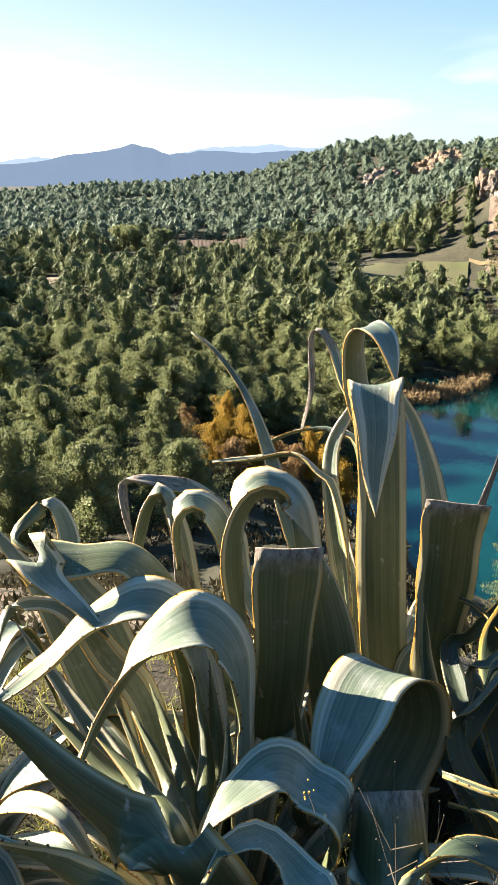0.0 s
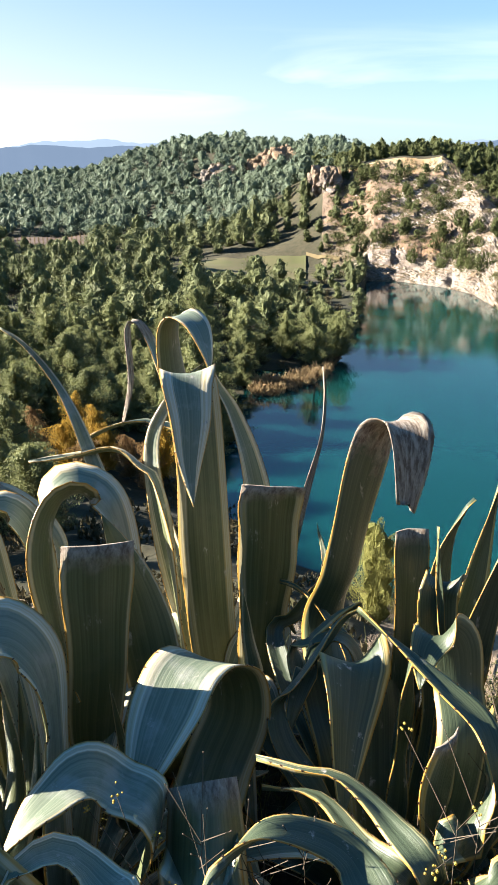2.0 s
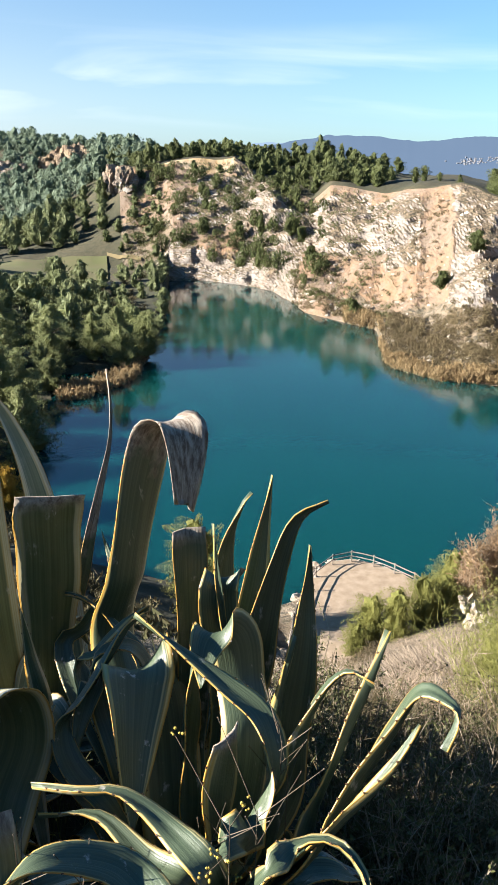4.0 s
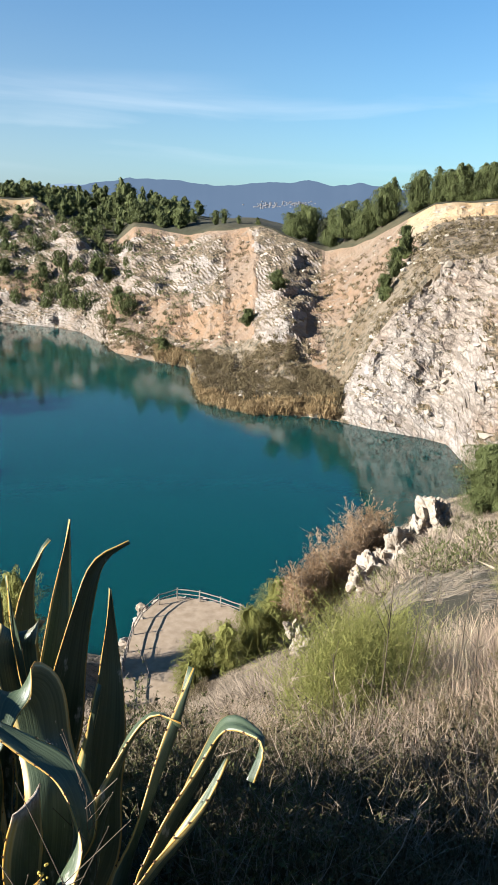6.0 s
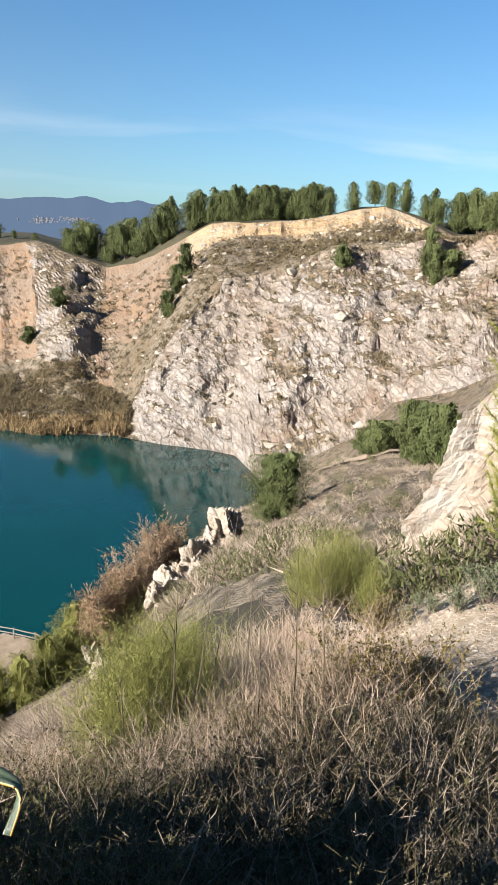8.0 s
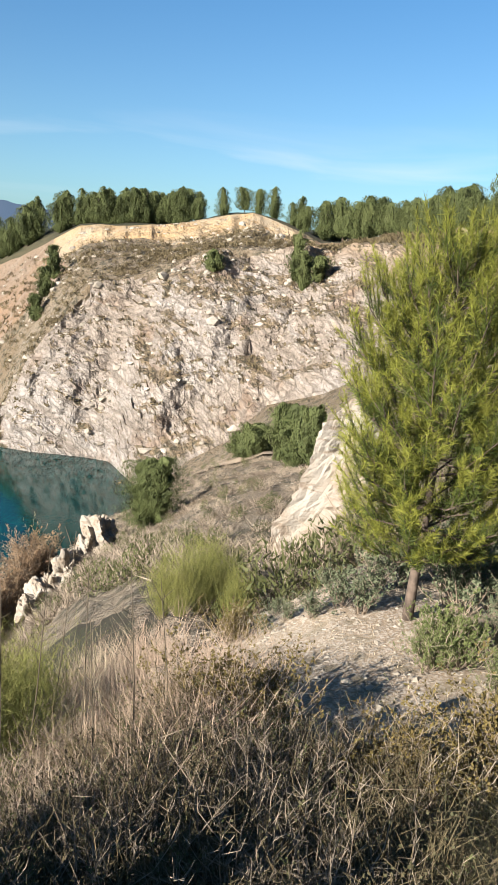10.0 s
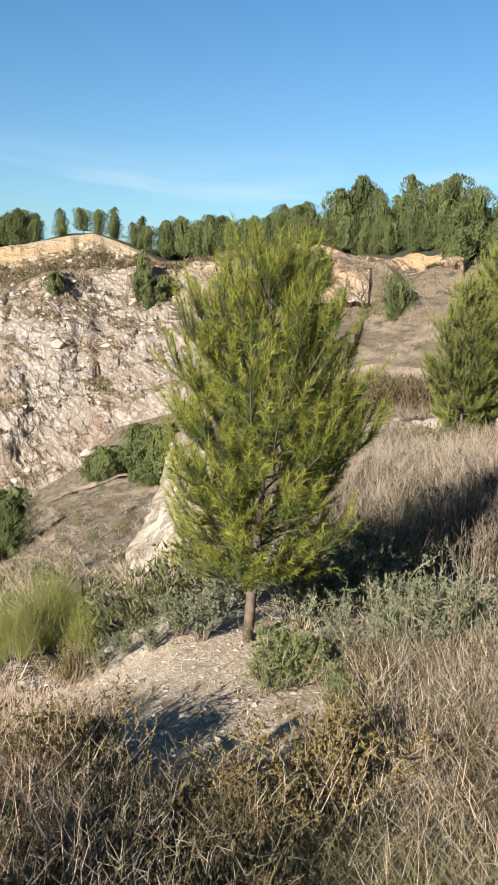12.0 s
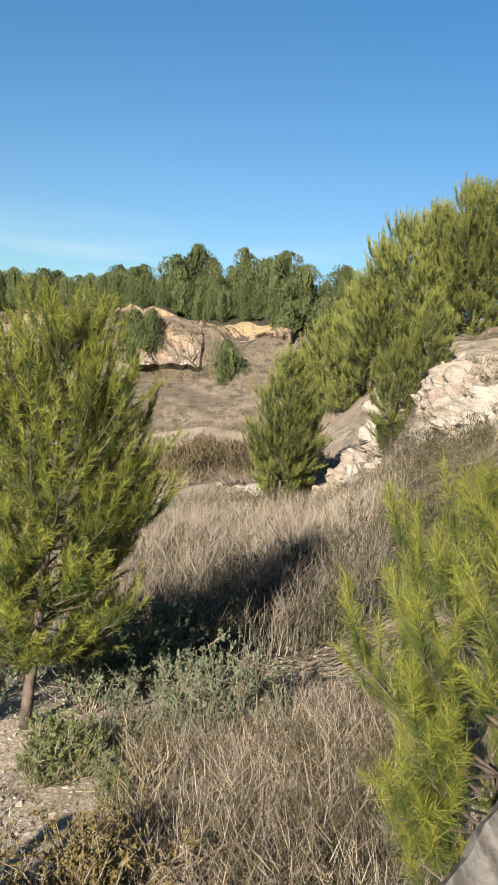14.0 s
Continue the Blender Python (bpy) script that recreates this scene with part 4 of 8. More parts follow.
def build_woods():
    rng = np.random.default_rng(21)
    kinds = []
    for k in range(12):
        h = rng.uniform(8.6, 10.8)
        w = 3.1
        kinds.append((w, trunk_mesh(rng, h, 0.17), tri_mesh("crown", crown_tris(rng, h, w, rng.uniform(0.02, 0.08), 12000, 0.105, 50, rng.uniform(1.1, 1.9), 0.5, 0.4, 0.8), MAT_PINE)))
    first = {}
    spots = [s for s in spaced(rng, -23, 18.4, 62, 190, (3.3, 6.4), 14000, 0.80) if not (-5.2 < s[0] < 9 and s[1] < 112) and not (10 < s[0] and s[1] < 92)]
    spots = sorted(spots, key=lambda s: s[1])
    for b, r, w in spots[:110]:
        x, y = polar(b, r)
        k = int(rng.integers(len(kinds)))
        f = w / kinds[k][0]
        m = Matrix.LocRotScale((x, y, ground_at(x, y) - 0.1), Euler((0, 0, rng.uniform(0, 6.28))), (f, f, f * rng.uniform(0.66, 0.88)))
        if k not in first:
            tree = thing("pine_tree", (0, 0, 0), "green Aleppo pine in the valley woods", "tree", "valley pines")
            part("trunk", kinds[k][1], None, tree)
            part("crown", kinds[k][2], None, tree)
            tree.matrix_basis = m
            first[k] = tree
        else:
            made = copy_thing(first[k], m)
            made.matrix_basis = m
    # woods further off, joined; crowns 3 m in radius
    far_kinds = []
    for k in range(8):
        h = rng.uniform(7.6, 9.6)
        cone = rng.uniform(0.5, 1.0)
        far_kinds.append((crown_tris(rng, h, 3.0, 0.04, 3000, 0.16, 48, cone + 0.7, 0.5, 0.4, 0.8), crown_tris(rng, h, 3.0, 0.04, 1100, 0.20, 26, cone + 0.7, 0.45, 0.45, 0.85), crown_tris(rng, h * 0.85, 3.0, 0.03, 260, 0.34, 14, 1.2)))

    def plant(name, label, places, level, material):
        blocks = []
        for b, r, w in places:
            x, y = polar(b, r)
            pts = far_kinds[int(rng.integers(len(far_kinds)))][level]
            s, a, tall = w / 3.0, rng.uniform(0, 6.28), rng.uniform(0.55, 0.85) if level < 2 else rng.uniform(0.5, 0.75)
            c, d = math.cos(a), math.sin(a)
            blocks.append(np.stack([(pts[:, 0] * c - pts[:, 1] * d) * s + x, (pts[:, 0] * d + pts[:, 1] * c) * s + y, pts[:, 2] * s * tall + ground_at(x, y) - 0.2], 1))
        tagged(new(name, tri_mesh(name, np.concatenate(blocks), material)), label, "woods", kind="stuff")

    plant("near_woods", "green pine wood in the near valley", spots[110:], 0, MAT_PINE)
    plant("valley_woods", "dense green pine wood filling the valley", [(b, r, w * (0.55 if b > 15.5 else 0.75 if b > 13 else 1.0)) for b, r, w in spaced(rng, -23, 19.6, 190, 420, (4.0, 7.6), 22000, 0.74)], 1, MAT_VALLEY_PINE)
    plant("hill_woods", "pine wood covering the far hill, tinted blue-green for haze", spaced(rng, -23, 19, 420, 940, (4.6, 7.8), 26000, 0.60), 2, MAT_PINE_HAZY)
    # undergrowth between the trees, coloured dark for the shade there
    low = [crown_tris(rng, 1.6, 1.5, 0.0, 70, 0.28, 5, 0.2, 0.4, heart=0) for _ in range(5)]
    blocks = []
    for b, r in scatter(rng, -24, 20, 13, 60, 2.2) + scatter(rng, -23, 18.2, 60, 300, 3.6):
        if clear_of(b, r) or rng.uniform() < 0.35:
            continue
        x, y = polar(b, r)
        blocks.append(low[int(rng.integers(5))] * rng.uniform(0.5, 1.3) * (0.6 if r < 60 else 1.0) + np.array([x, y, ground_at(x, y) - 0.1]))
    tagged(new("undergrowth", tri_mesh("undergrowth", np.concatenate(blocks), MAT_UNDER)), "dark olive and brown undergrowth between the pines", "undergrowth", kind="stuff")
    # plateau behind the far rim, and scattered trees on the old quarry slopes
    top = []
    for b in np.arange(16, 36, 0.12):
        r0 = np.interp(b, LINES[7][:, 0], LINES[7][:, 1])
        for k in range(2):
            r = r0 + 4 + rng.uniform(0, 90)
            if rng.uniform() < (0.85 if b < 34.8 else 0.2):
                top.append((b + rng.uniform(-.1, .1), r, rng.uniform(2.6, 4.4)))
    for b, r in scatter(rng, 16.8, 30, 300, 400, 11):
        r0, r1 = np.interp(b, LINES[6][:, 0], LINES[6][:, 1]) + 5, np.interp(b, LINES[7][:, 0], LINES[7][:, 1])
        if r0 < r < r1 and rng.uniform() < (0.9 if b < 19 else 0.3):
            top.append((b, r, rng.uniform(1.8, 3.2)))
    plant("plateau_woods", "pines on and above the old quarry slopes", top, 1, MAT_DARK_PINE)


build_woods()

# ---- the agaves in front of the viewpoint ----
def spline(points, n):
    """Places along a smooth curve through the points, evenly spaced."""
    p = [Vector(q) for q in points]
    p = [p[0] * 2 - p[1]] + p + [p[-1] * 2 - p[-2]]
    fine = []
    for i in range(1, len(p) - 2):
        a, b, c, d = p[i - 1 : i + 3]
        for k in range(12):
            t = k / 12
            fine.append(0.5 * (2 * b + (c - a) * t + (2 * a - 5 * b + 4 * c - d) * t * t + (3 * b - a - 3 * c + d) * t**3))
    fine.append(p[-2])
    length = [0.0]
    for a, b in zip(fine, fine[1:]):
        length.append(length[-1] + (b - a).length)
    out, j = [], 0
    for k in range(n + 1):
        want = length[-1] * k / n
        while j < len(fine) - 2 and length[j + 1] < want:
            j += 1
        f = (want - length[j]) / max(length[j + 1] - length[j], 1e-9)
        out.append(fine[j].lerp(fine[j + 1], min(1, f)))
    return out, length[-1]


LEAF_RNG = random.Random(5)


def side_of(side, way):
    """The part of a direction that lies square to another."""
    return (side - way * side.dot(way)).normalized()


def leaf(plant, points, width, side, kind, cup=0.25, base=0.75, taper=0.45):
    """One agave leaf along a curve. side: the way its width runs. kind: p pointed, c cut off, d dried, d2 dried and ragged."""
    n, m = (80 if len(points) > 6 else 36), 8
    spine, length = spline(points, n)
    axis = Vector((plant.location.x, plant.location.y, 1.2))
    side = Vector((*side, 0)).normalized()
    verts, uvs, rims = [], [], []
    ways = [(spine[min(i + 1, n)] - spine[max(i - 1, 0)]).normalized() for i in range(n + 1)]
    top = max(range(n + 1), key=lambda i: spine[i].z)
    arched = 0.12 * n < top < 0.93 * n
    at = top if arched else n // 2
    up = side_of(side, ways[at]).cross(ways[at])
    inward = Vector((0, 0, 1)) if arched else Vector((axis.x - spine[at].x, axis.y - spine[at].y, 0)).normalized() + Vector((0, 0, 0.4))
    flip = 1 if up.dot(inward) > 0 else -1
    wob = LEAF_RNG.uniform(0, 6.28)
    for i, p in enumerate(spine):
        s = i / n
        way = ways[i]
        across = side_of(side, way)
        up = across.cross(way).normalized() * flip
        if kind in ("c", "c2"):
            w = (base + (1 - base) * min(1, s / 0.92) ** 1.2) * (1.0 if s < 0.97 else 0.96)
        else:
            grow = base + (1 - base) * math.sin(min(1, s / 0.42) * math.pi / 2)
            fall = 1.0 if s < taper else max(0.0, 1 - ((s - taper) / (1 - taper)) ** 1.6)
            w = grow * fall + 0.008
            if kind == "d2":
                w = max(w, 1.0 - 0.6 * max(0, s - 0.88) / 0.12)
        w *= width * 0.5 * (1 + 0.025 * math.sin(s * 23 + wob))
        thick = 0.010 * (1 - 0.65 * s) + 0.0025
        ring_top, ring_low = [], []
        for k in range(m + 1):
            u = 2 * k / m - 1
            lift = cup * w * (abs(u) ** 1.6) + 0.006 * math.sin(s * 17 + u * 2.2 + wob) * abs(u)
            fray = -way * (0.03 * LEAF_RNG.random()) if kind == "d2" and i == n else Vector((0, 0, 0))
            q = p + across * (u * w) + up * lift + fray
            ring_top.append(q)
            ring_low.append(q - up * (thick * (1 - 0.85 * u * u) + 0.0015))
        verts += ring_top + ring_low
        uvs += [(k / m, s) for k in range(m + 1)] * 2
        rims.append((ring_top[0], ring_top[-1], across, way))
    faces = []
    c = 2 * (m + 1)
    for i in range(n):
        a, b = i * c, (i + 1) * c
        for k in range(m):
            faces.append((a + k, a + k + 1, b + k + 1, b + k))
            faces.append((a + m + 1 + k, b + m + 1 + k, b + m + 2 + k, a + m + 2 + k))
        faces.append((a, b, b + m + 1, a + m + 1))
        faces.append((a + m, a + 2 * m + 1, b + 2 * m + 1, b + m))
    for a in (0, n * c):
        for k in range(m):
            faces.append((a + k, a + k + 1, a + m + 2 + k, a + m + 1 + k))
    count = len(faces)
    # teeth along both edges
    teeth, points_of = [], []
    steps = int(length / 0.036)
    for j in range(2, steps):
        i = min(n - 1, int(j / steps * n + LEAF_RNG.uniform(-0.3, 0.3)))
        for end, sgn in ((0, -1), (1, 1)):
            q, across, way = rims[i][end], rims[i][2], rims[i][3]
            q = q.lerp(rims[i + 1][end], LEAF_RNG.random())
            t = LEAF_RNG.uniform(0.0012, 0.0030)
            o = len(points_of)
            lift = across.cross(way) * 0.0015
            points_of += [q - way * 0.003 + lift, q + way * 0.003 + lift, q - lift * 2, q + across * sgn * t + way * 0.002]
            teeth += [(o, o + 1, o + 3), (o + 1, o + 2, o + 3), (o + 2, o, o + 3)]
    verts, points_of = ([plant.matrix_basis.inverted() @ q for q in group] for group in (verts, points_of))
    me = mesh_of("leaf", verts, faces, True)
    me.materials.append((MAT_AGAVE_SHADED if "dark" in plant["label"] else MAT_AGAVE)[kind])
    me.materials.append((MAT_AGAVE_UNDER_SHADED if "dark" in plant["label"] else MAT_AGAVE_UNDER)[kind])
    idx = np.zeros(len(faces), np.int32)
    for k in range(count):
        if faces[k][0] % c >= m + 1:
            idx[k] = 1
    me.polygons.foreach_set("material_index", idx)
    layer = me.uv_layers.new(name="UVMap")
    li = np.zeros(len(me.loops), np.int32)
    me.loops.foreach_get("vertex_index", li)
    layer.data.foreach_set("uv", np.asarray(uvs, np.float32)[li].ravel())
    label = {"p": "", "c": "cut leaf with a scarred, dried end", "c2": "thick leaf stump with a scarred, dried top", "d": "dried brown leaf", "d2": "bent leaf with a ragged dry end"}[kind]
    blade = part("leaf", me, None, plant, label)
    part("spine_edge", mesh_of("spine_edge", points_of, teeth), MAT_SPINE, blade, "row of tiny brown marginal spines")["kind"] = "stuff"
    return blade


AGAVES = []
for spot, label in (((-.06, 1.24), "large agave with arching striped leaves, growing at the viewpoint"),
                    ((.36, 1.92), "tall agave with folded and cut yellow-edged leaves"),
                    ((.66, 1.22), "agave with upright pointed leaves, coloured dark for shade, and yellow margins")):
    AGAVES.append(thing("agave", (*spot, ground_at(*spot)), label, "agave", "agaves at the viewpoint"))


def fill_leaves(plant, count, seed, reach=(0.45, 0.8), high=(0.25, 0.6), dead=0.25):
    """Lower leaves all round a plant, some of them withered."""
    rng = random.Random(seed)
    c = plant.location
    for k in range(count):
        a = 2.4 * k + rng.uniform(-0.3, 0.3)
        ln, h = rng.uniform(*reach), rng.uniform(*high)
        out = Vector((math.cos(a), math.sin(a), 0))
        droop = rng.uniform(0.1, 0.9)
        pts = [c + out * 0.04 + Vector((0, 0, 0.02)), c + out * ln * 0.4 + Vector((0, 0, h * 0.75)), c + out * ln * 0.75 + Vector((0, 0, h)), c + out * ln + Vector((0, 0, h * (1 - droop)))]
        leaf(plant, [tuple(p) for p in pts], rng.uniform(0.05, 0.1), (-out.y, out.x), "d" if rng.random() < dead else "p", cup=rng.uniform(0.15, 0.4), taper=rng.uniform(0.4, 0.7))

leaf(AGAVES[1], [(0.41, 1.97, -0.03), (0.43, 2.00, -0.06), (0.40, 2.02, 0.24), (0.39, 2.05, 0.49), (0.39, 2.11, 0.75), (0.38, 2.16, 0.94), (0.37, 2.17, 1.00), (0.36, 2.13, 1.02), (0.35, 2.08, 1.00), (0.35, 2.02, 0.92), (0.34, 1.97, 0.81), (0.34, 1.92, 0.71)], 0.155, (0.97, 0.24), "p", cup=0.12, taper=0.74)
leaf(AGAVES[1], [(0.38, 1.99, -0.03), (0.45, 2.28, -0.30), (0.35, 2.32, 0.18), (0.28, 2.36, 0.54), (0.27, 2.38, 0.73), (0.32, 2.39, 0.85), (0.39, 2.39, 0.94), (0.45, 2.38, 0.99)], 0.105, (0.91, -0.42), "p", cup=0.3)
leaf(AGAVES[1], [(0.41, 1.97, -0.03), (0.63, 2.24, -0.15), (0.61, 2.28, 0.37), (0.58, 2.31, 0.64), (0.53, 2.35, 0.82), (0.48, 2.37, 0.92), (0.45, 2.39, 1.00)], 0.135, (0.97, 0.26), "p", cup=0.3)
leaf(AGAVES[1], [(0.38, 1.99, -0.03), (0.45, 2.29, 0.57), (0.37, 2.42, 0.87), (0.35, 2.45, 1.00), (0.35, 2.45, 1.09), (0.38, 2.43, 1.13), (0.42, 2.37, 1.11), (0.44, 2.32, 1.05), (0.45, 2.27, 0.97)], 0.115, (0.7, 0.7), "p", cup=0.12, taper=0.85)
leaf(AGAVES[1], [(0.36, 1.99, -0.03), (0.40, 2.60, 0.65), (0.34, 2.74, 0.88), (0.30, 2.77, 1.00), (0.26, 2.78, 1.05), (0.23, 2.76, 1.02), (0.23, 2.71, 0.85), (0.19, 2.67, 0.71)], 0.065, (0.64, 0.77), "d")
leaf(AGAVES[1], [(0.32, 1.98, -0.03), (0.14, 2.23, 0.48), (0.09, 2.41, 0.63), (0.03, 2.52, 0.80), (-0.04, 2.61, 0.92), (-0.12, 2.65, 1.02), (-0.19, 2.68, 1.07)], 0.06, (0.94, 0.34), "p", cup=0.5)
leaf(AGAVES[1], [(0.34, 1.99, -0.03), (0.28, 2.27, 0.58), (0.22, 2.36, 0.67), (0.15, 2.42, 0.71), (0.02, 2.44, 0.69), (-0.12, 2.45, 0.68)], 0.055, (0.26, 0.97), "p", cup=0.4)
leaf(AGAVES[1], [(0.36, 1.99, -0.03), (0.37, 2.40, 0.67), (0.29, 2.50, 0.76), (0.21, 2.51, 0.77), (0.14, 2.52, 0.75), (0.07, 2.52, 0.72)], 0.05, (0.26, 0.97), "p", cup=0.4)
leaf(AGAVES[1], [(0.42, 1.88, -0.03), (0.49, 1.84, 0.09), (0.51, 1.85, 0.34), (0.53, 1.86, 0.55), (0.54, 1.87, 0.71), (0.55, 1.87, 0.77)], 0.19, (0.98, 0.17), "c", cup=0.08, base=0.5)
leaf(AGAVES[1], [(0.37, 1.99, -0.03), (0.40, 2.17, -0.10), (0.38, 2.20, 0.22), (0.37, 2.22, 0.50), (0.35, 2.25, 0.72)], 0.05, (0.98, 0.17), "p", cup=0.4)
leaf(AGAVES[1], [(0.39, 1.98, -0.03), (0.43, 2.05, -0.00), (0.41, 2.08, 0.29), (0.38, 2.10, 0.51), (0.36, 2.12, 0.65)], 0.05, (0.98, 0.17), "p", cup=0.4)
leaf(AGAVES[1], [(0.36, 1.99, -0.03), (0.35, 2.12, 0.10), (0.33, 2.14, 0.33), (0.31, 2.15, 0.45)], 0.05, (0.98, -0.17), "p", cup=0.4)
leaf(AGAVES[1], [(0.38, 1.85, -0.03), (0.44, 1.63, 0.31), (0.43, 1.65, 0.48), (0.42, 1.66, 0.60)], 0.06, (1.0, -0.0), "p", cup=0.4)
leaf(AGAVES[1], [(0.31, 1.87, -0.03), (0.06, 1.53, 0.13), (0.05, 1.50, 0.35), (0.07, 1.50, 0.53), (0.08, 1.52, 0.70), (0.09, 1.53, 0.82)], 0.158, (0.97, 0.25), "c", cup=0.12, base=0.35)
leaf(AGAVES[1], [(0.31, 1.87, -0.03), (0.23, 1.60, 0.14), (0.20, 1.59, 0.41), (0.17, 1.62, 0.62), (0.13, 1.64, 0.76), (0.10, 1.66, 0.83)], 0.135, (1.0, 0.09), "p", cup=0.2, taper=0.7)
leaf(AGAVES[1], [(0.32, 1.86, -0.03), (0.20, 1.71, 0.13), (0.18, 1.72, 0.38), (0.15, 1.75, 0.63), (0.12, 1.77, 0.79), (0.06, 1.78, 0.85), (-0.00, 1.72, 0.84), (-0.03, 1.65, 0.75), (-0.02, 1.58, 0.61), (0.02, 1.48, 0.47)], 0.19, (0.21, 0.98), "p", cup=0.2, taper=0.65)
leaf(AGAVES[1], [(0.30, 1.88, -0.03), (0.01, 1.70, 0.12), (-0.03, 1.72, 0.40), (-0.05, 1.74, 0.64), (-0.08, 1.76, 0.77), (-0.13, 1.76, 0.82), (-0.17, 1.71, 0.80), (-0.17, 1.66, 0.70)], 0.16, (0.21, 0.98), "p", cup=0.2, taper=0.75)
leaf(AGAVES[1], [(0.29, 1.92, -0.03), (-0.08, 1.89, 0.13), (-0.16, 1.91, 0.44), (-0.20, 1.93, 0.67), (-0.23, 1.94, 0.77), (-0.26, 1.91, 0.76), (-0.29, 1.83, 0.66), (-0.30, 1.77, 0.56)], 0.12, (0.21, 0.98), "p", cup=0.25, taper=0.65)
leaf(AGAVES[1], [(0.29, 1.94, -0.03), (0.01, 2.01, 0.38), (-0.04, 2.11, 0.57), (-0.15, 2.14, 0.69), (-0.26, 2.12, 0.74), (-0.35, 2.08, 0.76), (-0.35, 2.03, 0.70), (-0.33, 1.99, 0.61)], 0.1, (0.34, 0.94), "d")
leaf(AGAVES[1], [(0.29, 1.90, -0.03), (-0.15, 1.74, 0.37), (-0.16, 1.76, 0.53), (-0.18, 1.77, 0.69), (-0.20, 1.78, 0.78)], 0.1, (0.87, 0.5), "d", cup=0.2)
leaf(AGAVES[1], [(0.35, 1.85, -0.03), (0.25, 1.32, 0.25), (0.31, 1.39, 0.34), (0.36, 1.43, 0.43), (0.35, 1.44, 0.53), (0.29, 1.41, 0.59), (0.24, 1.36, 0.60), (0.19, 1.27, 0.57), (0.15, 1.19, 0.54), (0.11, 1.12, 0.49)], 0.155, (0.87, -0.5), "p", cup=0.08, taper=0.85)
leaf(AGAVES[1], [(0.35, 1.85, -0.03), (0.22, 0.96, 0.47), (0.23, 1.00, 0.51), (0.24, 1.04, 0.54), (0.24, 1.08, 0.58)], 0.135, (1.0, -0.0), "c2", cup=0.95, base=0.8)
leaf(AGAVES[1], [(0.33, 1.86, -0.03), (0.16, 1.56, 0.10), (0.12, 1.57, 0.30), (0.10, 1.58, 0.47)], 0.07, (0.94, 0.34), "p", cup=0.3)
leaf(AGAVES[1], [(0.33, 1.86, -0.03), (0.12, 1.42, 0.16), (0.11, 1.43, 0.36), (0.09, 1.45, 0.53)], 0.05, (0.98, 0.17), "p", cup=0.3)
leaf(AGAVES[0], [(-0.04, 1.21, 0.02), (-0.03, 1.18, 0.44), (-0.02, 1.27, 0.56), (-0.03, 1.32, 0.67), (-0.07, 1.33, 0.74), (-0.12, 1.30, 0.77), (-0.20, 1.24, 0.75), (-0.26, 1.17, 0.69), (-0.30, 1.09, 0.64)], 0.17, (0.17, 0.98), "p", cup=0.16, taper=0.72)
leaf(AGAVES[0], [(-0.06, 1.28, 0.02), (-0.07, 1.33, 0.39), (-0.11, 1.45, 0.57), (-0.16, 1.48, 0.68), (-0.23, 1.46, 0.73), (-0.32, 1.40, 0.72), (-0.40, 1.30, 0.69), (-0.48, 1.21, 0.67)], 0.165, (0.17, 0.98), "p", cup=0.16, taper=0.7)
leaf(AGAVES[0], [(-0.08, 1.31, 0.02), (-0.12, 1.46, 0.39), (-0.15, 1.57, 0.57), (-0.21, 1.60, 0.70), (-0.28, 1.60, 0.77), (-0.38, 1.56, 0.79), (-0.44, 1.52, 0.81), (-0.45, 1.48, 0.82), (-0.42, 1.44, 0.80), (-0.35, 1.41, 0.75), (-0.29, 1.38, 0.70)], 0.15, (0.21, 0.98), "p", cup=0.12, taper=0.72)
leaf(AGAVES[0], [(-0.10, 1.30, 0.02), (-0.32, 1.64, 0.50), (-0.43, 1.71, 0.65), (-0.45, 1.76, 0.76), (-0.48, 1.76, 0.83), (-0.52, 1.71, 0.82), (-0.55, 1.66, 0.79), (-0.50, 1.63, 0.76)], 0.1, (0.64, 0.77), "p", cup=0.2)
leaf(AGAVES[0], [(-0.11, 1.29, 0.02), (-0.47, 1.65, 0.57), (-0.58, 1.71, 0.73), (-0.64, 1.72, 0.80), (-0.67, 1.70, 0.84)], 0.1, (0.64, 0.77), "p")
leaf(AGAVES[0], [(-0.11, 1.29, 0.02), (-0.23, 1.44, 0.46), (-0.32, 1.49, 0.57), (-0.39, 1.51, 0.67), (-0.46, 1.50, 0.71), (-0.51, 1.45, 0.72), (-0.53, 1.39, 0.67)], 0.1, (0.57, 0.82), "p", cup=0.2)
leaf(AGAVES[0], [(-0.06, 1.17, 0.02), (-0.08, 0.86, 0.63), (-0.18, 0.91, 0.67), (-0.29, 0.96, 0.73), (-0.37, 1.00, 0.79), (-0.47, 1.04, 0.86)], 0.155, (0.94, -0.34), "p", cup=0.3)
leaf(AGAVES[0], [(-0.06, 1.17, 0.02), (-0.09, 0.76, 0.67), (-0.20, 0.78, 0.71), (-0.29, 0.81, 0.74), (-0.40, 0.83, 0.77)], 0.15, (0.94, -0.34), "p", cup=0.3)
leaf(AGAVES[0], [(-0.01, 1.19, 0.02), (0.15, 1.05, 0.51), (0.09, 1.10, 0.58), (0.04, 1.09, 0.62), (-0.02, 1.04, 0.62), (-0.07, 0.98, 0.61), (-0.11, 0.93, 0.59)], 0.12, (0.34, 0.94), "p", cup=0.12, taper=0.7)
leaf(AGAVES[0], [(-0.09, 1.18, 0.02), (-0.15, 1.06, 0.48), (-0.20, 1.18, 0.54), (-0.27, 1.29, 0.61)], 0.05, (0.98, 0.17), "p", cup=0.4)
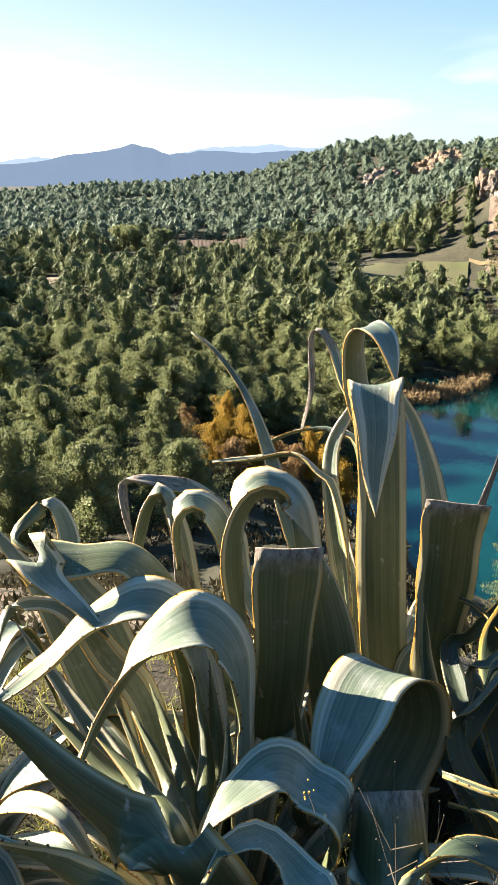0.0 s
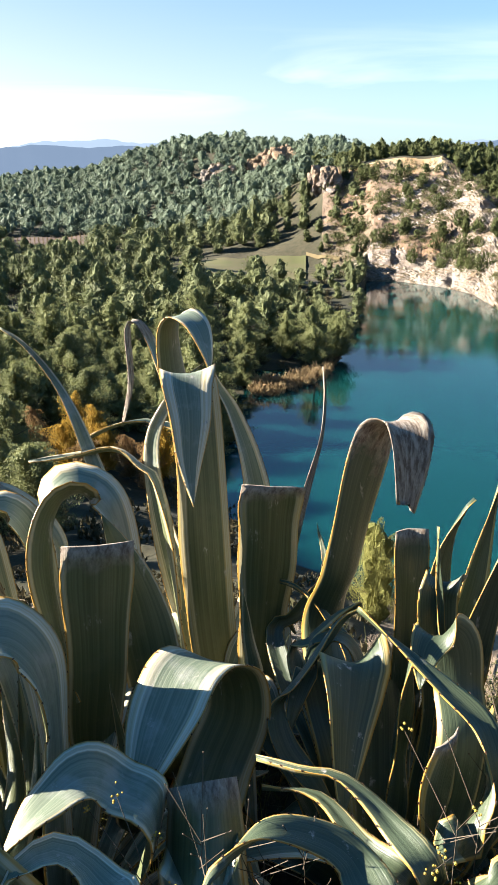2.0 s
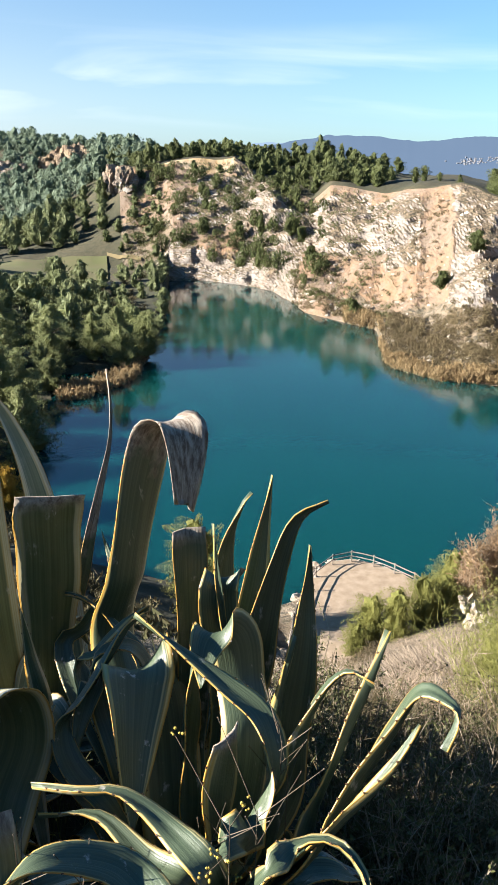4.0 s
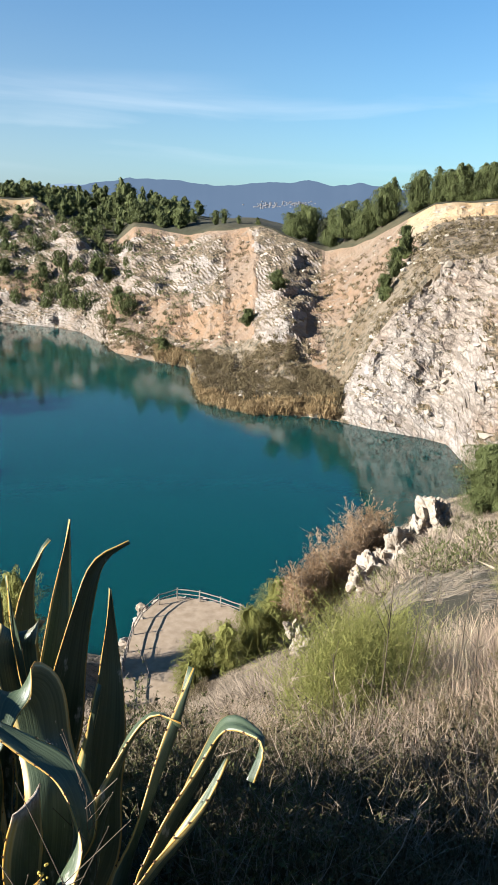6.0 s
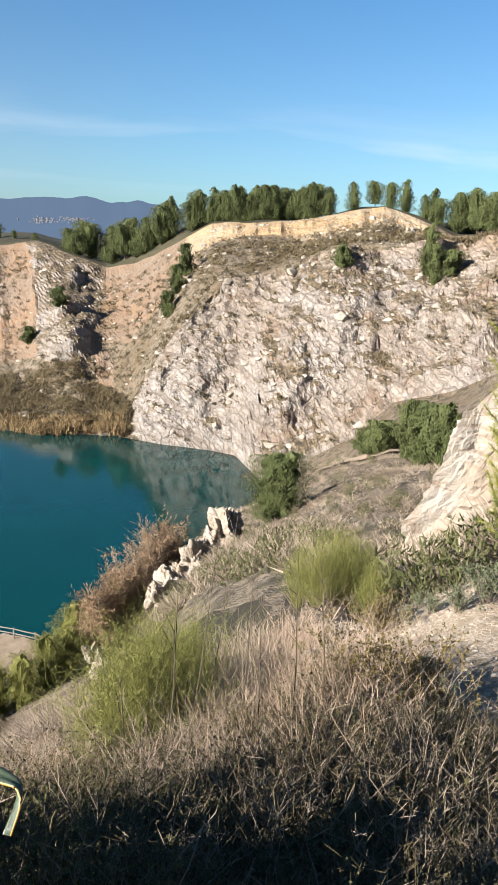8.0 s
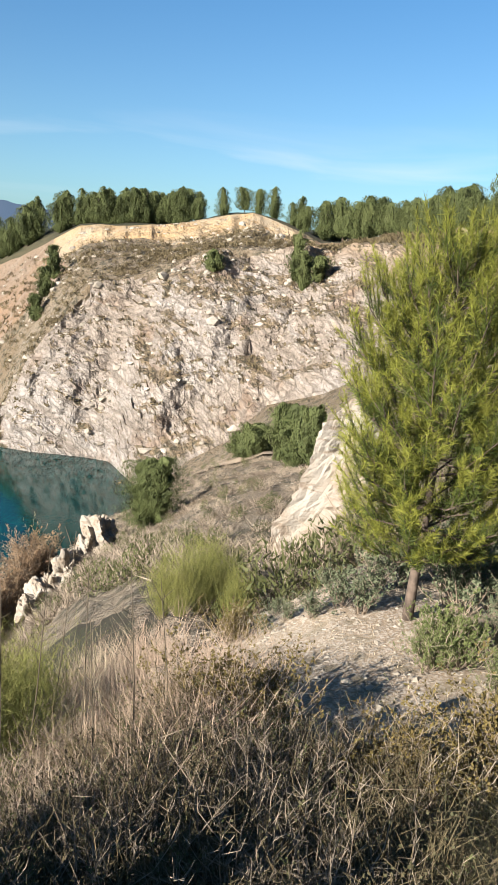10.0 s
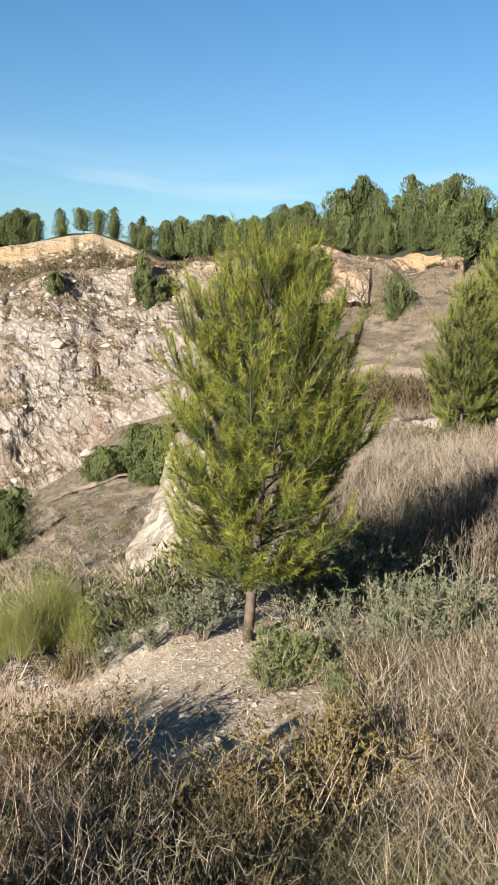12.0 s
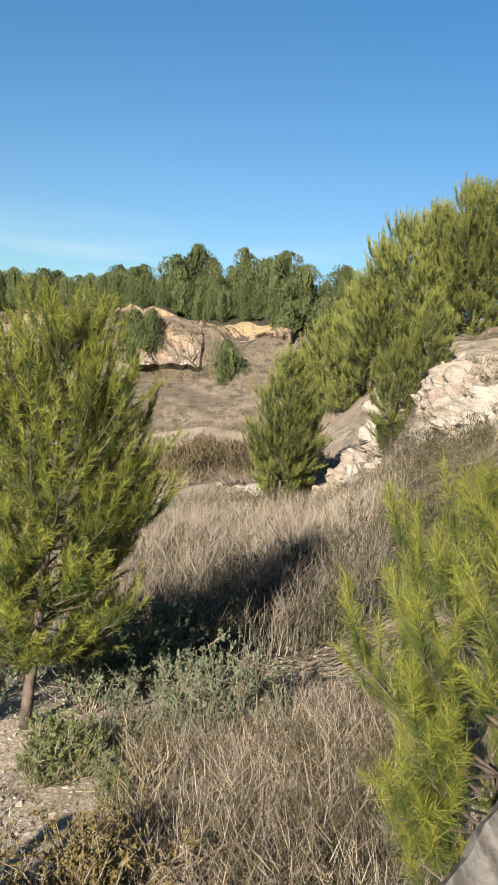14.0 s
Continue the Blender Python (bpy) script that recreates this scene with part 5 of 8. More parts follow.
leaf(AGAVES[0], [(-0.08, 1.17, 0.02), (-0.12, 1.08, 0.46), (-0.16, 1.19, 0.51), (-0.24, 1.30, 0.58)], 0.06, (0.98, 0.17), "p", cup=0.4)
leaf(AGAVES[0], [(-0.08, 1.17, 0.02), (-0.11, 1.10, 0.44), (-0.14, 1.23, 0.51), (-0.21, 1.36, 0.60)], 0.06, (0.98, 0.17), "p", cup=0.4)
leaf(AGAVES[0], [(-0.08, 1.18, 0.02), (-0.09, 1.12, 0.42), (-0.12, 1.25, 0.48), (-0.17, 1.37, 0.56)], 0.05, (0.98, 0.17), "p", cup=0.4)
leaf(AGAVES[0], [(-0.08, 1.17, 0.02), (-0.10, 1.11, 0.43), (-0.09, 1.25, 0.51), (-0.12, 1.39, 0.61)], 0.055, (0.98, 0.17), "p", cup=0.4)
leaf(AGAVES[0], [(-0.07, 1.17, 0.02), (-0.08, 1.08, 0.46), (-0.05, 1.19, 0.51), (-0.05, 1.31, 0.57)], 0.05, (0.98, 0.17), "p", cup=0.4)
leaf(AGAVES[0], [(-0.08, 1.17, 0.02), (-0.12, 0.99, 0.55), (-0.19, 1.09, 0.59), (-0.30, 1.18, 0.64)], 0.07, (0.98, 0.17), "p", cup=0.4)
leaf(AGAVES[0], [(-0.07, 1.19, 0.02), (-0.07, 1.13, 0.40), (-0.07, 1.28, 0.49), (-0.09, 1.44, 0.60)], 0.06, (0.98, 0.17), "p", cup=0.4)
leaf(AGAVES[0], [(-0.10, 1.18, 0.02), (-0.15, 1.10, 0.45), (-0.28, 1.21, 0.52), (-0.43, 1.31, 0.61)], 0.07, (0.98, 0.17), "p", cup=0.4)
leaf(AGAVES[0], [(-0.12, 1.20, 0.02), (-0.18, 1.16, 0.38), (-0.33, 1.33, 0.51), (-0.51, 1.47, 0.69)], 0.06, (0.98, 0.17), "p", cup=0.4)
leaf(AGAVES[0], [(-0.04, 1.17, 0.02), (0.09, 0.82, 0.59), (0.06, 0.87, 0.64), (0.01, 0.89, 0.68), (-0.04, 0.85, 0.70), (-0.08, 0.78, 0.69)], 0.12, (0.5, 0.87), "p", cup=0.15)
leaf(AGAVES[2], [(0.66, 1.29, 0.02), (0.74, 2.68, -0.22), (0.81, 2.72, 0.10), (0.89, 2.75, 0.37), (0.95, 2.78, 0.56), (0.97, 2.81, 0.71), (0.97, 2.84, 0.83)], 0.068, (0.98, 0.17), "d", cup=0.4)
leaf(AGAVES[2], [(0.66, 1.29, 0.02), (0.66, 1.74, 0.35), (0.71, 1.77, 0.56), (0.76, 1.80, 0.76), (0.80, 1.82, 0.88), (0.82, 1.81, 0.94), (0.85, 1.77, 0.96), (0.85, 1.72, 0.94), (0.84, 1.68, 0.87), (0.82, 1.64, 0.77)], 0.128, (0.93, 0.33), "d2", cup=0.16)
leaf(AGAVES[2], [(0.73, 1.23, 0.02), (0.87, 1.24, 0.21), (0.90, 1.24, 0.42), (0.93, 1.25, 0.59), (0.95, 1.27, 0.72), (0.96, 1.28, 0.82)], 0.092, (0.99, -0.15), "p", cup=0.45)
leaf(AGAVES[2], [(0.70, 1.28, 0.02), (0.86, 1.52, 0.14), (0.90, 1.53, 0.36), (0.95, 1.54, 0.55), (0.99, 1.56, 0.72), (1.02, 1.57, 0.86)], 0.105, (1.0, -0.06), "p", cup=0.45)
leaf(AGAVES[2], [(0.71, 1.27, 0.02), (0.88, 1.48, 0.24), (0.95, 1.49, 0.51), (1.00, 1.50, 0.67), (1.05, 1.50, 0.77), (1.12, 1.47, 0.81)], 0.115, (0.99, 0.11), "p", cup=0.4)
leaf(AGAVES[2], [(0.70, 1.27, 0.02), (0.93, 1.56, 0.30), (0.90, 1.61, 0.48), (0.93, 1.64, 0.66), (0.98, 1.64, 0.77), (1.00, 1.64, 0.79)], 0.1, (0.98, 0.17), "p", cup=0.4)
leaf(AGAVES[2], [(0.69, 1.28, 0.02), (0.74, 1.42, 0.24), (0.75, 1.44, 0.46), (0.76, 1.47, 0.64), (0.77, 1.50, 0.80)], 0.085, (0.98, 0.17), "c", cup=0.4)
leaf(AGAVES[2], [(0.71, 1.27, 0.02), (0.82, 1.37, 0.47), (0.81, 1.40, 0.62), (0.81, 1.44, 0.83)], 0.026, (0.98, 0.17), "p", cup=0.6)
leaf(AGAVES[2], [(0.71, 1.27, 0.02), (0.81, 1.37, 0.37), (0.81, 1.40, 0.55), (0.81, 1.42, 0.67), (0.83, 1.43, 0.70), (0.85, 1.44, 0.68)], 0.09, (0.97, -0.23), "c", cup=0.2)
leaf(AGAVES[2], [(0.71, 1.19, 0.02), (0.76, 1.16, 0.45), (0.79, 1.25, 0.56), (0.79, 1.28, 0.64), (0.75, 1.28, 0.67), (0.71, 1.25, 0.66), (0.68, 1.20, 0.61)], 0.11, (1.0, 0.03), "p", cup=0.15, taper=0.8)
leaf(AGAVES[2], [(0.65, 1.26, 0.02), (0.66, 1.31, 0.20), (0.68, 1.38, 0.34), (0.68, 1.41, 0.45), (0.65, 1.42, 0.52), (0.61, 1.38, 0.55), (0.58, 1.31, 0.52), (0.55, 1.24, 0.45), (0.52, 1.16, 0.35)], 0.175, (0.93, 0.36), "p", cup=0.22, taper=0.55)
leaf(AGAVES[2], [(0.63, 1.28, 0.02), (0.58, 1.39, 0.31), (0.57, 1.46, 0.38), (0.55, 1.50, 0.47), (0.50, 1.44, 0.44), (0.45, 1.36, 0.36)], 0.09, (0.96, 0.29), "p", cup=0.2)
leaf(AGAVES[2], [(0.64, 1.15, 0.02), (0.60, 0.94, 0.46), (0.68, 0.97, 0.49), (0.74, 1.01, 0.54), (0.75, 1.08, 0.60), (0.71, 1.15, 0.64), (0.66, 1.22, 0.68), (0.59, 1.32, 0.73)], 0.085, (0.75, 0.66), "p", cup=0.3)
leaf(AGAVES[2], [(0.65, 1.15, 0.02), (0.63, 1.03, 0.24), (0.64, 1.03, 0.37), (0.65, 1.04, 0.51), (0.67, 1.05, 0.62)], 0.105, (0.82, 0.57), "c", cup=0.06)
leaf(AGAVES[2], [(0.67, 1.20, 0.02), (0.74, 1.04, 0.33), (0.79, 1.06, 0.47), (0.87, 1.08, 0.61), (0.92, 1.06, 0.67), (0.94, 1.00, 0.67)], 0.095, (0.82, 0.57), "p", cup=0.2)
leaf(AGAVES[2], [(0.66, 1.20, 0.02), (0.75, 0.97, 0.34), (0.82, 0.99, 0.46), (0.89, 1.01, 0.57), (0.94, 1.02, 0.66), (0.99, 1.04, 0.75)], 0.07, (0.82, 0.57), "p", cup=0.3)
leaf(AGAVES[2], [(0.67, 1.20, 0.02), (0.75, 0.94, 0.38), (0.84, 0.94, 0.48), (0.93, 0.93, 0.62), (0.97, 0.91, 0.71), (0.99, 0.85, 0.72), (0.98, 0.82, 0.71), (0.94, 0.80, 0.68)], 0.095, (0.82, 0.57), "p", cup=0.25)
leaf(AGAVES[2], [(0.67, 1.20, 0.02), (0.76, 0.92, 0.44), (0.82, 0.89, 0.52), (0.89, 0.88, 0.59), (0.95, 0.88, 0.67)], 0.05, (0.82, 0.57), "p", cup=0.4)
leaf(AGAVES[2], [(0.66, 1.29, 0.02), (0.66, 1.44, 0.32), (0.68, 1.53, 0.43), (0.64, 1.55, 0.50), (0.56, 1.53, 0.51), (0.52, 1.48, 0.47)], 0.07, (0.75, 0.66), "p", cup=0.2)
leaf(AGAVES[2], [(0.60, 1.26, 0.02), (0.47, 1.34, 0.30), (0.42, 1.41, 0.37), (0.43, 1.46, 0.42), (0.45, 1.49, 0.44)], 0.06, (0.75, 0.66), "p", cup=0.3)
leaf(AGAVES[2], [(0.59, 1.24, 0.02), (0.51, 1.26, 0.30), (0.45, 1.35, 0.38), (0.45, 1.42, 0.43), (0.51, 1.46, 0.47), (0.62, 1.52, 0.56), (0.68, 1.54, 0.58)], 0.06, (0.75, 0.66), "p", cup=0.3)
leaf(AGAVES[2], [(0.63, 1.16, 0.02), (0.47, 0.81, 0.51), (0.44, 0.88, 0.57), (0.39, 0.91, 0.60), (0.31, 0.91, 0.63), (0.23, 0.87, 0.62), (0.19, 0.82, 0.61)], 0.1, (0.75, 0.66), "p", cup=0.15)
leaf(AGAVES[2], [(0.64, 1.15, 0.02), (0.56, 0.86, 0.51), (0.52, 0.96, 0.56), (0.47, 1.04, 0.58), (0.41, 1.07, 0.58), (0.34, 1.13, 0.57)], 0.07, (0.75, 0.66), "p", cup=0.25)
leaf(AGAVES[2], [(0.64, 1.15, 0.02), (0.54, 0.88, 0.49), (0.48, 0.95, 0.52), (0.43, 1.04, 0.55), (0.34, 1.08, 0.55)], 0.07, (0.75, 0.66), "p", cup=0.25)
leaf(AGAVES[2], [(0.65, 1.15, 0.02), (0.61, 0.82, 0.53), (0.68, 0.83, 0.57), (0.73, 0.80, 0.59), (0.75, 0.75, 0.58), (0.74, 0.69, 0.56)], 0.07, (0.8, 0.6), "p", cup=0.25)
leaf(AGAVES[2], [(0.73, 1.22, 0.02), (0.83, 1.22, 0.27), (0.85, 1.22, 0.43), (0.88, 1.23, 0.56), (0.90, 1.23, 0.65)], 0.06, (0.98, 0.17), "p", cup=0.4)
leaf(AGAVES[2], [(0.66, 1.25, 0.02), (0.67, 1.27, 0.20), (0.68, 1.29, 0.38), (0.70, 1.30, 0.54), (0.72, 1.31, 0.65)], 0.07, (0.82, 0.57), "p", cup=0.4)
leaf(AGAVES[2], [(0.65, 1.29, 0.02), (0.54, 1.80, 0.32), (0.61, 1.84, 0.40), (0.70, 1.89, 0.48), (0.70, 1.98, 0.60)], 0.06, (0.99, -0.15), "p", cup=0.4)
leaf(AGAVES[2], [(0.64, 1.29, 0.02), (0.54, 1.60, 0.40), (0.58, 1.63, 0.45), (0.66, 1.65, 0.50), (0.72, 1.64, 0.53)], 0.07, (0.75, 0.66), "p", cup=0.3)
leaf(AGAVES[2], [(0.67, 1.29, 0.02), (0.71, 1.64, 0.33), (0.66, 1.75, 0.44), (0.60, 1.82, 0.49), (0.56, 1.85, 0.50)], 0.06, (0.75, 0.66), "p", cup=0.3)
fill_leaves(AGAVES[0], 26, 1, (0.35, 0.7), (0.15, 0.42))
fill_leaves(AGAVES[1], 24, 2, (0.3, 0.6), (0.1, 0.35))
fill_leaves(AGAVES[2], 12, 3, (0.3, 0.5), (0.06, 0.18))
AGAVES.append(thing("agave", (-.75, 1.35, ground_at(-.75, 1.35)), "agave with long grey-green arching leaves", "agave", "agaves at the viewpoint"))
fill_leaves(AGAVES[3], 22, 4, (0.5, 0.85), (0.35, 0.7), 0.1)
# tall upright leaves of the last plant, towards the viewpoint, unseen, added for shade
for y, h in ((0.98, 1.02), (1.08, 1.08), (0.86, 0.92)):
    leaf(AGAVES[3], [(-0.74, 1.30, 0.02), (-0.68, y + 0.12, 0.30), (-0.63, y, 0.65), (-0.60, y - 0.02, h)], 0.17, (0.15, 0.98), "p", cup=0.25, taper=0.75)

# ---- middle distance ----
MAT_SAND = make_plain("sandy_track", (0.228, 0.179, 0.129), (0.164, 0.124, 0.084), 1.2, 0.95, 0.4, 0.05)
MAT_DRY_FIELD = make_plain("dry_field_grass", (0.12, 0.092, 0.045), (0.085, 0.07, 0.035), 0.08, 0.95)
MAT_LAWN = make_plain("rough_lawn", (0.057, 0.062, 0.022), (0.074, 0.064, 0.032), 0.12, 0.95, 0.3, 0.1)
MAT_VINE_SOIL = make_plain("vineyard_soil", (0.087, 0.059, 0.043), (0.062, 0.043, 0.032), 0.3, 0.95)
MAT_WOOD = make_plain("weathered_wood", (0.179, 0.154, 0.129), (0.109, 0.089, 0.074), 9, 0.9, 0.5, 0.01)
MAT_BROOM = make_leaf("broom_green", (0.14, 0.148, 0.036), (0.23, 0.215, 0.06), (0.19, 0.185, 0.045))
MAT_OLIVE = make_leaf("olive_broom", (0.105, 0.115, 0.032), (0.185, 0.18, 0.058), (0.15, 0.15, 0.046), 0.7)
MAT_SHRUB = make_leaf("shrub_green", (0.055, 0.062, 0.022), (0.084, 0.087, 0.037), (0.069, 0.074, 0.030))
MAT_RUSSET = make_leaf("russet_foliage", (0.164, 0.089, 0.035), (0.198, 0.134, 0.064), (0.179, 0.109, 0.045))
MAT_TAMARISK = make_leaf("tamarisk_foliage", (0.20, 0.125, 0.066), (0.29, 0.205, 0.130), (0.24, 0.155, 0.082))
MAT_GOLD = make_leaf("golden_foliage", (0.27, 0.165, 0.022), (0.34, 0.225, 0.045), (0.30, 0.18, 0.028))
MAT_REED = make_leaf("dry_reeds", (0.169, 0.119, 0.060), (0.208, 0.154, 0.084), (0.149, 0.099, 0.050))
MAT_DRY = make_leaf("dry_grass", (0.24, 0.19, 0.125), (0.37, 0.31, 0.22), (0.29, 0.23, 0.15), 0.7, 0.08)
MAT_PINK = make_leaf("pinkish_dry_grass", (0.225, 0.158, 0.112), (0.33, 0.262, 0.20), (0.27, 0.198, 0.142), 0.7, 0.08)
MAT_TWIG = make_leaf("grey_twigs", (0.115, 0.089, 0.065), (0.28, 0.228, 0.172), (0.19, 0.15, 0.112), 0.8, 0.05)
MAT_BROWN = make_leaf("brown_scrub", (0.084, 0.064, 0.035), (0.124, 0.099, 0.057), (0.099, 0.082, 0.045), 0.8, 0.15)
MAT_ROSEMARY = make_leaf("rosemary_leaves", (0.070, 0.090, 0.030), (0.125, 0.145, 0.055), (0.095, 0.115, 0.040))
MAT_SAGE = make_leaf("grey_green_leaves", (0.066, 0.082, 0.044), (0.117, 0.134, 0.081), (0.090, 0.104, 0.058))
MAT_OCHRE_LEAF = make_leaf("ochre_green_leaves", (0.080, 0.066, 0.024), (0.150, 0.108, 0.040), (0.105, 0.090, 0.030))
MAT_STRAW_GREEN = make_leaf("straw_green_blades", (0.105, 0.099, 0.043), (0.186, 0.161, 0.087), (0.136, 0.124, 0.062))
MAT_BANK_PINE = make_leaf("bank_pine_needles", (0.095, 0.110, 0.028), (0.185, 0.190, 0.050), (0.135, 0.146, 0.038), 0.6, 0.2)
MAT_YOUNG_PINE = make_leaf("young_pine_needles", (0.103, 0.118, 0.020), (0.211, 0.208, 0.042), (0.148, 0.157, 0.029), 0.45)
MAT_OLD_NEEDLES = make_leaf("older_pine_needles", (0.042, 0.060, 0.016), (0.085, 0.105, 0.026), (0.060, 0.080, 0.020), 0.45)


def drape(name, cells, material, label, category, lift=0.15):
    """A thin sheet laid over the land: cells are rows of (bearing, distance) places of one length."""
    rows, cols = len(cells), len(cells[0])
    v = []
    for row in cells:
        for b, r in row:
            x, y = polar(b, r)
            v.append((x, y, ground_at(x, y) + lift))
    f = [(i * cols + j, i * cols + j + 1, (i + 1) * cols + j + 1, (i + 1) * cols + j) for i in range(rows - 1) for j in range(cols - 1)]
    me = mesh_of(name, v, [q[::-1] for q in f], True)
    me.materials.append(material)
    return tagged(new(name, me), label, category, kind="structure")


def strip(name, line, width, material, label, lift=0.2):
    """A track of one width along bearings and distances."""
    line = np.reshape(line, (-1, 2)).astype(float)
    t = np.linspace(0, len(line) - 1, 40)
    b, r = np.interp(t, np.arange(len(line)), line[:, 0]), np.interp(t, np.arange(len(line)), line[:, 1])
    return drape(name, [[(bb, rr + width * k) for k in (-0.5, -0.2, 0.2, 0.5)] for bb, rr in zip(b, r)], material, label, "track", lift)


drape("lawn", [[(b, r) for r in np.linspace(292 + 0.6 * (12 - b), 352 - 2.2 * max(0, b - 12), 12)] for b in np.linspace(5.6, 15.6, 30)], MAT_LAWN, "open mown grass among the valley pines", "lawn", 0.5)
drape("vineyard_ground", [[(b, r) for r in np.linspace(382, 462, 10)] for b in np.linspace(-5.8, 0.4, 20)], MAT_VINE_SOIL, "reddish ploughed soil of a bare winter vineyard", "field", 0.6)
drape("dry_field", [[(b, r) for r in np.linspace(722, 762, 8)] for b in np.linspace(-11.6, -4.2, 24)], MAT_DRY_FIELD, "pale dry field above the woods", "field", 1.0)
strip("path_by_lawn", [5, 297, 8, 293, 11, 288, 14, 283, 16.5, 279], 4.5, MAT_SAND, "pale path along the lawn")
strip("track_past_woods", [-20, 305, -16.5, 309, -14, 313, -12, 318], 11, MAT_SAND, "pale dirt track at the edge of the woods")
strip("track_to_cliff", [15.6, 345, 16.4, 340, 17.2, 337, 18.0, 333], 2.5, MAT_DRY_FIELD, "pale dirt track to the far cliff", 0.6)
strip("track_on_slope", [60, 105, 63, 100, 66, 96, 70, 92], 3.2, MAT_SAND, "narrow stony track under the white cliff", 0.35)
strip("dirt_track", [72, 27, 76, 25.5, 80, 25, 85, 24.5, 90, 24.2, 95, 22, 98, 20], 2.6, MAT_SAND, "pale dirt track crossing the slope", 0.06)


# ---- the terrace over the lake, with its rail fence ----
def build_terrace():
    top = [(29.2, 50), (29.7, 56), (30.3, 61), (31.2, 65.5), (32.7, 68.6), (34.4, 69.7), (36.4, 68.9), (38.4, 67.4), (40.4, 65.4), (41.6, 62), (40.6, 58), (37.5, 55), (34.8, 52), (33.5, 49)]
    bm = bmesh.new()
    rng = random.Random(3)
    upper = [bm.verts.new((*polar(b, r), -35 + rng.uniform(-.12, .12))) for b, r in top]
    lower = [bm.verts.new((*polar(b + rng.uniform(-.4, .4), r + rng.uniform(0.3, 2.2)), -44)) for b, r in top]
    lid = bm.faces.new(upper[::-1])
    sides = [bm.faces.new((upper[k], upper[(k + 1) % len(top)], lower[(k + 1) % len(top)], lower[k])) for k in range(len(top))]
    for f in sides:
        f.material_index = 1
    bmesh.ops.subdivide_edges(bm, edges=list(set(e for f in sides for e in f.edges)), cuts=5, use_grid_fill=True)
    for v in bm.verts:
        if v.co.z < -35.3:
            n = noise.noise_vector(v.co * 0.5)
            v.co += Vector((n.x, n.y, n.z * 0.5)) * 0.9
    bmesh.ops.triangulate(bm, faces=[f for f in bm.faces if len(f.verts) > 4])
    me = bpy.data.meshes.new("terrace")
    bm.to_mesh(me)
    me.materials.append(MAT_SAND)
    me.materials.append(MAT_ROCK)
    tagged(new("terrace", me), "sandy lookout terrace above the lake, with rocky sides", "terrace", kind="structure")
    posts = [(29.4, 51.5), (29.6, 54), (29.9, 57), (30.3, 59.8), (30.75, 62.6), (31.5, 65.3), (32.8, 67.9), (34.3, 69), (36.1, 68.4), (37.8, 67.2), (39.4, 65.9), (41.0, 63.9)]
    fence = thing("rail_fence", (*polar(34, 66), -35), "weathered wooden post-and-rail fence round the terrace", "fence")
    inv = fence.matrix_basis.inverted()
    places = [Vector((*polar(b, r), -35)) for b, r in posts]
    for p in places:
        v, f = tube([p + Vector((0, 0, -0.1)), p + Vector((0, 0, 0.6)), p + Vector((0, 0, 1.15))], [0.075, 0.07, 0.065], 7)
        part("post", mesh_of("post", [inv @ q for q in v], f), MAT_WOOD, fence)
    for a, b in zip(places, places[1:]):
        for h in (0.55, 1.0):
            up = Vector((0, 0, h))
            mid = (a + b) / 2 + up + Vector((0, 0, rng.uniform(-.04, .03)))
            v, f = tube([a + up, mid, b + up], [0.05, 0.055, 0.05], 6)
            part("rail", mesh_of("rail", [inv @ q for q in v], f), MAT_WOOD, fence)


build_terrace()


# ---- rocks ----
def rock_mesh(name, seed, size, rough=0.22, level=4, cuts=7, material=None):
    """A faceted boulder: a ball cut by planes and roughened."""
    rng = np.random.default_rng(seed)
    bm = bmesh.new()
    bmesh.ops.create_icosphere(bm, subdivisions=level, radius=1.0)
    p = np.array([v.co for v in bm.verts])
    for _ in range(cuts):
        n = rng.normal(size=3)
        n /= np.linalg.norm(n)
        d = p @ n - rng.uniform(0.45, 0.8)
        p -= np.clip(d, 0, None)[:, None] * n * 0.92
    p *= size
    s = max(size)
    p += p / (np.linalg.norm(p, axis=1)[:, None] + 1e-9) * (rough * s * fbm(p / s * 2.4, 4, seed) * 0.45)[:, None]
    for v, q in zip(bm.verts, p):
        v.co = q
    me = bpy.data.meshes.new(name)
    bm.to_mesh(me)
    bm.free()
    me.materials.append(material or MAT_PALE_ROCK)
    return me


def make_pale_rock():
    s = Shader("pale_rock", 0.9)
    p = s.pos()
    big, mid, fine = s.noise(p, 0.8, 5), s.noise(s.stretch(p, 1.2, 1.2, 5, (25, 10, 0)), 1.0, 6, 0.65, 0.5), s.noise(p, 14, 5)
    c = s.mix(s.ramp(big, (0.42, 0.0), (0.6, 1.0)), (0.229, 0.205, 0.171), (0.198, 0.161, 0.121))
    c = s.mix(s.ramp(mid, (0.38, 0.8), (0.47, 0.0)), c, (0.149, 0.112, 0.081))
    c = s.mix(s.ramp(fine, (0.62, 0.0), (0.75, 0.6)), c, (0.186, 0.161, 0.130))
    s.bump(s.math("ADD", s.math("MULTIPLY", mid, 2.0), fine), 0.8, 0.06)
    return s.colour(c)


MAT_PALE_ROCK = make_pale_rock()


def rock(name, where, size, seed, label, turn=0.0, sink=0.25, level=4, **more):
    ob = new(name, rock_mesh(name, seed, size, level=level, **more))
    x, y = where[:2]
    z = where[2] if len(where) > 2 else ground_at(x, y) + size[2] * (1 - 2 * sink)
    ob.matrix_basis = Matrix.LocRotScale((x, y, z), Euler((0, 0, turn)), None)
    return tagged(ob, label, "rock")


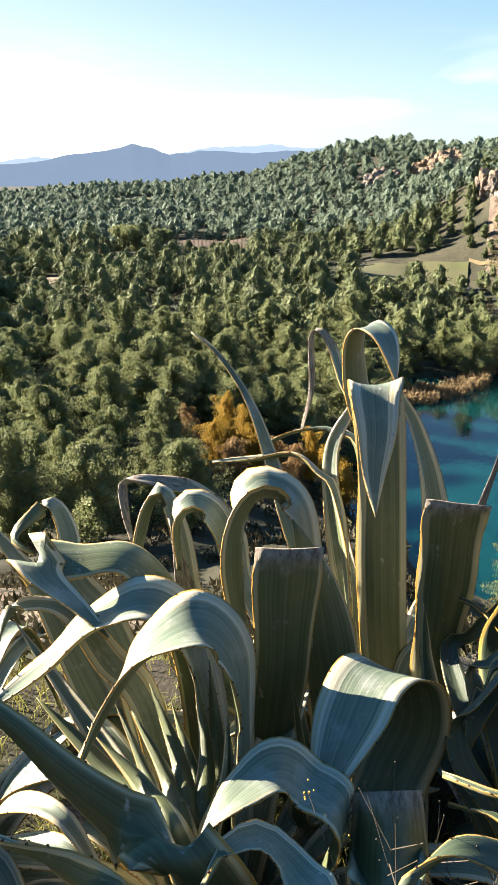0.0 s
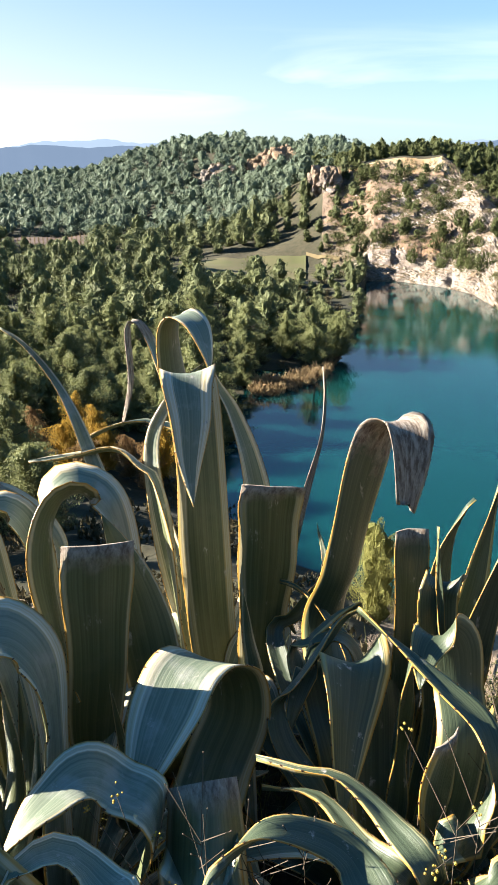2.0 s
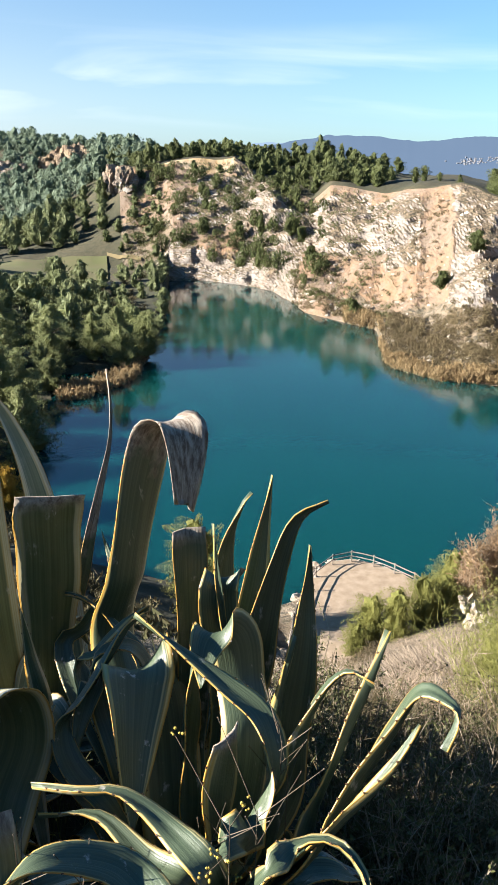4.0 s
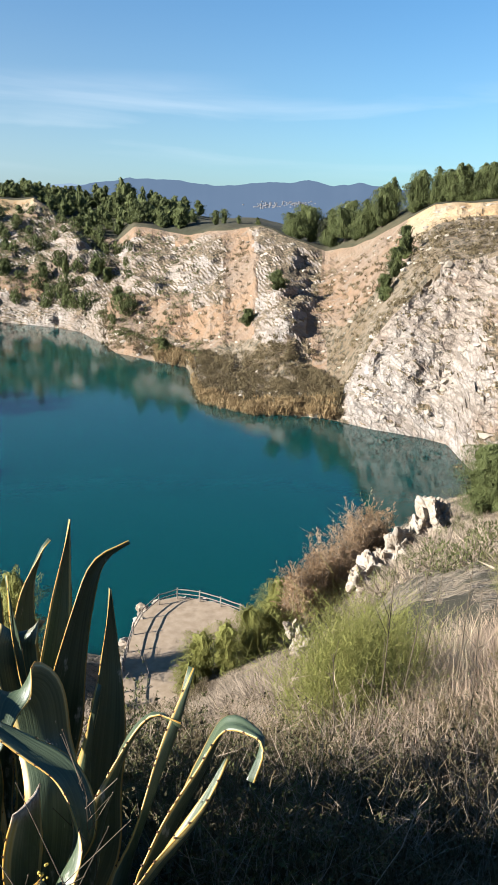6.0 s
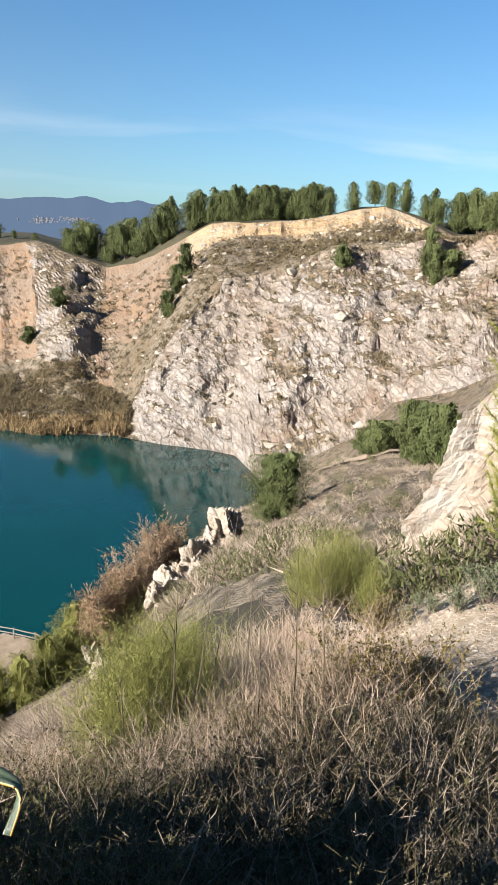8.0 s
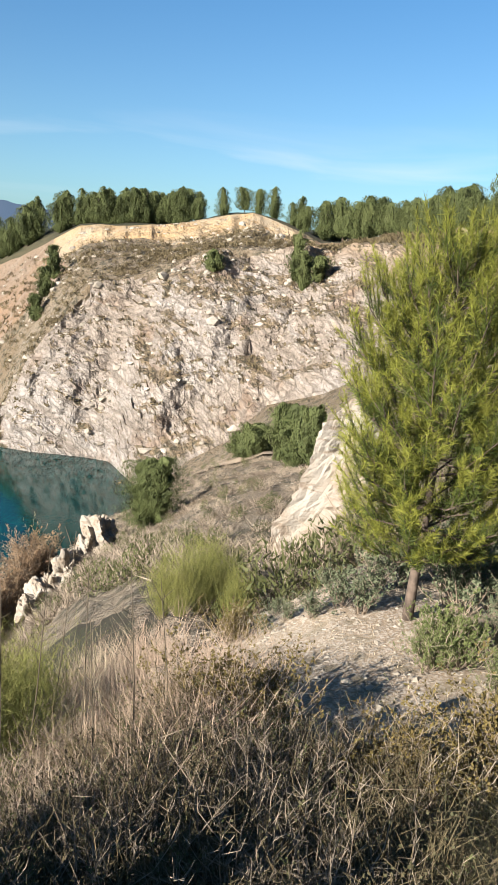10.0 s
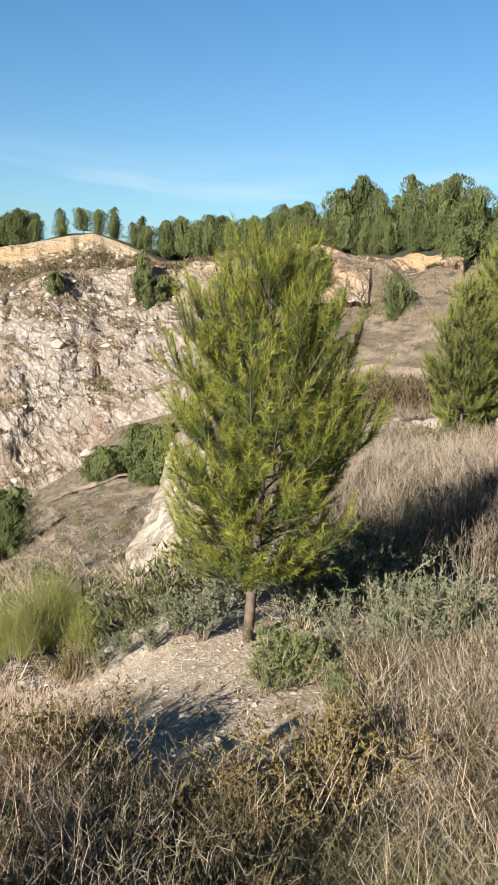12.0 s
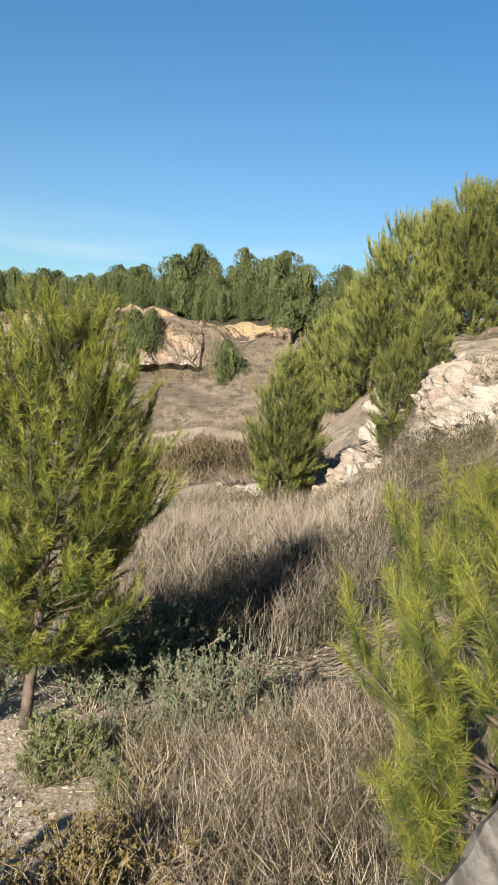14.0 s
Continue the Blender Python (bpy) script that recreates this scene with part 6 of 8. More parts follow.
# the white fin of rock behind the young pine
def build_fin():
    base = [Vector((*polar(b, r), 0)) for b, r in ((66.0, 20.3), (75.5, 19.6), (77.5, 22.5), (68.5, 23.0))]
    foot = [Vector((p.x, p.y, ground_at(p.x, p.y) - 0.8)) for p in base]
    apex = [(71.2, 21.2, -2.75), (73.4, 21.6, -2.3), (75.2, 22, -2.9), (72, 22, -3.1)]
    tops = [Vector((*polar(b, r), z)) for b, r, z in apex]
    n = 36
    verts, faces = [], []
    ring = len(base)
    for k in range(n + 1):
        f = k / n
        for j in range(ring):
            for i in range(12):
                t = i / 12
                lo, hi = foot[j].lerp(foot[(j + 1) % ring], t), tops[j].lerp(tops[(j + 1) % ring], t)
                verts.append(lo.lerp(hi, f))
    m = ring * 12
    p = np.array(verts)
    c = p.mean(0)
    out = p - c
    out[:, 2] *= 0.2
    out /= np.linalg.norm(out, axis=1)[:, None]
    p += out * (0.30 * fbm(p * [0.9, 0.9, 0.6], 4, 6) + 0.22 * np.abs(fbm(p * [1.6, 1.6, 0.9], 3, 8)) + 0.14 * fbm(p * 4, 3, 9))[:, None]
    for k in range(n):
        for i in range(m):
            faces.append((k * m + i, k * m + (i + 1) % m, (k + 1) * m + (i + 1) % m, (k + 1) * m + i))
    faces.append(tuple(range(n * m, n * m + m)))
    me = mesh_of("rock_fin", p, faces)
    me.materials.append(MAT_PALE_ROCK)
    tagged(new("rock_fin", me), "sharp white limestone fin standing on the slope", "rock")


build_fin()
# broken nose of rock over the near bay
for k, (x, y, z, sx, sz) in enumerate(((46.2, 39.3, -27.5, 1.80, 2.40), (44.9, 39.0, -28.1, 1.03, 1.68), (47.4, 39.3, -26.7, 1.03, 2.02), (48.6, 38.8, -25.7, 1.44, 2.15), (49.6, 38.5, -25.1, 0.87, 1.41), (50.6, 38.2, -24.5, 1.21, 1.68), (51.8, 38.0, -23.7, 1.79, 2.10), (53.0, 37.7, -23.3, 1.15, 1.32), (35.9, 36.7, -28.7, 1.24, 1.84), (34.8, 34.8, -28.5, 0.86, 1.20), (36.9, 38.6, -29.0, 0.75, 0.96))):
    rock("rock_outcrop", (x, y, z), (sx, sx * 0.9, sz), 40 + k, "pale craggy rock outcrop above the bay", k * 1.3, 0.5, rough=0.75, cuts=16, level=5, material=MAT_PALE_ROCK)
for k, (b, r, sx) in enumerate(((43.4, 60, 1.1), (45.6, 60, 1.0), (42.2, 59, 1.2))):
    rock("boulder", polar(b, r), (sx, sx * 0.8, sx * 0.8), 60 + k, "pale boulder on the slope by the terrace", k * 2.1, 0.3, level=3)


LIP_RNG = random.Random(17)
for k, (b, r) in enumerate(((29.0, 50), (29.3, 53), (29.6, 56), (30.0, 59.5), (30.4, 62.5), (31.1, 65.5), (32.0, 67.6), (33.2, 69.2), (34.6, 69.9), (36.0, 69.4), (37.4, 68.4), (38.8, 67.3), (40.2, 65.8))):
    b, r, sx = b + LIP_RNG.uniform(-0.4, 0.4), r + LIP_RNG.uniform(-0.6, 0.4), LIP_RNG.uniform(0.4, 1.3)
    rock("boulder", (*polar(b, r), -35.55), (sx, sx * 0.8, sx * 0.55), 160 + k, "pale broken rock at the lip of the terrace", k * 1.7, 0.3, level=3, rough=0.6, cuts=10)


# ---- trees and bushes that stand alone ----
def bush(name, label, category, where, h, w, material, seed, tris=900, size=0.16, lobes=14, low=0.03, cone=0.3, group="", trunk=True, heart=0.8, slim=0.55):
    rng = np.random.default_rng(seed)
    x, y = where[:2]
    ob = thing(name, (x, y, (where[2] if len(where) > 2 else ground_at(x, y)) - 0.05), label, category, group)
    if trunk:
        me = trunk_mesh(rng, h * 0.8, max(0.03, h * 0.018))
        part("trunk", me, None, ob)
    part("crown" if trunk else "foliage", tri_mesh("crown", crown_tris(rng, h, w, low, tris, size, lobes, cone, 0.3, slim, heart), material), None, ob)
    return ob


def twig_tris(rng, n, width):
    """Thin stems that spread from one root, 1 m high, as slim triangles with short side twigs."""
    d = rng.normal(size=(n, 3)) * [0.5, 0.5, 0.22] + [0, 0, 0.62]
    d /= np.linalg.norm(d, axis=1)[:, None]
    start = rng.normal(size=(n, 3)) * [0.13, 0.13, 0] + d * rng.uniform(0, 0.5, (n, 1))
    tip = start + d * rng.uniform(0.3, 0.75, (n, 1)) + rng.normal(size=(n, 3)) * 0.06
    side = np.cross(d, rng.normal(size=(n, 3)))
    side *= width / np.linalg.norm(side, axis=1)[:, None] * rng.uniform(0.5, 1.2, (n, 1))
    return np.stack([start - side, start + side, tip], 1).reshape(-1, 3)


bush("pine_tree", "dark round pine standing alone above the bay", "tree", polar(57.9, 62), 6.4, 3.1, MAT_DARK_PINE, 1, 22000, 0.08, 90, 0.0, 0.1, slim=0.3, heart=0.75)
bush("bushy_pine", "yellow-green bushy pine beside the terrace", "tree", polar(42.2, 64), 6.0, 2.1, MAT_OLIVE, 2, 15000, 0.07, 60, 0.02, 0.4, slim=0.3, heart=0.6)
bush("bushy_pine", "yellow-green young pine on the slope above the lake", "tree", polar(22.0, 56.5), 9.6, 3.1, MAT_OLIVE, 3, 24000, 0.07, 70, 0.02, 0.2, slim=0.3, heart=0.6)
for k, (b, r, h, w) in enumerate(((36.4, 55.5, 4.2, 2.0), (38.3, 55, 4.4, 2.1), (40.2, 57, 4.6, 2.2), (41.8, 58.5, 4.2, 2.0), (35.2, 53.5, 2.6, 1.4))):
    bush("shrub", "olive-green shrub at the terrace edge", "shrub", polar(b, r), h, w, MAT_OLIVE, 10 + k, 14000, 0.055, 60, 0.0, 0.2, "terrace shrubs", slim=0.3, heart=0.6)
# golden trees among the pines
for k, (b, r, h, w, m) in enumerate(((-1.7, 106, 8.4, 2.4, 0), (-2.5, 101, 5.6, 2.7, 0), (-0.2, 104, 7.0, 1.9, 0), (-4.6, 105, 6.4, 2.2, 1), (-1.2, 97, 4.6, 2.4, 1), (0.6, 102, 5.4, 2.0, 0), (4.8, 101, 6.6, 2.0, 0), (6.4, 98, 5.6, 2.2, 0), (7.6, 96, 4.8, 1.8, 0), (3.6, 97, 5.2, 1.9, 1), (2.2, 100, 5.0, 2.0, 1))):
    bush("golden_tree", ("slender tree in golden autumn leaf among pines", "russet half-bare autumn tree among pines")[m], "tree", polar(b, r), h * 1.35, w * 1.2, (MAT_GOLD, MAT_RUSSET)[m], 40 + k, 7000, 0.10, 40, 0.06, 0.6, "golden trees", slim=0.4, heart=0.5)
# a dark umbrella pine and a rounder one beside it, above the woods
for b, r, h, w, seed in ((-8.4, 392, 13.5, 8.5, 301), (-5.9, 396, 11.5, 5.0, 302)):
    bush("umbrella_pine", "dark broad umbrella pine rising above the woods", "tree", polar(b, r), h, w, MAT_PINE, seed, 3600, 0.5, 16, 0.5, -0.2)
# pale rock outcrops on the wooded hill
for k, (b, r, sx, sz) in enumerate(((7.7, 578, 7, 5), (8.6, 575, 9, 6), (9.5, 574, 10, 7), (10.2, 572, 6, 5), (11.7, 572, 7, 6), (12.4, 566, 9, 9), (13.2, 562, 10, 11), (14.0, 556, 9, 9), (14.5, 552, 6, 6), (16.2, 396, 6, 9), (16.8, 392, 7, 8), (17.3, 388, 6, 6))):
    rock("hill_outcrop", polar(b, r), (sx, sx * 0.8, sz), 200 + k, "pale pinkish rock outcrop on the wooded hill", k * 1.9, 0.3, rough=0.6, cuts=12, material=MAT_ROCK)
# bushes clinging to the quarry faces
for k, (b, r, h, w) in enumerate(((33.3, 232, 4.6, 2.6), (39.4, 222, 5.2, 2.4), (41.5, 222, 5.6, 2.8), (49.8, 190, 7.0, 2.6), (50.4, 196, 8.0, 2.6), (49.2, 184, 6.0, 2.4), (61.5, 163, 4.4, 2.2), (67.4, 162, 10, 2.4), (67.9, 158, 8, 2.2), (69.0, 158, 5, 2.6),
                                      (65.0, 98, 4.6, 2.6), (65.8, 100, 4.2, 2.4), (67.4, 84, 7.2, 2.6), (68.4, 78, 7.0, 2.8), (69.8, 76, 6.6, 2.4), (64.5, 104, 3.6, 2.4), (55.3, 139, 3.4, 2.6), (22.5, 330, 6, 2.6), (25.0, 322, 6, 2.6), (28.6, 305, 7, 2.6), (29.4, 300, 6, 2.4), (26.5, 318, 7, 2.2), (30.1, 280, 5, 2.2))):
    bush("pine_bush", "green pine bush clinging to the quarry slope", "shrub", polar(b, r), h, w, MAT_DARK_PINE if k != 16 else MAT_RUSSET, 70 + k, 3400, 0.12 if r < 110 else 0.18, 26, 0.0, 0.3, "quarry bushes")
# pines along the rim
RIM_RNG = np.random.default_rng(77)
rim_spots = []
for b in np.arange(42.3, 51.6, 0.42):
    if RIM_RNG.uniform() < 0.35:
        continue
    rim_spots.append((b, RIM_RNG.uniform(3, 9), RIM_RNG.uniform(5, 13), 0.3))
    rim_spots.append((b + RIM_RNG.uniform(0, .3), RIM_RNG.uniform(12, 20), RIM_RNG.uniform(7, 13), 0.3))
for b in np.arange(52.0, 60.3, 0.42):
    rim_spots.append((b, RIM_RNG.uniform(5, 9), RIM_RNG.uniform(6.0, 11.0), 0.26))
    rim_spots.append((b + .2, RIM_RNG.uniform(12, 18), RIM_RNG.uniform(8.5, 11), 0.26))
for b, h in ((62.0, 8.0), (63.4, 7.0), (64.4, 7.2), (65.5, 8.6), (66.9, 6.5), (67.4, 9.0), (67.8, 7), (69.2, 10.5), (70.4, 11.5), (71.3, 10), (72.2, 11), (73.0, 10.5), (73.8, 9.5), (74.6, 10), (75.5, 9.5), (76.4, 9), (77.4, 9.5), (78.4, 9)):
    rim_spots.append((b, RIM_RNG.uniform(4, 8), h, 0.24))
for b in np.arange(69, 79, 0.7):
    rim_spots.append((b, RIM_RNG.uniform(12, 30), RIM_RNG.uniform(8, 11), 0.27))
for b, h in ((34.2, 5), (35.4, 4), (37.0, 6), (37.6, 6), (38.6, 3.5), (40.0, 4)):
    rim_spots.append((b, 20, h, 0.35))
RIM_KINDS = [(crown_tris(RIM_RNG, 8, 8 * w, low, 3600, 0.17, 20, c, 0.45, 0.4, 0.55), trunk_mesh(RIM_RNG, 8, 0.14)) for w, c, low in ((0.36, 1.6, 0.02), (0.42, 1.0, 0.05), (0.48, 0.6, 0.12), (0.36, 2.0, 0.0), (0.42, 0.5, 0.04))]
RIM_FIRST = {}


def rim_pine(x, y, h, k, label, group):
    m = Matrix.LocRotScale((x, y, ground_at(x, y) - 0.2), Euler((0, 0, k * 1.7 + x)), (h / 8,) * 3)
    k = k % len(RIM_KINDS)
    if (k, group) not in RIM_FIRST:
        tree = thing("pine_tree", (0, 0, 0), label, "tree", group)
        if (k, group) not in RIM_MESH:
            RIM_MESH[k, group] = tri_mesh("crown", RIM_KINDS[k][0], MAT_DARK_PINE)
        part("trunk", RIM_KINDS[k][1], None, tree)
        part("crown", RIM_MESH[k, group], None, tree)
        RIM_FIRST[k, group] = tree
    else:
        tree = copy_thing(RIM_FIRST[k, group], m)
    tree.matrix_basis = m


RIM_MESH = {}
for k, (b, back, h, w) in enumerate(rim_spots):
    r = float(np.interp(b, LINES[7][:, 0], LINES[7][:, 1])) + back
    rim_pine(*polar(b, r), h, k + int(RIM_RNG.integers(5)), "green pine on the rim of the quarry", "rim pines")
# pines on the hill to the right
right = []
for b in np.arange(77, 96, 1.15):
    for back, h0 in ((6, 5.5), (18, 7), (32, 7.5)):
        right.append((b + RIM_RNG.uniform(-.3, .3), float(np.interp(b, LINES[7][:, 0], LINES[7][:, 1])) + back, h0 * RIM_RNG.uniform(0.55, 1.25)))
right += [(81.4, 128, 10.5), (82.4, 130, 11.5), (86.0, 128, 12), (87.4, 130, 10.5), (84.2, 126, 9), (88.8, 120, 11), (90.0, 108, 9.5), (89.2, 104, 8)]
right += [(78.9, 91, 6.5), (79.7, 90, 5.2), (85.6, 84, 5.4)]
for k, (b, r, h) in enumerate(right):
    rim_pine(*polar(b, r), h, k, "green pine on the slope beyond the track", "slope pines")
# pale rock ledges on the right-hand bank
LEDGE_RNG = np.random.default_rng(55)
for k in range(46):
    b = 93.2 + 13.5 * k / 45
    r = 25.5 - 0.55 * (b - 93) + LEDGE_RNG.uniform(-3.2, 1.2)
    sx = LEDGE_RNG.uniform(0.35, 0.9)
    rock("rock_ledge", polar(b, r), (sx * 1.2, sx * 0.9, sx * 0.8), 90 + k, "pale limestone ledge in the bank above the track", LEDGE_RNG.uniform(0, 3), 0.62, rough=0.6, cuts=14)
for k, (b, r, sx) in enumerate(((89.6, 24.8, .55), (90.8, 24.2, .7), (92.0, 23.6, .6), (93.0, 23.2, .45), (88.2, 25.6, .25), (86.8, 25.8, .2), (91.3, 22.9, .3))):
    rock("slab", polar(b, r), (sx, sx * 0.8, sx * 0.45), 120 + k, "flat pale stone beside the dirt track", k * 1.1, 0.3, level=3)


# ---- low growth that nobody could count ----
def clumps(name, label, places, material, tris, size, h, w, seed, category="scrub", twiggy=False):
    rng = np.random.default_rng(seed)
    kinds = [crown_tris(rng, 1.0, 0.62, 0.0, tris, size, 7, 0.2, 0.5, 0.32, 0) if not twiggy else twig_tris(rng, tris, size) for _ in range(6)]
    blocks = []
    for x, y in places:
        pts = kinds[int(rng.integers(6))]
        s, a = rng.uniform(0.6, 1.3), rng.uniform(0, 6.28)
        c, d = math.cos(a) * s * w, math.sin(a) * s * w
        blocks.append(np.stack([pts[:, 0] * c - pts[:, 1] * d + x, pts[:, 0] * d + pts[:, 1] * c + y, pts[:, 2] * s * h + ground_at(x, y) - 0.05], 1))
    tagged(new(name, tri_mesh(name, np.concatenate(blocks), material)), label, category, kind="stuff")


SCRUB_RNG = np.random.default_rng(31)


def zone_spots(az0, az1, v0, v1, n, want=None):
    out = []
    while len(out) < n:
        b, v = SCRUB_RNG.uniform(az0, az1), SCRUB_RNG.uniform(v0, v1)
        if want is not None and cliff_zone(np.array([b]), np.array([v]))[0] not in want:
            continue
        r, _ = land(b, v)
        out.append(polar(b, float(r)))
    return out


clumps("slope_scrub", "grey-brown thorny scrub on the stony slopes", zone_spots(44, 80, 2.25, 4.0, 3200), MAT_TWIG, 50, 0.022, 0.6, 0.9, 1, twiggy=True)
clumps("green_scrub", "low olive scrub dotted over the slopes", zone_spots(44, 82, 2.2, 4.0, 330), MAT_SHRUB, 320, 0.055, 0.8, 0.8, 2)
clumps("terrace_scrub", "pale dry scrub below the viewpoint", zone_spots(22, 50, 2.15, 3.2, 3000), MAT_TWIG, 90, 0.009, 0.5, 0.9, 3, twiggy=True)
clumps("cliff_scrub", "brown scrub on the ledges of the quarry", zone_spots(17, 78, 5.05, 6.95, 2800, (3,)), MAT_BROWN, 20, 0.24, 0.9, 1.5, 4)
clumps("talus_scrub", "dry bushes scattered on the ochre talus", zone_spots(28, 54, 5.1, 6.9, 900, (1,)), MAT_BROWN, 16, 0.3, 0.8, 1.3, 5)
clumps("cliff_tufts", "small tufts in the cracks of the white cliff", zone_spots(45, 74, 5.2, 6.0, 260, (0,)), MAT_BROWN, 12, 0.35, 0.8, 1.1, 6)
reeds = []
for b in np.arange(32.6, 46.2, 0.05):
    r0 = float(np.interp(b, LINES[5][:, 0], LINES[5][:, 1]))
    reeds += [polar(b + SCRUB_RNG.uniform(-.03, .03), r0 + SCRUB_RNG.uniform(-0.5, 9)) for _ in range(2)]
for b in np.arange(11.5, 17.9, 0.06):
    r0 = float(np.interp(b, LINES[5][:, 0], LINES[5][:, 1]))
    reeds += [polar(b, r0 + SCRUB_RNG.uniform(-1, 10)) for _ in range(2)]
clumps("shore_reeds", "tan reeds along the edge of the lake", reeds, MAT_REED, 46, 0.20, 1.9, 1.5, 7, "reeds")
clumps("spit_scrub", "brown bushes on the flat spit by the water", zone_spots(35.8, 46.5, 5.15, 6.0, 520), MAT_BROWN, 160, 0.10, 1.5, 2.0, 8)
vines = [polar(b, r) for r in np.arange(386, 460, 3.4) for b in np.arange(-5.6, 0.3, 0.28)]
clumps("vineyard_rows", "bare reddish vines in straight rows", vines, MAT_BROWN, 10, 0.5, 1.2, 0.7, 9, "vines")
clumps("bank_scrub", "dry grass and brush on the bank beside the track", zone_spots(78, 94, 3.05, 5.6, 1500), MAT_TWIG, 70, 0.010, 0.7, 0.9, 10, twiggy=True)
clumps("shade_brush", "dark brush along the far side of the track", [polar(SCRUB_RNG.uniform(78, 92), SCRUB_RNG.uniform(28, 36)) for _ in range(160)], MAT_BROWN, 300, 0.06, 1.1, 1.2, 11)
patch = [polar(SCRUB_RNG.uniform(-13.8, -10.2), SCRUB_RNG.uniform(385, 412)) for _ in range(420)]
clumps("autumn_hedge", "golden-russet autumn vines at the edge of the woods", patch, MAT_RUSSET, 34, 0.34, 2.6, 2.4, 12, "vines")
edge = [polar(SCRUB_RNG.uniform(27, 36.5), SCRUB_RNG.uniform(40, 52)) for _ in range(420)]
clumps("terrace_brush", "dark brown brush on the earth slope beside the terrace", edge, MAT_BROWN, 180, 0.06, 1.0, 1.1, 13)
clumps("ledge_pines", "small dark pines scattered over the old quarry slopes", zone_spots(17, 31, 6.05, 6.9, 60) + zone_spots(17.5, 30, 5.8, 6.1, 12), MAT_DARK_PINE, 420, 0.10, 5.2, 4.6, 14, "woods")
clumps("ledge_scrub", "olive scrub on the quarry slopes", zone_spots(17, 26, 6.0, 6.95, 900) + zone_spots(26, 36, 5.6, 6.95, 500), MAT_SHRUB, 26, 0.22, 1.2, 1.7, 15)

# ---- close by: young pines, shrubs, grasses, stones, the rail ----
EYE = Vector((0.6, -0.1, 1.57))


def near(az, r):
    """A place at a bearing and distance from the middle of the walk."""
    return EYE.x + r * math.sin(radians(az)), EYE.y + r * math.cos(radians(az))


def needle_tris(rng, centres, axes, count, length, width, spread=0.42):
    """Bunches of needles: slim triangles round each axis."""
    n = len(centres) * count
    c, a = np.repeat(centres, count, 0), np.repeat(axes, count, 0)
    d = a + rng.normal(size=(n, 3)) * spread
    d /= np.linalg.norm(d, axis=1)[:, None]
    c = c + a * rng.uniform(-0.5, 0.5, (n, 1)) * length * 0.9
    tip = c + d * length * rng.uniform(0.65, 1.15, (n, 1))
    side = np.cross(d, rng.normal(size=(n, 3)))
    side *= width / np.linalg.norm(side, axis=1)[:, None]
    return np.stack([c - side, c + side, tip], 1).reshape(-1, 3)


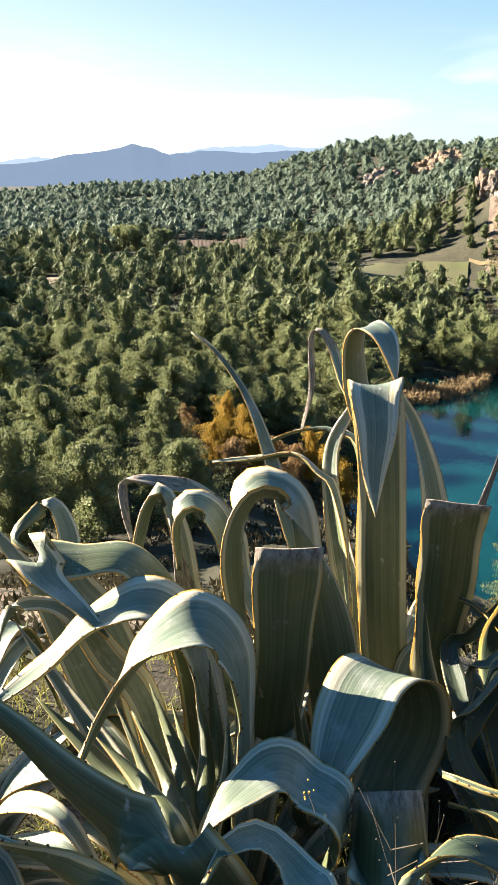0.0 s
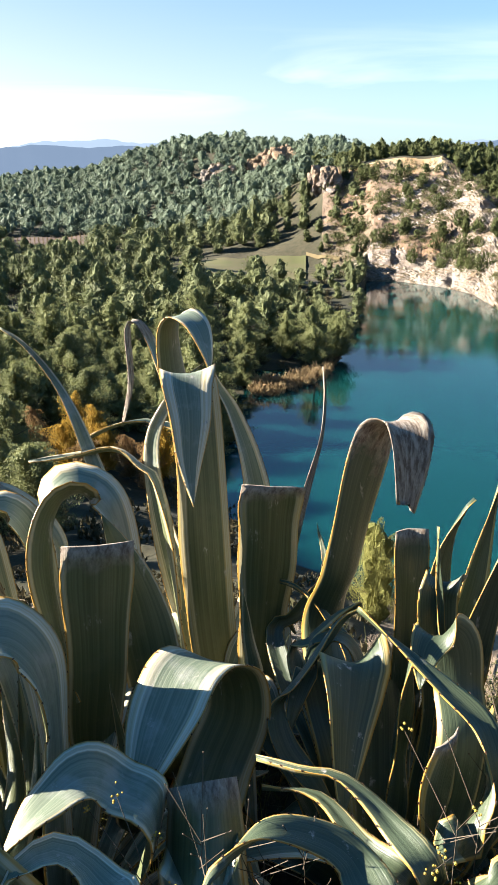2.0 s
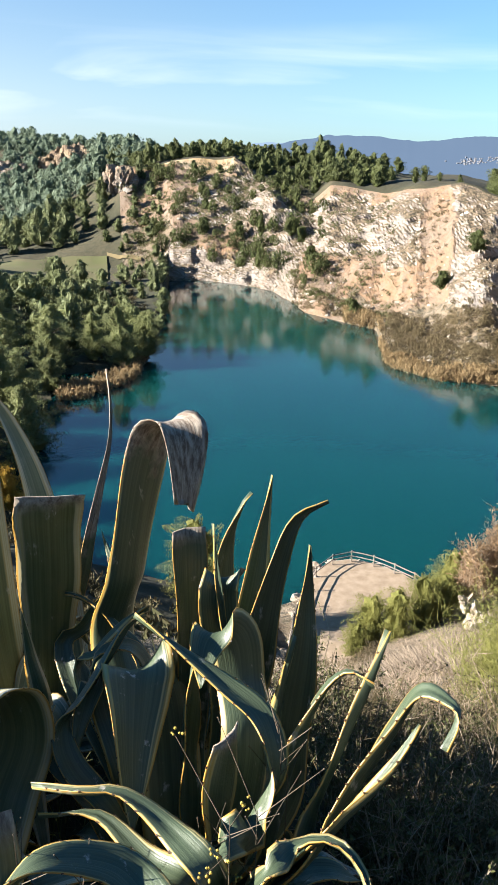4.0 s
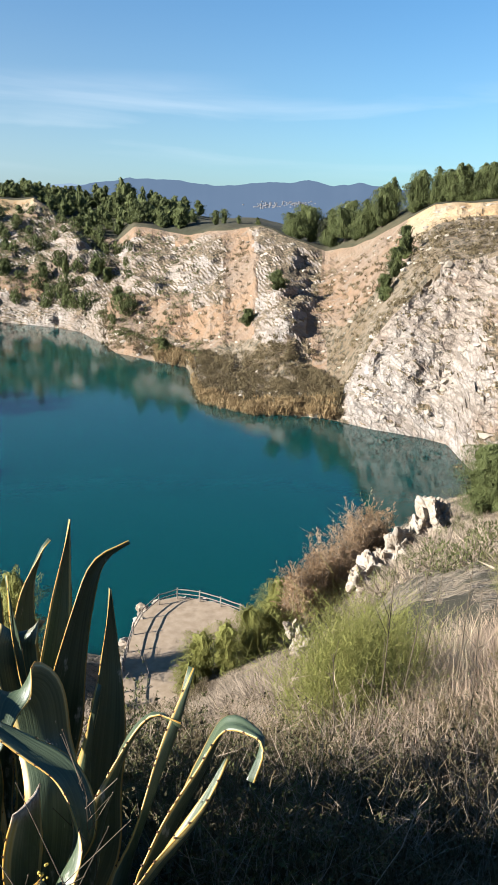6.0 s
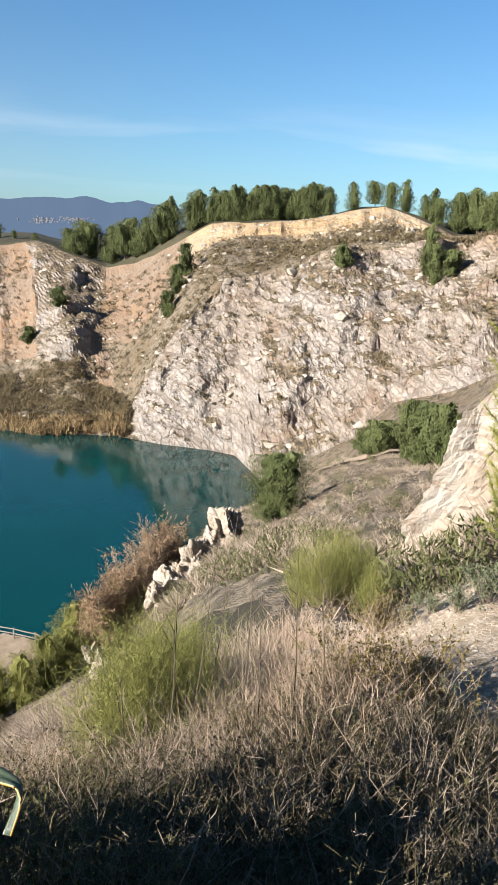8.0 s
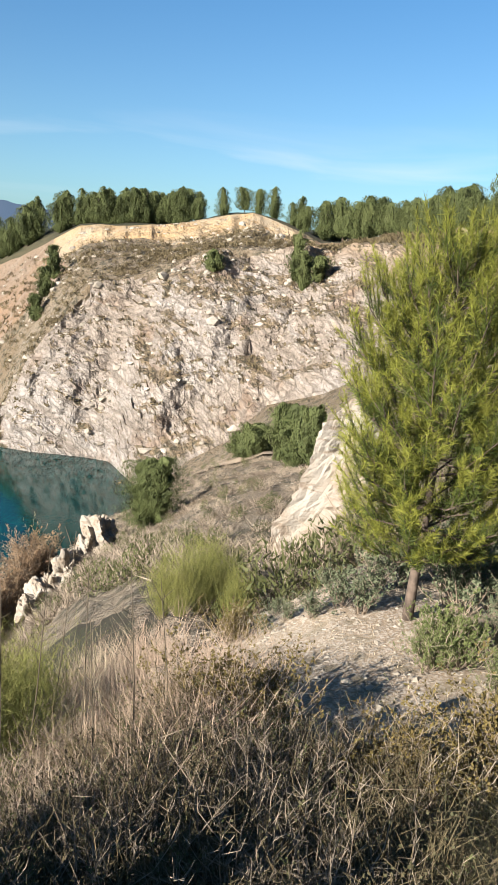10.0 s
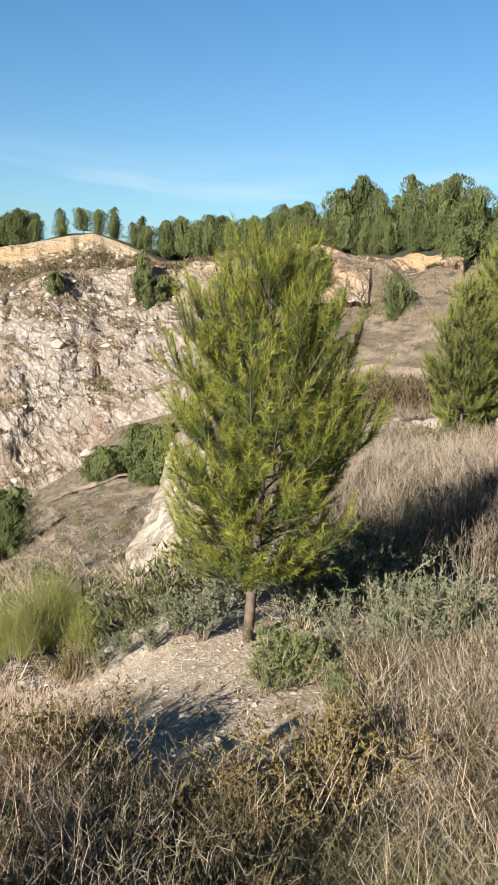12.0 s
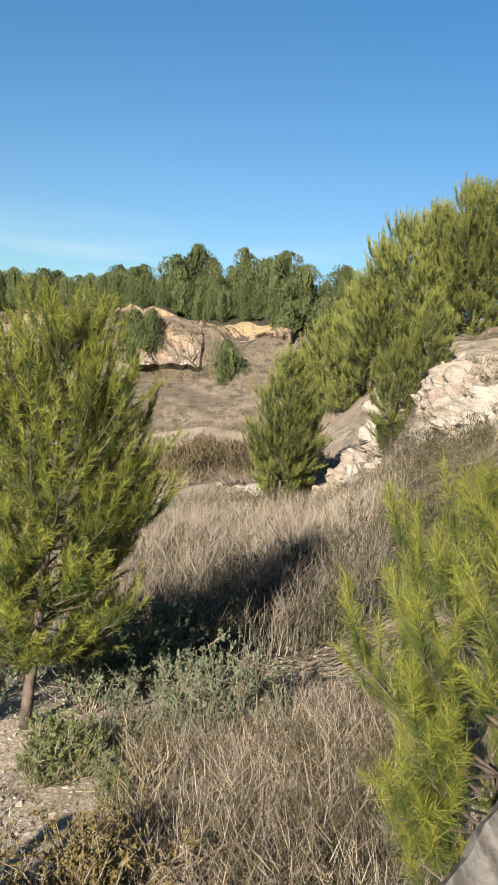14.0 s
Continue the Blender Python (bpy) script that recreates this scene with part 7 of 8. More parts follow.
def young_pine(where, h, radius, low, seed, label, levels=13, per=6, needles=34, length=0.085, width=0.0028, trunk=0.05, lean=(0, 0), twigs=10, plumes=5, name="young_pine", group="", bright=MAT_YOUNG_PINE, inner=MAT_OLD_NEEDLES, top=0.56):
    """An Aleppo pine: whorls of rising limbs, each ending in upright shoots; old needles inside, bright ones on the shoots."""
    rng = np.random.default_rng(seed)
    x, y = where
    ob = thing(name, (x, y, ground_at(x, y) - 0.03), label, "tree", group)
    thick = trunk / 0.036
    trunk_pts = [(lean[0] * f * f + 0.02 * math.sin(f * 9), lean[1] * f * f + 0.02 * math.cos(f * 7), h * f * 0.95) for f in np.linspace(0, 1, 11)]
    v, f = tube(trunk_pts, [trunk * (1.15 - 1.08 * k / 10) for k in range(11)], 9)
    part("trunk", mesh_of("trunk", v, f, True), MAT_BARK, ob, "grey-brown scaly trunk")
    limbs, old, old_axes, fresh, fresh_axes = [], [], [], [], []

    def shoot(base, d, sl):
        """A twig clothed with needles; the outer half carries this year's."""
        bow = Vector((0, 0, 0.22 * sl))
        n = max(4, int(sl / (length * 0.42)))
        pts = [base + d * sl * q + bow * q * q for q in np.linspace(0, 1, n + 1)]
        limbs.append(tube([pts[0], pts[n // 2], pts[-1]], [0.0040 * thick, 0.0030 * thick, 0.0015 * thick], 3))
        for k in range(1, n + 1):
            way = (pts[k] - pts[k - 1]).normalized()
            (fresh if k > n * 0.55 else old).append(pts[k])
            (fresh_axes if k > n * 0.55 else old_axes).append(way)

    for k in range(levels):
        u = k / (levels - 1)
        z = h * (low + (0.90 - low) * u) + rng.uniform(-0.02, 0.02) * h
        t = z / h
        root = Vector((lean[0] * t * t, lean[1] * t * t, z))
        reach = radius * float(np.interp(u, (0, 0.15, 0.3, top, (1 + top) / 2, 1), (0.58, 0.88, 1.0, 0.94, 0.60, 0.20)))
        for j in range(per):
            a = 2 * math.pi * (j + 0.38 * k) / per + rng.uniform(-0.4, 0.4)
            rise = rng.uniform(0.0, 0.36) + 0.75 * u
            out = Vector((math.cos(a), math.sin(a), 0))
            ln = reach * rng.uniform(0.6, 1.05)
            mid = root + out * ln * 0.5 + Vector((0, 0, ln * rise * 0.30)) + Vector(rng.normal(0, 0.02, 3))
            tip = root + out * ln * 0.86 + Vector((0, 0, ln * (rise * 0.8 + 0.1)))
            limbs.append(tube([root, mid, tip], [trunk * 0.30 * (1 - 0.6 * u), trunk * 0.2 * (1 - 0.6 * u), 0.004], 5))
            way = (tip - mid).normalized()
            subs = max(4, int(twigs * ln / radius))
            for m in range(subs):
                g = 0.28 + 0.72 * (m + rng.uniform(0, 0.9)) / subs
                base = root.lerp(mid, g / 0.5) if g < 0.5 else mid.lerp(tip, (g - 0.5) / 0.5)
                side = Vector((-out.y, out.x, 0)) * rng.normal(0, 0.75)
                d = (way * 0.6 + side * 0.8 + Vector((0, 0, rng.uniform(-0.15, 1.1)))).normalized()
                shoot(base, d, (0.16 * radius + ln * 0.20) * rng.uniform(0.6, 1.25))
            shoot(tip, (way + Vector((0, 0, 0.9))).normalized(), 0.26 * radius * rng.uniform(0.7, 1.2))
    for k in range(plumes):
        a = 2.4 * k
        base = Vector((lean[0] * 0.8 + math.cos(a) * 0.10 * radius * (k > 0), lean[1] * 0.8 + math.sin(a) * 0.10 * radius * (k > 0), h * (0.88 - 0.03 * k)))
        shoot(base, Vector((math.cos(a) * 0.22, math.sin(a) * 0.22, 1)).normalized(), h * (0.125 - 0.012 * k))
    v, f = join(limbs)
    part("branch_work", mesh_of("branch_work", v, f), MAT_BARK, ob)
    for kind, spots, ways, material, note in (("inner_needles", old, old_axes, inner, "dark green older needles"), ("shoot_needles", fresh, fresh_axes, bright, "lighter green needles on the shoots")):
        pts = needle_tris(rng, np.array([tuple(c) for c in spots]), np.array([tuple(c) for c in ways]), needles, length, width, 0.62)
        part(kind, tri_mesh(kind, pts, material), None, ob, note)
    return ob


young_pine((5.72, .98), 2.72, 0.84, 0.165, 5, "young yellow-green pine with a slim trunk beside the path", 17, 7, 17, 0.072, 0.0021, 0.036, (0.20, -0.05), 16)
young_pine((3.54, -1.31), 1.46, 0.64, 0.03, 8, "young pine sapling with bright long needles", 11, 6, 44, 0.080, 0.0010, 0.030, (0.0, 0.06), 9, 3)


# pines on the bank above the dirt track
BANK_PINES = [young_pine((0, 0), 7.0, radius, low, seed, "green bushy pine above the dirt track", 17, 7, 9, 0.17, 0.011, 0.08, (0.2, 0.1), 12, 5, "pine_tree", "bank pines", MAT_BANK_PINE, MAT_OLD_NEEDLES, top) for radius, low, seed, top in ((2.0, 0.05, 31, 0.5), (2.3, 0.05, 32, 0.6), (1.8, 0.03, 33, 0.45))]
BANK_SPOTS = [(91.6, 50, 5.4), (93.0, 46, 6.2), (94.6, 44, 7.4), (96.2, 41, 7.6), (97.8, 40, 7.4), (99.4, 39, 7.0), (101.0, 39, 7.4), (102.6, 38, 7.0), (104.2, 38, 7.4), (105.8, 40, 7), (98.6, 20.4, 2.7), (100.4, 20.2, 2.5), (91.3, 21.8, 4.2), (90.6, 22.6, 2.2), (92.2, 22.4, 3.0)]
for k, (b, r, h) in enumerate(BANK_SPOTS):
    x, y = polar(b, r)
    m = Matrix.LocRotScale((x, y, ground_at(x, y) - 0.1), Euler((0, 0, 1.7 * k)), (h / 7,) * 3)
    tree = BANK_PINES[k] if k < 3 else copy_thing(BANK_PINES[k % 3], m)
    tree.matrix_basis = m


def blade_tris(rng, roots, h, width, lean, bend=0.4):
    """Grass blades: two slim pieces each, bowed over."""
    n = len(roots)
    a = rng.uniform(0, 2 * np.pi, n)
    out = np.stack([np.cos(a), np.sin(a), np.zeros(n)], 1)
    hh = (h * rng.uniform(0.45, 1.15, n))[:, None]
    k = (lean * rng.uniform(0.1, 1.2, n))[:, None]
    mid = roots + out * hh * k * 0.45 + [0, 0, 1] * hh * 0.55
    tip = roots + out * hh * (k + bend * rng.uniform(0, 1, (n, 1))) + [0, 0, 1] * hh * (1 - 0.35 * k)
    face = rng.uniform(0, 2 * np.pi, n)
    side = np.stack([np.cos(face), np.sin(face), np.zeros(n)], 1) * (width * rng.uniform(0.6, 1.3, n))[:, None]
    return np.concatenate([np.stack([roots - side, roots + side, mid], 1), np.stack([mid - side * 0.7, mid + side * 0.7, tip], 1)]).reshape(-1, 3)


NEAR_RNG = np.random.default_rng(12)


def area(az0, az1, r0, r1, n, bunch=12, size=0.12):
    """Roots in bunches over a piece of ground near the viewer."""
    out = []
    for _ in range(max(1, n // bunch)):
        az, r = NEAR_RNG.uniform(az0, az1), math.sqrt(NEAR_RNG.uniform(r0 * r0, r1 * r1))
        x, y = near(az, r)
        for _ in range(bunch):
            dx, dy = NEAR_RNG.normal(0, size, 2)
            out.append((x + dx, y + dy, 0))
    for k, (x, y, _) in enumerate(out):
        out[k] = (x, y, ground_at(x, y) - 0.01)
    return np.array(out)


def grass(name, label, roots, h, width, lean, material, bend=0.4):
    tagged(new(name, tri_mesh(name, blade_tris(NEAR_RNG, roots, h, width, lean, bend), material)), label, "grass", kind="stuff")


# darker than the straw: the foreground's shade is put into the brush colour
MAT_BRUSH = make_leaf("shaded_dry_brush", (0.085, 0.062, 0.040), (0.27, 0.21, 0.150), (0.16, 0.118, 0.080), 0.8, 0.08)
MAT_GREY_GRASS = make_leaf("grey_dry_grass", (0.088, 0.074, 0.059), (0.215, 0.187, 0.152), (0.140, 0.116, 0.092), 0.8, 0.08)
grass("pinkish_grass", "pinkish-brown dry grass on the slope below", np.concatenate([area(47, 59, 3.4, 6.0, 5000), area(34, 47, 3.0, 7.0, 700), area(57, 66, 3.0, 4.4, 3000), area(44, 62, 2.3, 3.5, 1700)]), 0.46, 0.0028, 0.35, MAT_PINK)
grass("straw_grass", "straw-coloured tall grass", area(43, 54, 3.8, 6.0, 2600), 0.62, 0.0026, 0.25, MAT_DRY)
grass("thicket_grass", "tall grey dry grass between path and track", area(79, 100, 6.6, 17.5, 6500, 14, 0.13), 0.66, 0.0065, 0.30, MAT_GREY_GRASS)
# dark clumps added for the shaded gaps in the thicket
clumps("thicket_brush", "low brush under the tall dry grass, coloured dark for its shade", [near(NEAR_RNG.uniform(78, 106), math.sqrt(NEAR_RNG.uniform(44, 400))) for _ in range(900)], MAT_UNDER, 160, 0.05, 0.46, 0.42, 21)
grass("thicket_stems", "pinkish dry stems in the tall grass", area(79, 100, 6.8, 17.5, 3600, 14, 0.16), 0.75, 0.005, 0.25, MAT_TWIG)
grass("bank_grass", "pale dry grass beside the path", area(88, 110, 2.2, 5.0, 3600, 14, 0.07), 0.40, 0.0030, 0.55, MAT_GREY_GRASS)
grass("bank_straw", "straw-coloured grass tufts beside the path", area(86, 110, 2.2, 5.0, 2200, 30, 0.06), 0.42, 0.0022, 0.5, MAT_DRY)
grass("bank_grass_brown", "brown dry grass beside the path", area(87, 110, 2.4, 5.4, 1800, 14, 0.08), 0.38, 0.0030, 0.5, MAT_PINK)
grass("green_tufts", "green-tinged arching grass tufts", area(84, 104, 1.5, 2.6, 3000, 70, 0.06), 0.36, 0.0020, 0.7, MAT_STRAW_GREEN, 0.8)
grass("brush_grass", "tangled dry grass in front of the slope", np.concatenate([area(42, 62, 1.5, 3.6, 1700, 8, 0.16), area(30, 48, 3.8, 7.5, 1100, 14, 0.16), area(60, 84, 1.5, 3.1, 2400, 9, 0.14)]), 0.34, 0.0026, 0.6, MAT_BRUSH, 0.7)
# dark clumps added as the shade between the near stems
clumps("dark_low_growth", "low growth and dead leaves under the dry brush, coloured dark for shade", [near(NEAR_RNG.uniform(34, 84), math.sqrt(NEAR_RNG.uniform(1.9, 10.0))) for _ in range(760)] + [near(NEAR_RNG.uniform(86, 108), math.sqrt(NEAR_RNG.uniform(4.4, 27))) for _ in range(320)] + [near(NEAR_RNG.uniform(20, 40), math.sqrt(NEAR_RNG.uniform(1.6, 12))) for _ in range(160)], MAT_UNDER, 220, 0.036, 0.30, 0.30, 22, "undergrowth")
grass("ground_litter", "thin litter of stalks on the path", area(58, 100, 3, 6.6, 2600, 4, 0.15), 0.10, 0.002, 1.1, MAT_DRY, 0.9)
grass("green_weeds", "low bright green weeds around the agaves", area(-75, -8, 1.0, 3.2, 7000, 24, 0.09), 0.13, 0.003, 0.6, MAT_BROOM, 0.5)
grass("dark_grass", "green blades under the agaves", area(-40, 44, 0.7, 2.4, 5200, 20, 0.08), 0.22, 0.0022, 0.5, MAT_SHRUB)


# ---- shrubs ----
def twig_mesh(rng, stems, h, spread, forks=5, radius=0.004):
    """Stems and side twigs of a small shrub; also returns the ends."""
    pieces, ends = [], []
    for _ in range(stems):
        a, k = rng.uniform(0, 6.28), abs(rng.normal(0, 1))
        tip = Vector((math.cos(a) * spread * k * 0.6, math.sin(a) * spread * k * 0.6, h * rng.uniform(0.55, 1.1)))
        root = Vector((math.cos(a), math.sin(a), 0)) * spread * 0.12
        mid = root.lerp(tip, 0.5) + Vector(rng.normal(0, 0.07 * h, 3))
        knee = mid.lerp(tip, 0.55) + Vector(rng.normal(0, 0.05 * h, 3))
        pieces.append(tube([root, mid, knee, tip], [radius, radius * 0.7, radius * 0.5, radius * 0.25], 3))
        for _ in range(forks):
            q = rng.uniform(0.3, 1.0)
            p = root.lerp(mid, q * 2) if q < 0.5 else mid.lerp(tip, q * 2 - 1)
            e = p + Vector((rng.normal(0, 0.10), rng.normal(0, 0.10), abs(rng.normal(0.10, 0.06)))) * h
            pieces.append(tube([p, e], [radius * 0.5, radius * 0.18], 3))
            ends.append((p, e))
        ends.append((mid, tip))
    return pieces, ends


def leaf_tris(rng, ends, per, size, slim=0.4):
    pts = []
    for p, e in ends:
        for _ in range(per):
            c = p.lerp(e, rng.uniform(0.1, 1.05))
            d = Vector(rng.normal(size=3)) + (e - p).normalized() * 1.0 + Vector((0, 0, 0.4))
            d.normalize()
            s = d.orthogonal().normalized()
            s.rotate(Matrix.Rotation(rng.uniform(0, 6.28), 3, d))
            ln = size * rng.uniform(0.6, 1.3)
            pts += [c, c + d * ln * 0.5 + s * ln * slim, c + d * ln, c, c + d * ln, c + d * ln * 0.5 - s * ln * slim]
    return np.array([tuple(q) for q in pts])


def shrub_kind(seed, stems, h, spread, forks, per, size, slim, leaf_material, name, label, category, group, radius=0.004, bark=None):
    rng = np.random.default_rng(seed)
    pieces, ends = twig_mesh(rng, stems, h, spread, forks, radius)
    ob = thing(name, (0, 0, 0), label, category, group)
    v, f = join(pieces)
    part("stem", mesh_of("stem", v, f), bark or MAT_TWIG, ob)
    if per:
        part("leaves", tri_mesh("leaves", leaf_tris(rng, ends, per, size, slim), leaf_material), None, ob)
    return ob


def place_shrubs(kind, spots):
    """Stands a shrub at the first spot and copies at the others: bearing, distance, scale."""
    for k, (az, r, s) in enumerate(spots):
        x, y = near(az, r)
        m = Matrix.LocRotScale((x, y, ground_at(x, y) - 0.02), Euler((0, 0, k * 2.4 + az)), (s,) * 3)
        if k == 0:
            kind.matrix_basis = m
        else:
            copy_thing(kind, m).matrix_basis = m


def spread_spots(az0, az1, r0, r1, n, s0=0.7, s1=1.2):
    return [(NEAR_RNG.uniform(az0, az1), math.sqrt(NEAR_RNG.uniform(r0 * r0, r1 * r1)), NEAR_RNG.uniform(s0, s1)) for _ in range(n)]


place_shrubs(shrub_kind(1, 150, 1.02, 0.38, 7, 4, 0.028, 0.07, MAT_OLIVE, "broom_shrub", "upright green broom with rush-like stems on the slope", "shrub", "broom shrubs", 0.0026, MAT_OLIVE),
             [(42.6, 3.7, .85), (44.4, 3.8, .9), (46.2, 3.9, .85), (43.5, 4.5, .95), (45.5, 4.8, 1.0), (47.6, 4.3, .8), (41.6, 4.3, .85), (48.8, 4.9, .8), (60.0, 8.6, .82), (61.5, 8.9, .9), (63.2, 9.0, .82), (62.3, 9.8, .95), (58.6, 8.8, .75), (64.4, 8.5, .7)])
place_shrubs(shrub_kind(2, 26, 0.42, 0.30, 6, 9, 0.026, 0.32, MAT_SAGE, "rockrose_shrub", "grey-green leafy rockrose under the young pine", "shrub", "rockrose shrubs"),
             [(66.5, 5.4, .38), (68.5, 5.4, .42), (70.5, 5.3, .5), (72.5, 5.4, .75), (74.3, 5.3, .8), (75.4, 5.9, .8), (77.0, 6.2, .9), (80.8, 5.7, 0.9), (82.0, 5.6, 1.3), (84.0, 5.9, 1.4), (85.5, 6.2, 1.3), (87.5, 5.8, 1.2), (71.5, 6.0, .45), (81.0, 6.4, 1.4), (86.4, 6.8, 1.5), (67.5, 5.8, .38)])
place_shrubs(shrub_kind(3, 90, 0.30, 0.26, 4, 18, 0.020, 0.14, MAT_ROSEMARY, "rosemary_shrub", "low dense green rosemary beside the path", "shrub", "rosemary shrubs"),
             [(81.0, 4.6, 1.15), (82.2, 4.6, 1.0), (79.9, 4.5, .8), (85.6, 4.2, .75), (92.5, 5.2, .8)])
place_shrubs(shrub_kind(4, 40, 0.55, 0.28, 4, 9, 0.030, 0.16, MAT_SAGE, "sage_shrub", "upright silvery-leaved shrub with flower spikes", "shrub", "silvery shrubs"),
             [(88.5, 5.0, .9), (90.0, 4.9, 1.0), (91.5, 4.8, 1.05), (93.0, 4.9, 1.1), (85.0, 4.9, .8), (94.5, 5.0, .9)])
place_shrubs(shrub_kind(5, 64, 0.40, 0.34, 7, 14, 0.017, 0.25, MAT_OCHRE_LEAF, "ochre_shrub", "ochre-green low shrub beside the path", "shrub", "ochre shrubs"),
             [(79.0, 2.9, 1.0), (81.0, 2.8, .9), (85.5, 3.1, 1.1), (86.8, 3.3, 1.2), (64.5, 3.5, 1.1), (67.0, 3.4, 1.0), (62.0, 3.7, .9), (60.0, 3.9, .8), (64.2, 5.4, .8)])
place_shrubs(shrub_kind(6, 24, 0.42, 0.36, 9, 0, 0, 0, None, "twiggy_shrub", "leafless grey twiggy shrub on the slope", "shrub", "twiggy shrubs", 0.0030),
             spread_spots(36, 62, 1.6, 3.8, 34) + spread_spots(28, 46, 3.4, 7.5, 50, .6, 1.0) + spread_spots(60, 82, 1.6, 3.0, 20) + spread_spots(44, 58, 3.6, 6.2, 30, .6, .9) + spread_spots(81, 99, 7.0, 15, 46, 1.1, 1.9) + spread_spots(88, 104, 2.6, 5.2, 16, .6, 1.0))
# stems browner than the twiggy shrubs, coloured for shade low in the brush
place_shrubs(shrub_kind(8, 26, 0.40, 0.36, 9, 1, 0.011, 0.45, MAT_UNDER, "dry_bush", "dark brown dry bush with small round seed heads", "shrub", "dark dry bushes", 0.0026, MAT_BROWN),
             spread_spots(34, 62, 1.5, 3.6, 90) + spread_spots(60, 84, 1.5, 3.0, 60) + spread_spots(24, 40, 1.6, 4.2, 50) + spread_spots(88, 106, 2.3, 5.2, 26, .7, 1.1))
place_shrubs(shrub_kind(7, 20, 0.36, 0.30, 6, 8, 0.012, 0.24, MAT_SHRUB, "thyme_shrub", "dark small-leaved shrub in the dry grass", "shrub", "small dark shrubs", 0.0022),
             spread_spots(22, 38, 1.3, 3.2, 70) + spread_spots(36, 46, 1.5, 3.6, 40) + spread_spots(42, 62, 1.6, 3.6, 14) + spread_spots(60, 84, 1.6, 3.1, 14))


# russet tamarisks between terrace and rock nose
for k, (b, r, h, w) in enumerate(((43.8, 60, 6.6, 1.2), (45.0, 62, 7.4, 1.2), (46.6, 64, 6.6, 1.5), (47.5, 65, 7.8, 1.7), (48.3, 67, 8.4, 1.6), (49.3, 69, 7.4, 1.5), (50.2, 70, 5.6, 1.3), (46.0, 66, 6.4, 1.4))):
    x, y = polar(b, r)
    rng = np.random.default_rng(20 + k)
    shrub = thing("tamarisk", (x, y, ground_at(x, y) - 0.05), "russet feathery tamarisk above the lake", "shrub", "russet tamarisks")
    pieces, ends = twig_mesh(rng, 30, h, w, 16, 0.03)
    v, f = join(pieces)
    part("stem", mesh_of("stem", v, f), MAT_TWIG, shrub)
    part("foliage", tri_mesh("foliage", leaf_tris(rng, ends, 9, 0.34, 0.10), MAT_TAMARISK), None, shrub)


# ---- stalks with yellow seed heads among the agaves ----
MAT_STALK = make_plain("dry_stalk", (0.075, 0.060, 0.041), (0.045, 0.034, 0.022), 30, 0.8)
MAT_BLOOM = make_plain("yellow_flower_head", (0.310, 0.223, 0.031), (0.223, 0.161, 0.037), 60, 0.7)


def flower_stalk(where, h, seed, heads=7, lean=(0.0, 0.0), balls=1):
    rng = np.random.default_rng(seed)
    x, y, z = where
    ob = thing("flower_stalk", (x, y, z), "thin dry branching stalk with small yellow heads", "plant", "flower stalks")
    top = Vector((lean[0], lean[1], h))
    pieces = [tube([(0, 0, 0), top * 0.5 + Vector(rng.normal(0, 0.018, 3)), top], [0.0011, 0.0009, 0.0006], 4)]
    ends = []
    for _ in range(heads):
        q = rng.uniform(0.45, 0.98)
        p = top * q
        e = p + Vector((rng.normal(0, 0.05), rng.normal(0, 0.05), rng.uniform(0.02, 0.10)))
        pieces.append(tube([p, e], [0.0009, 0.0006], 3))
        ends.append(e)
    v, f = join(pieces)
    part("stalk", mesh_of("stalk", v, f), MAT_STALK, ob)
    blobs = []
    for e in ends:
        for _ in range(balls):
            bm = bmesh.new()
            bmesh.ops.create_icosphere(bm, subdivisions=1, radius=rng.uniform(0.0016, 0.0030) if balls > 1 else 0.0016)
            c = e + Vector(rng.normal(0, 0.007, 3) if balls > 1 else (0, 0, 0))
            blobs.append(([v.co + c for v in bm.verts], [tuple(u.index for u in f.verts) for f in bm.faces]))
            bm.free()
    v, f = join(blobs)
    heads_ob = part("seed_head", mesh_of("seed_head", v, f), MAT_BLOOM if balls > 1 else MAT_STALK, ob, "small mustard-yellow flower heads" if balls > 1 else "tiny dry seed heads")
    heads_ob["kind"] = "stuff"


for k, (x, y, z, h) in enumerate([(0.37, 0.90, 0.24, 0.42), (0.56, 0.79, 0.29, 0.40), (0.55, 0.91, 0.30, 0.30), (0.65, 0.88, 0.23, 0.45), (0.31, 0.94, 0.37, 0.28), (0.16, 0.91, 0.39, 0.30), (0.75, 0.98, 0.38, 0.35), (0.20, 0.93, 0.44, 0.25), (0.54, 0.80, 0.27, 0.52)]):
    flower_stalk((x, y, z), h * (0.55 if k in (1, 5) else 0.8), 200 + k, 4 if k in (1, 5, 8) else 8, (0.03 * math.sin(k), 0.02), 7 if k in (1, 5, 8) else 1)

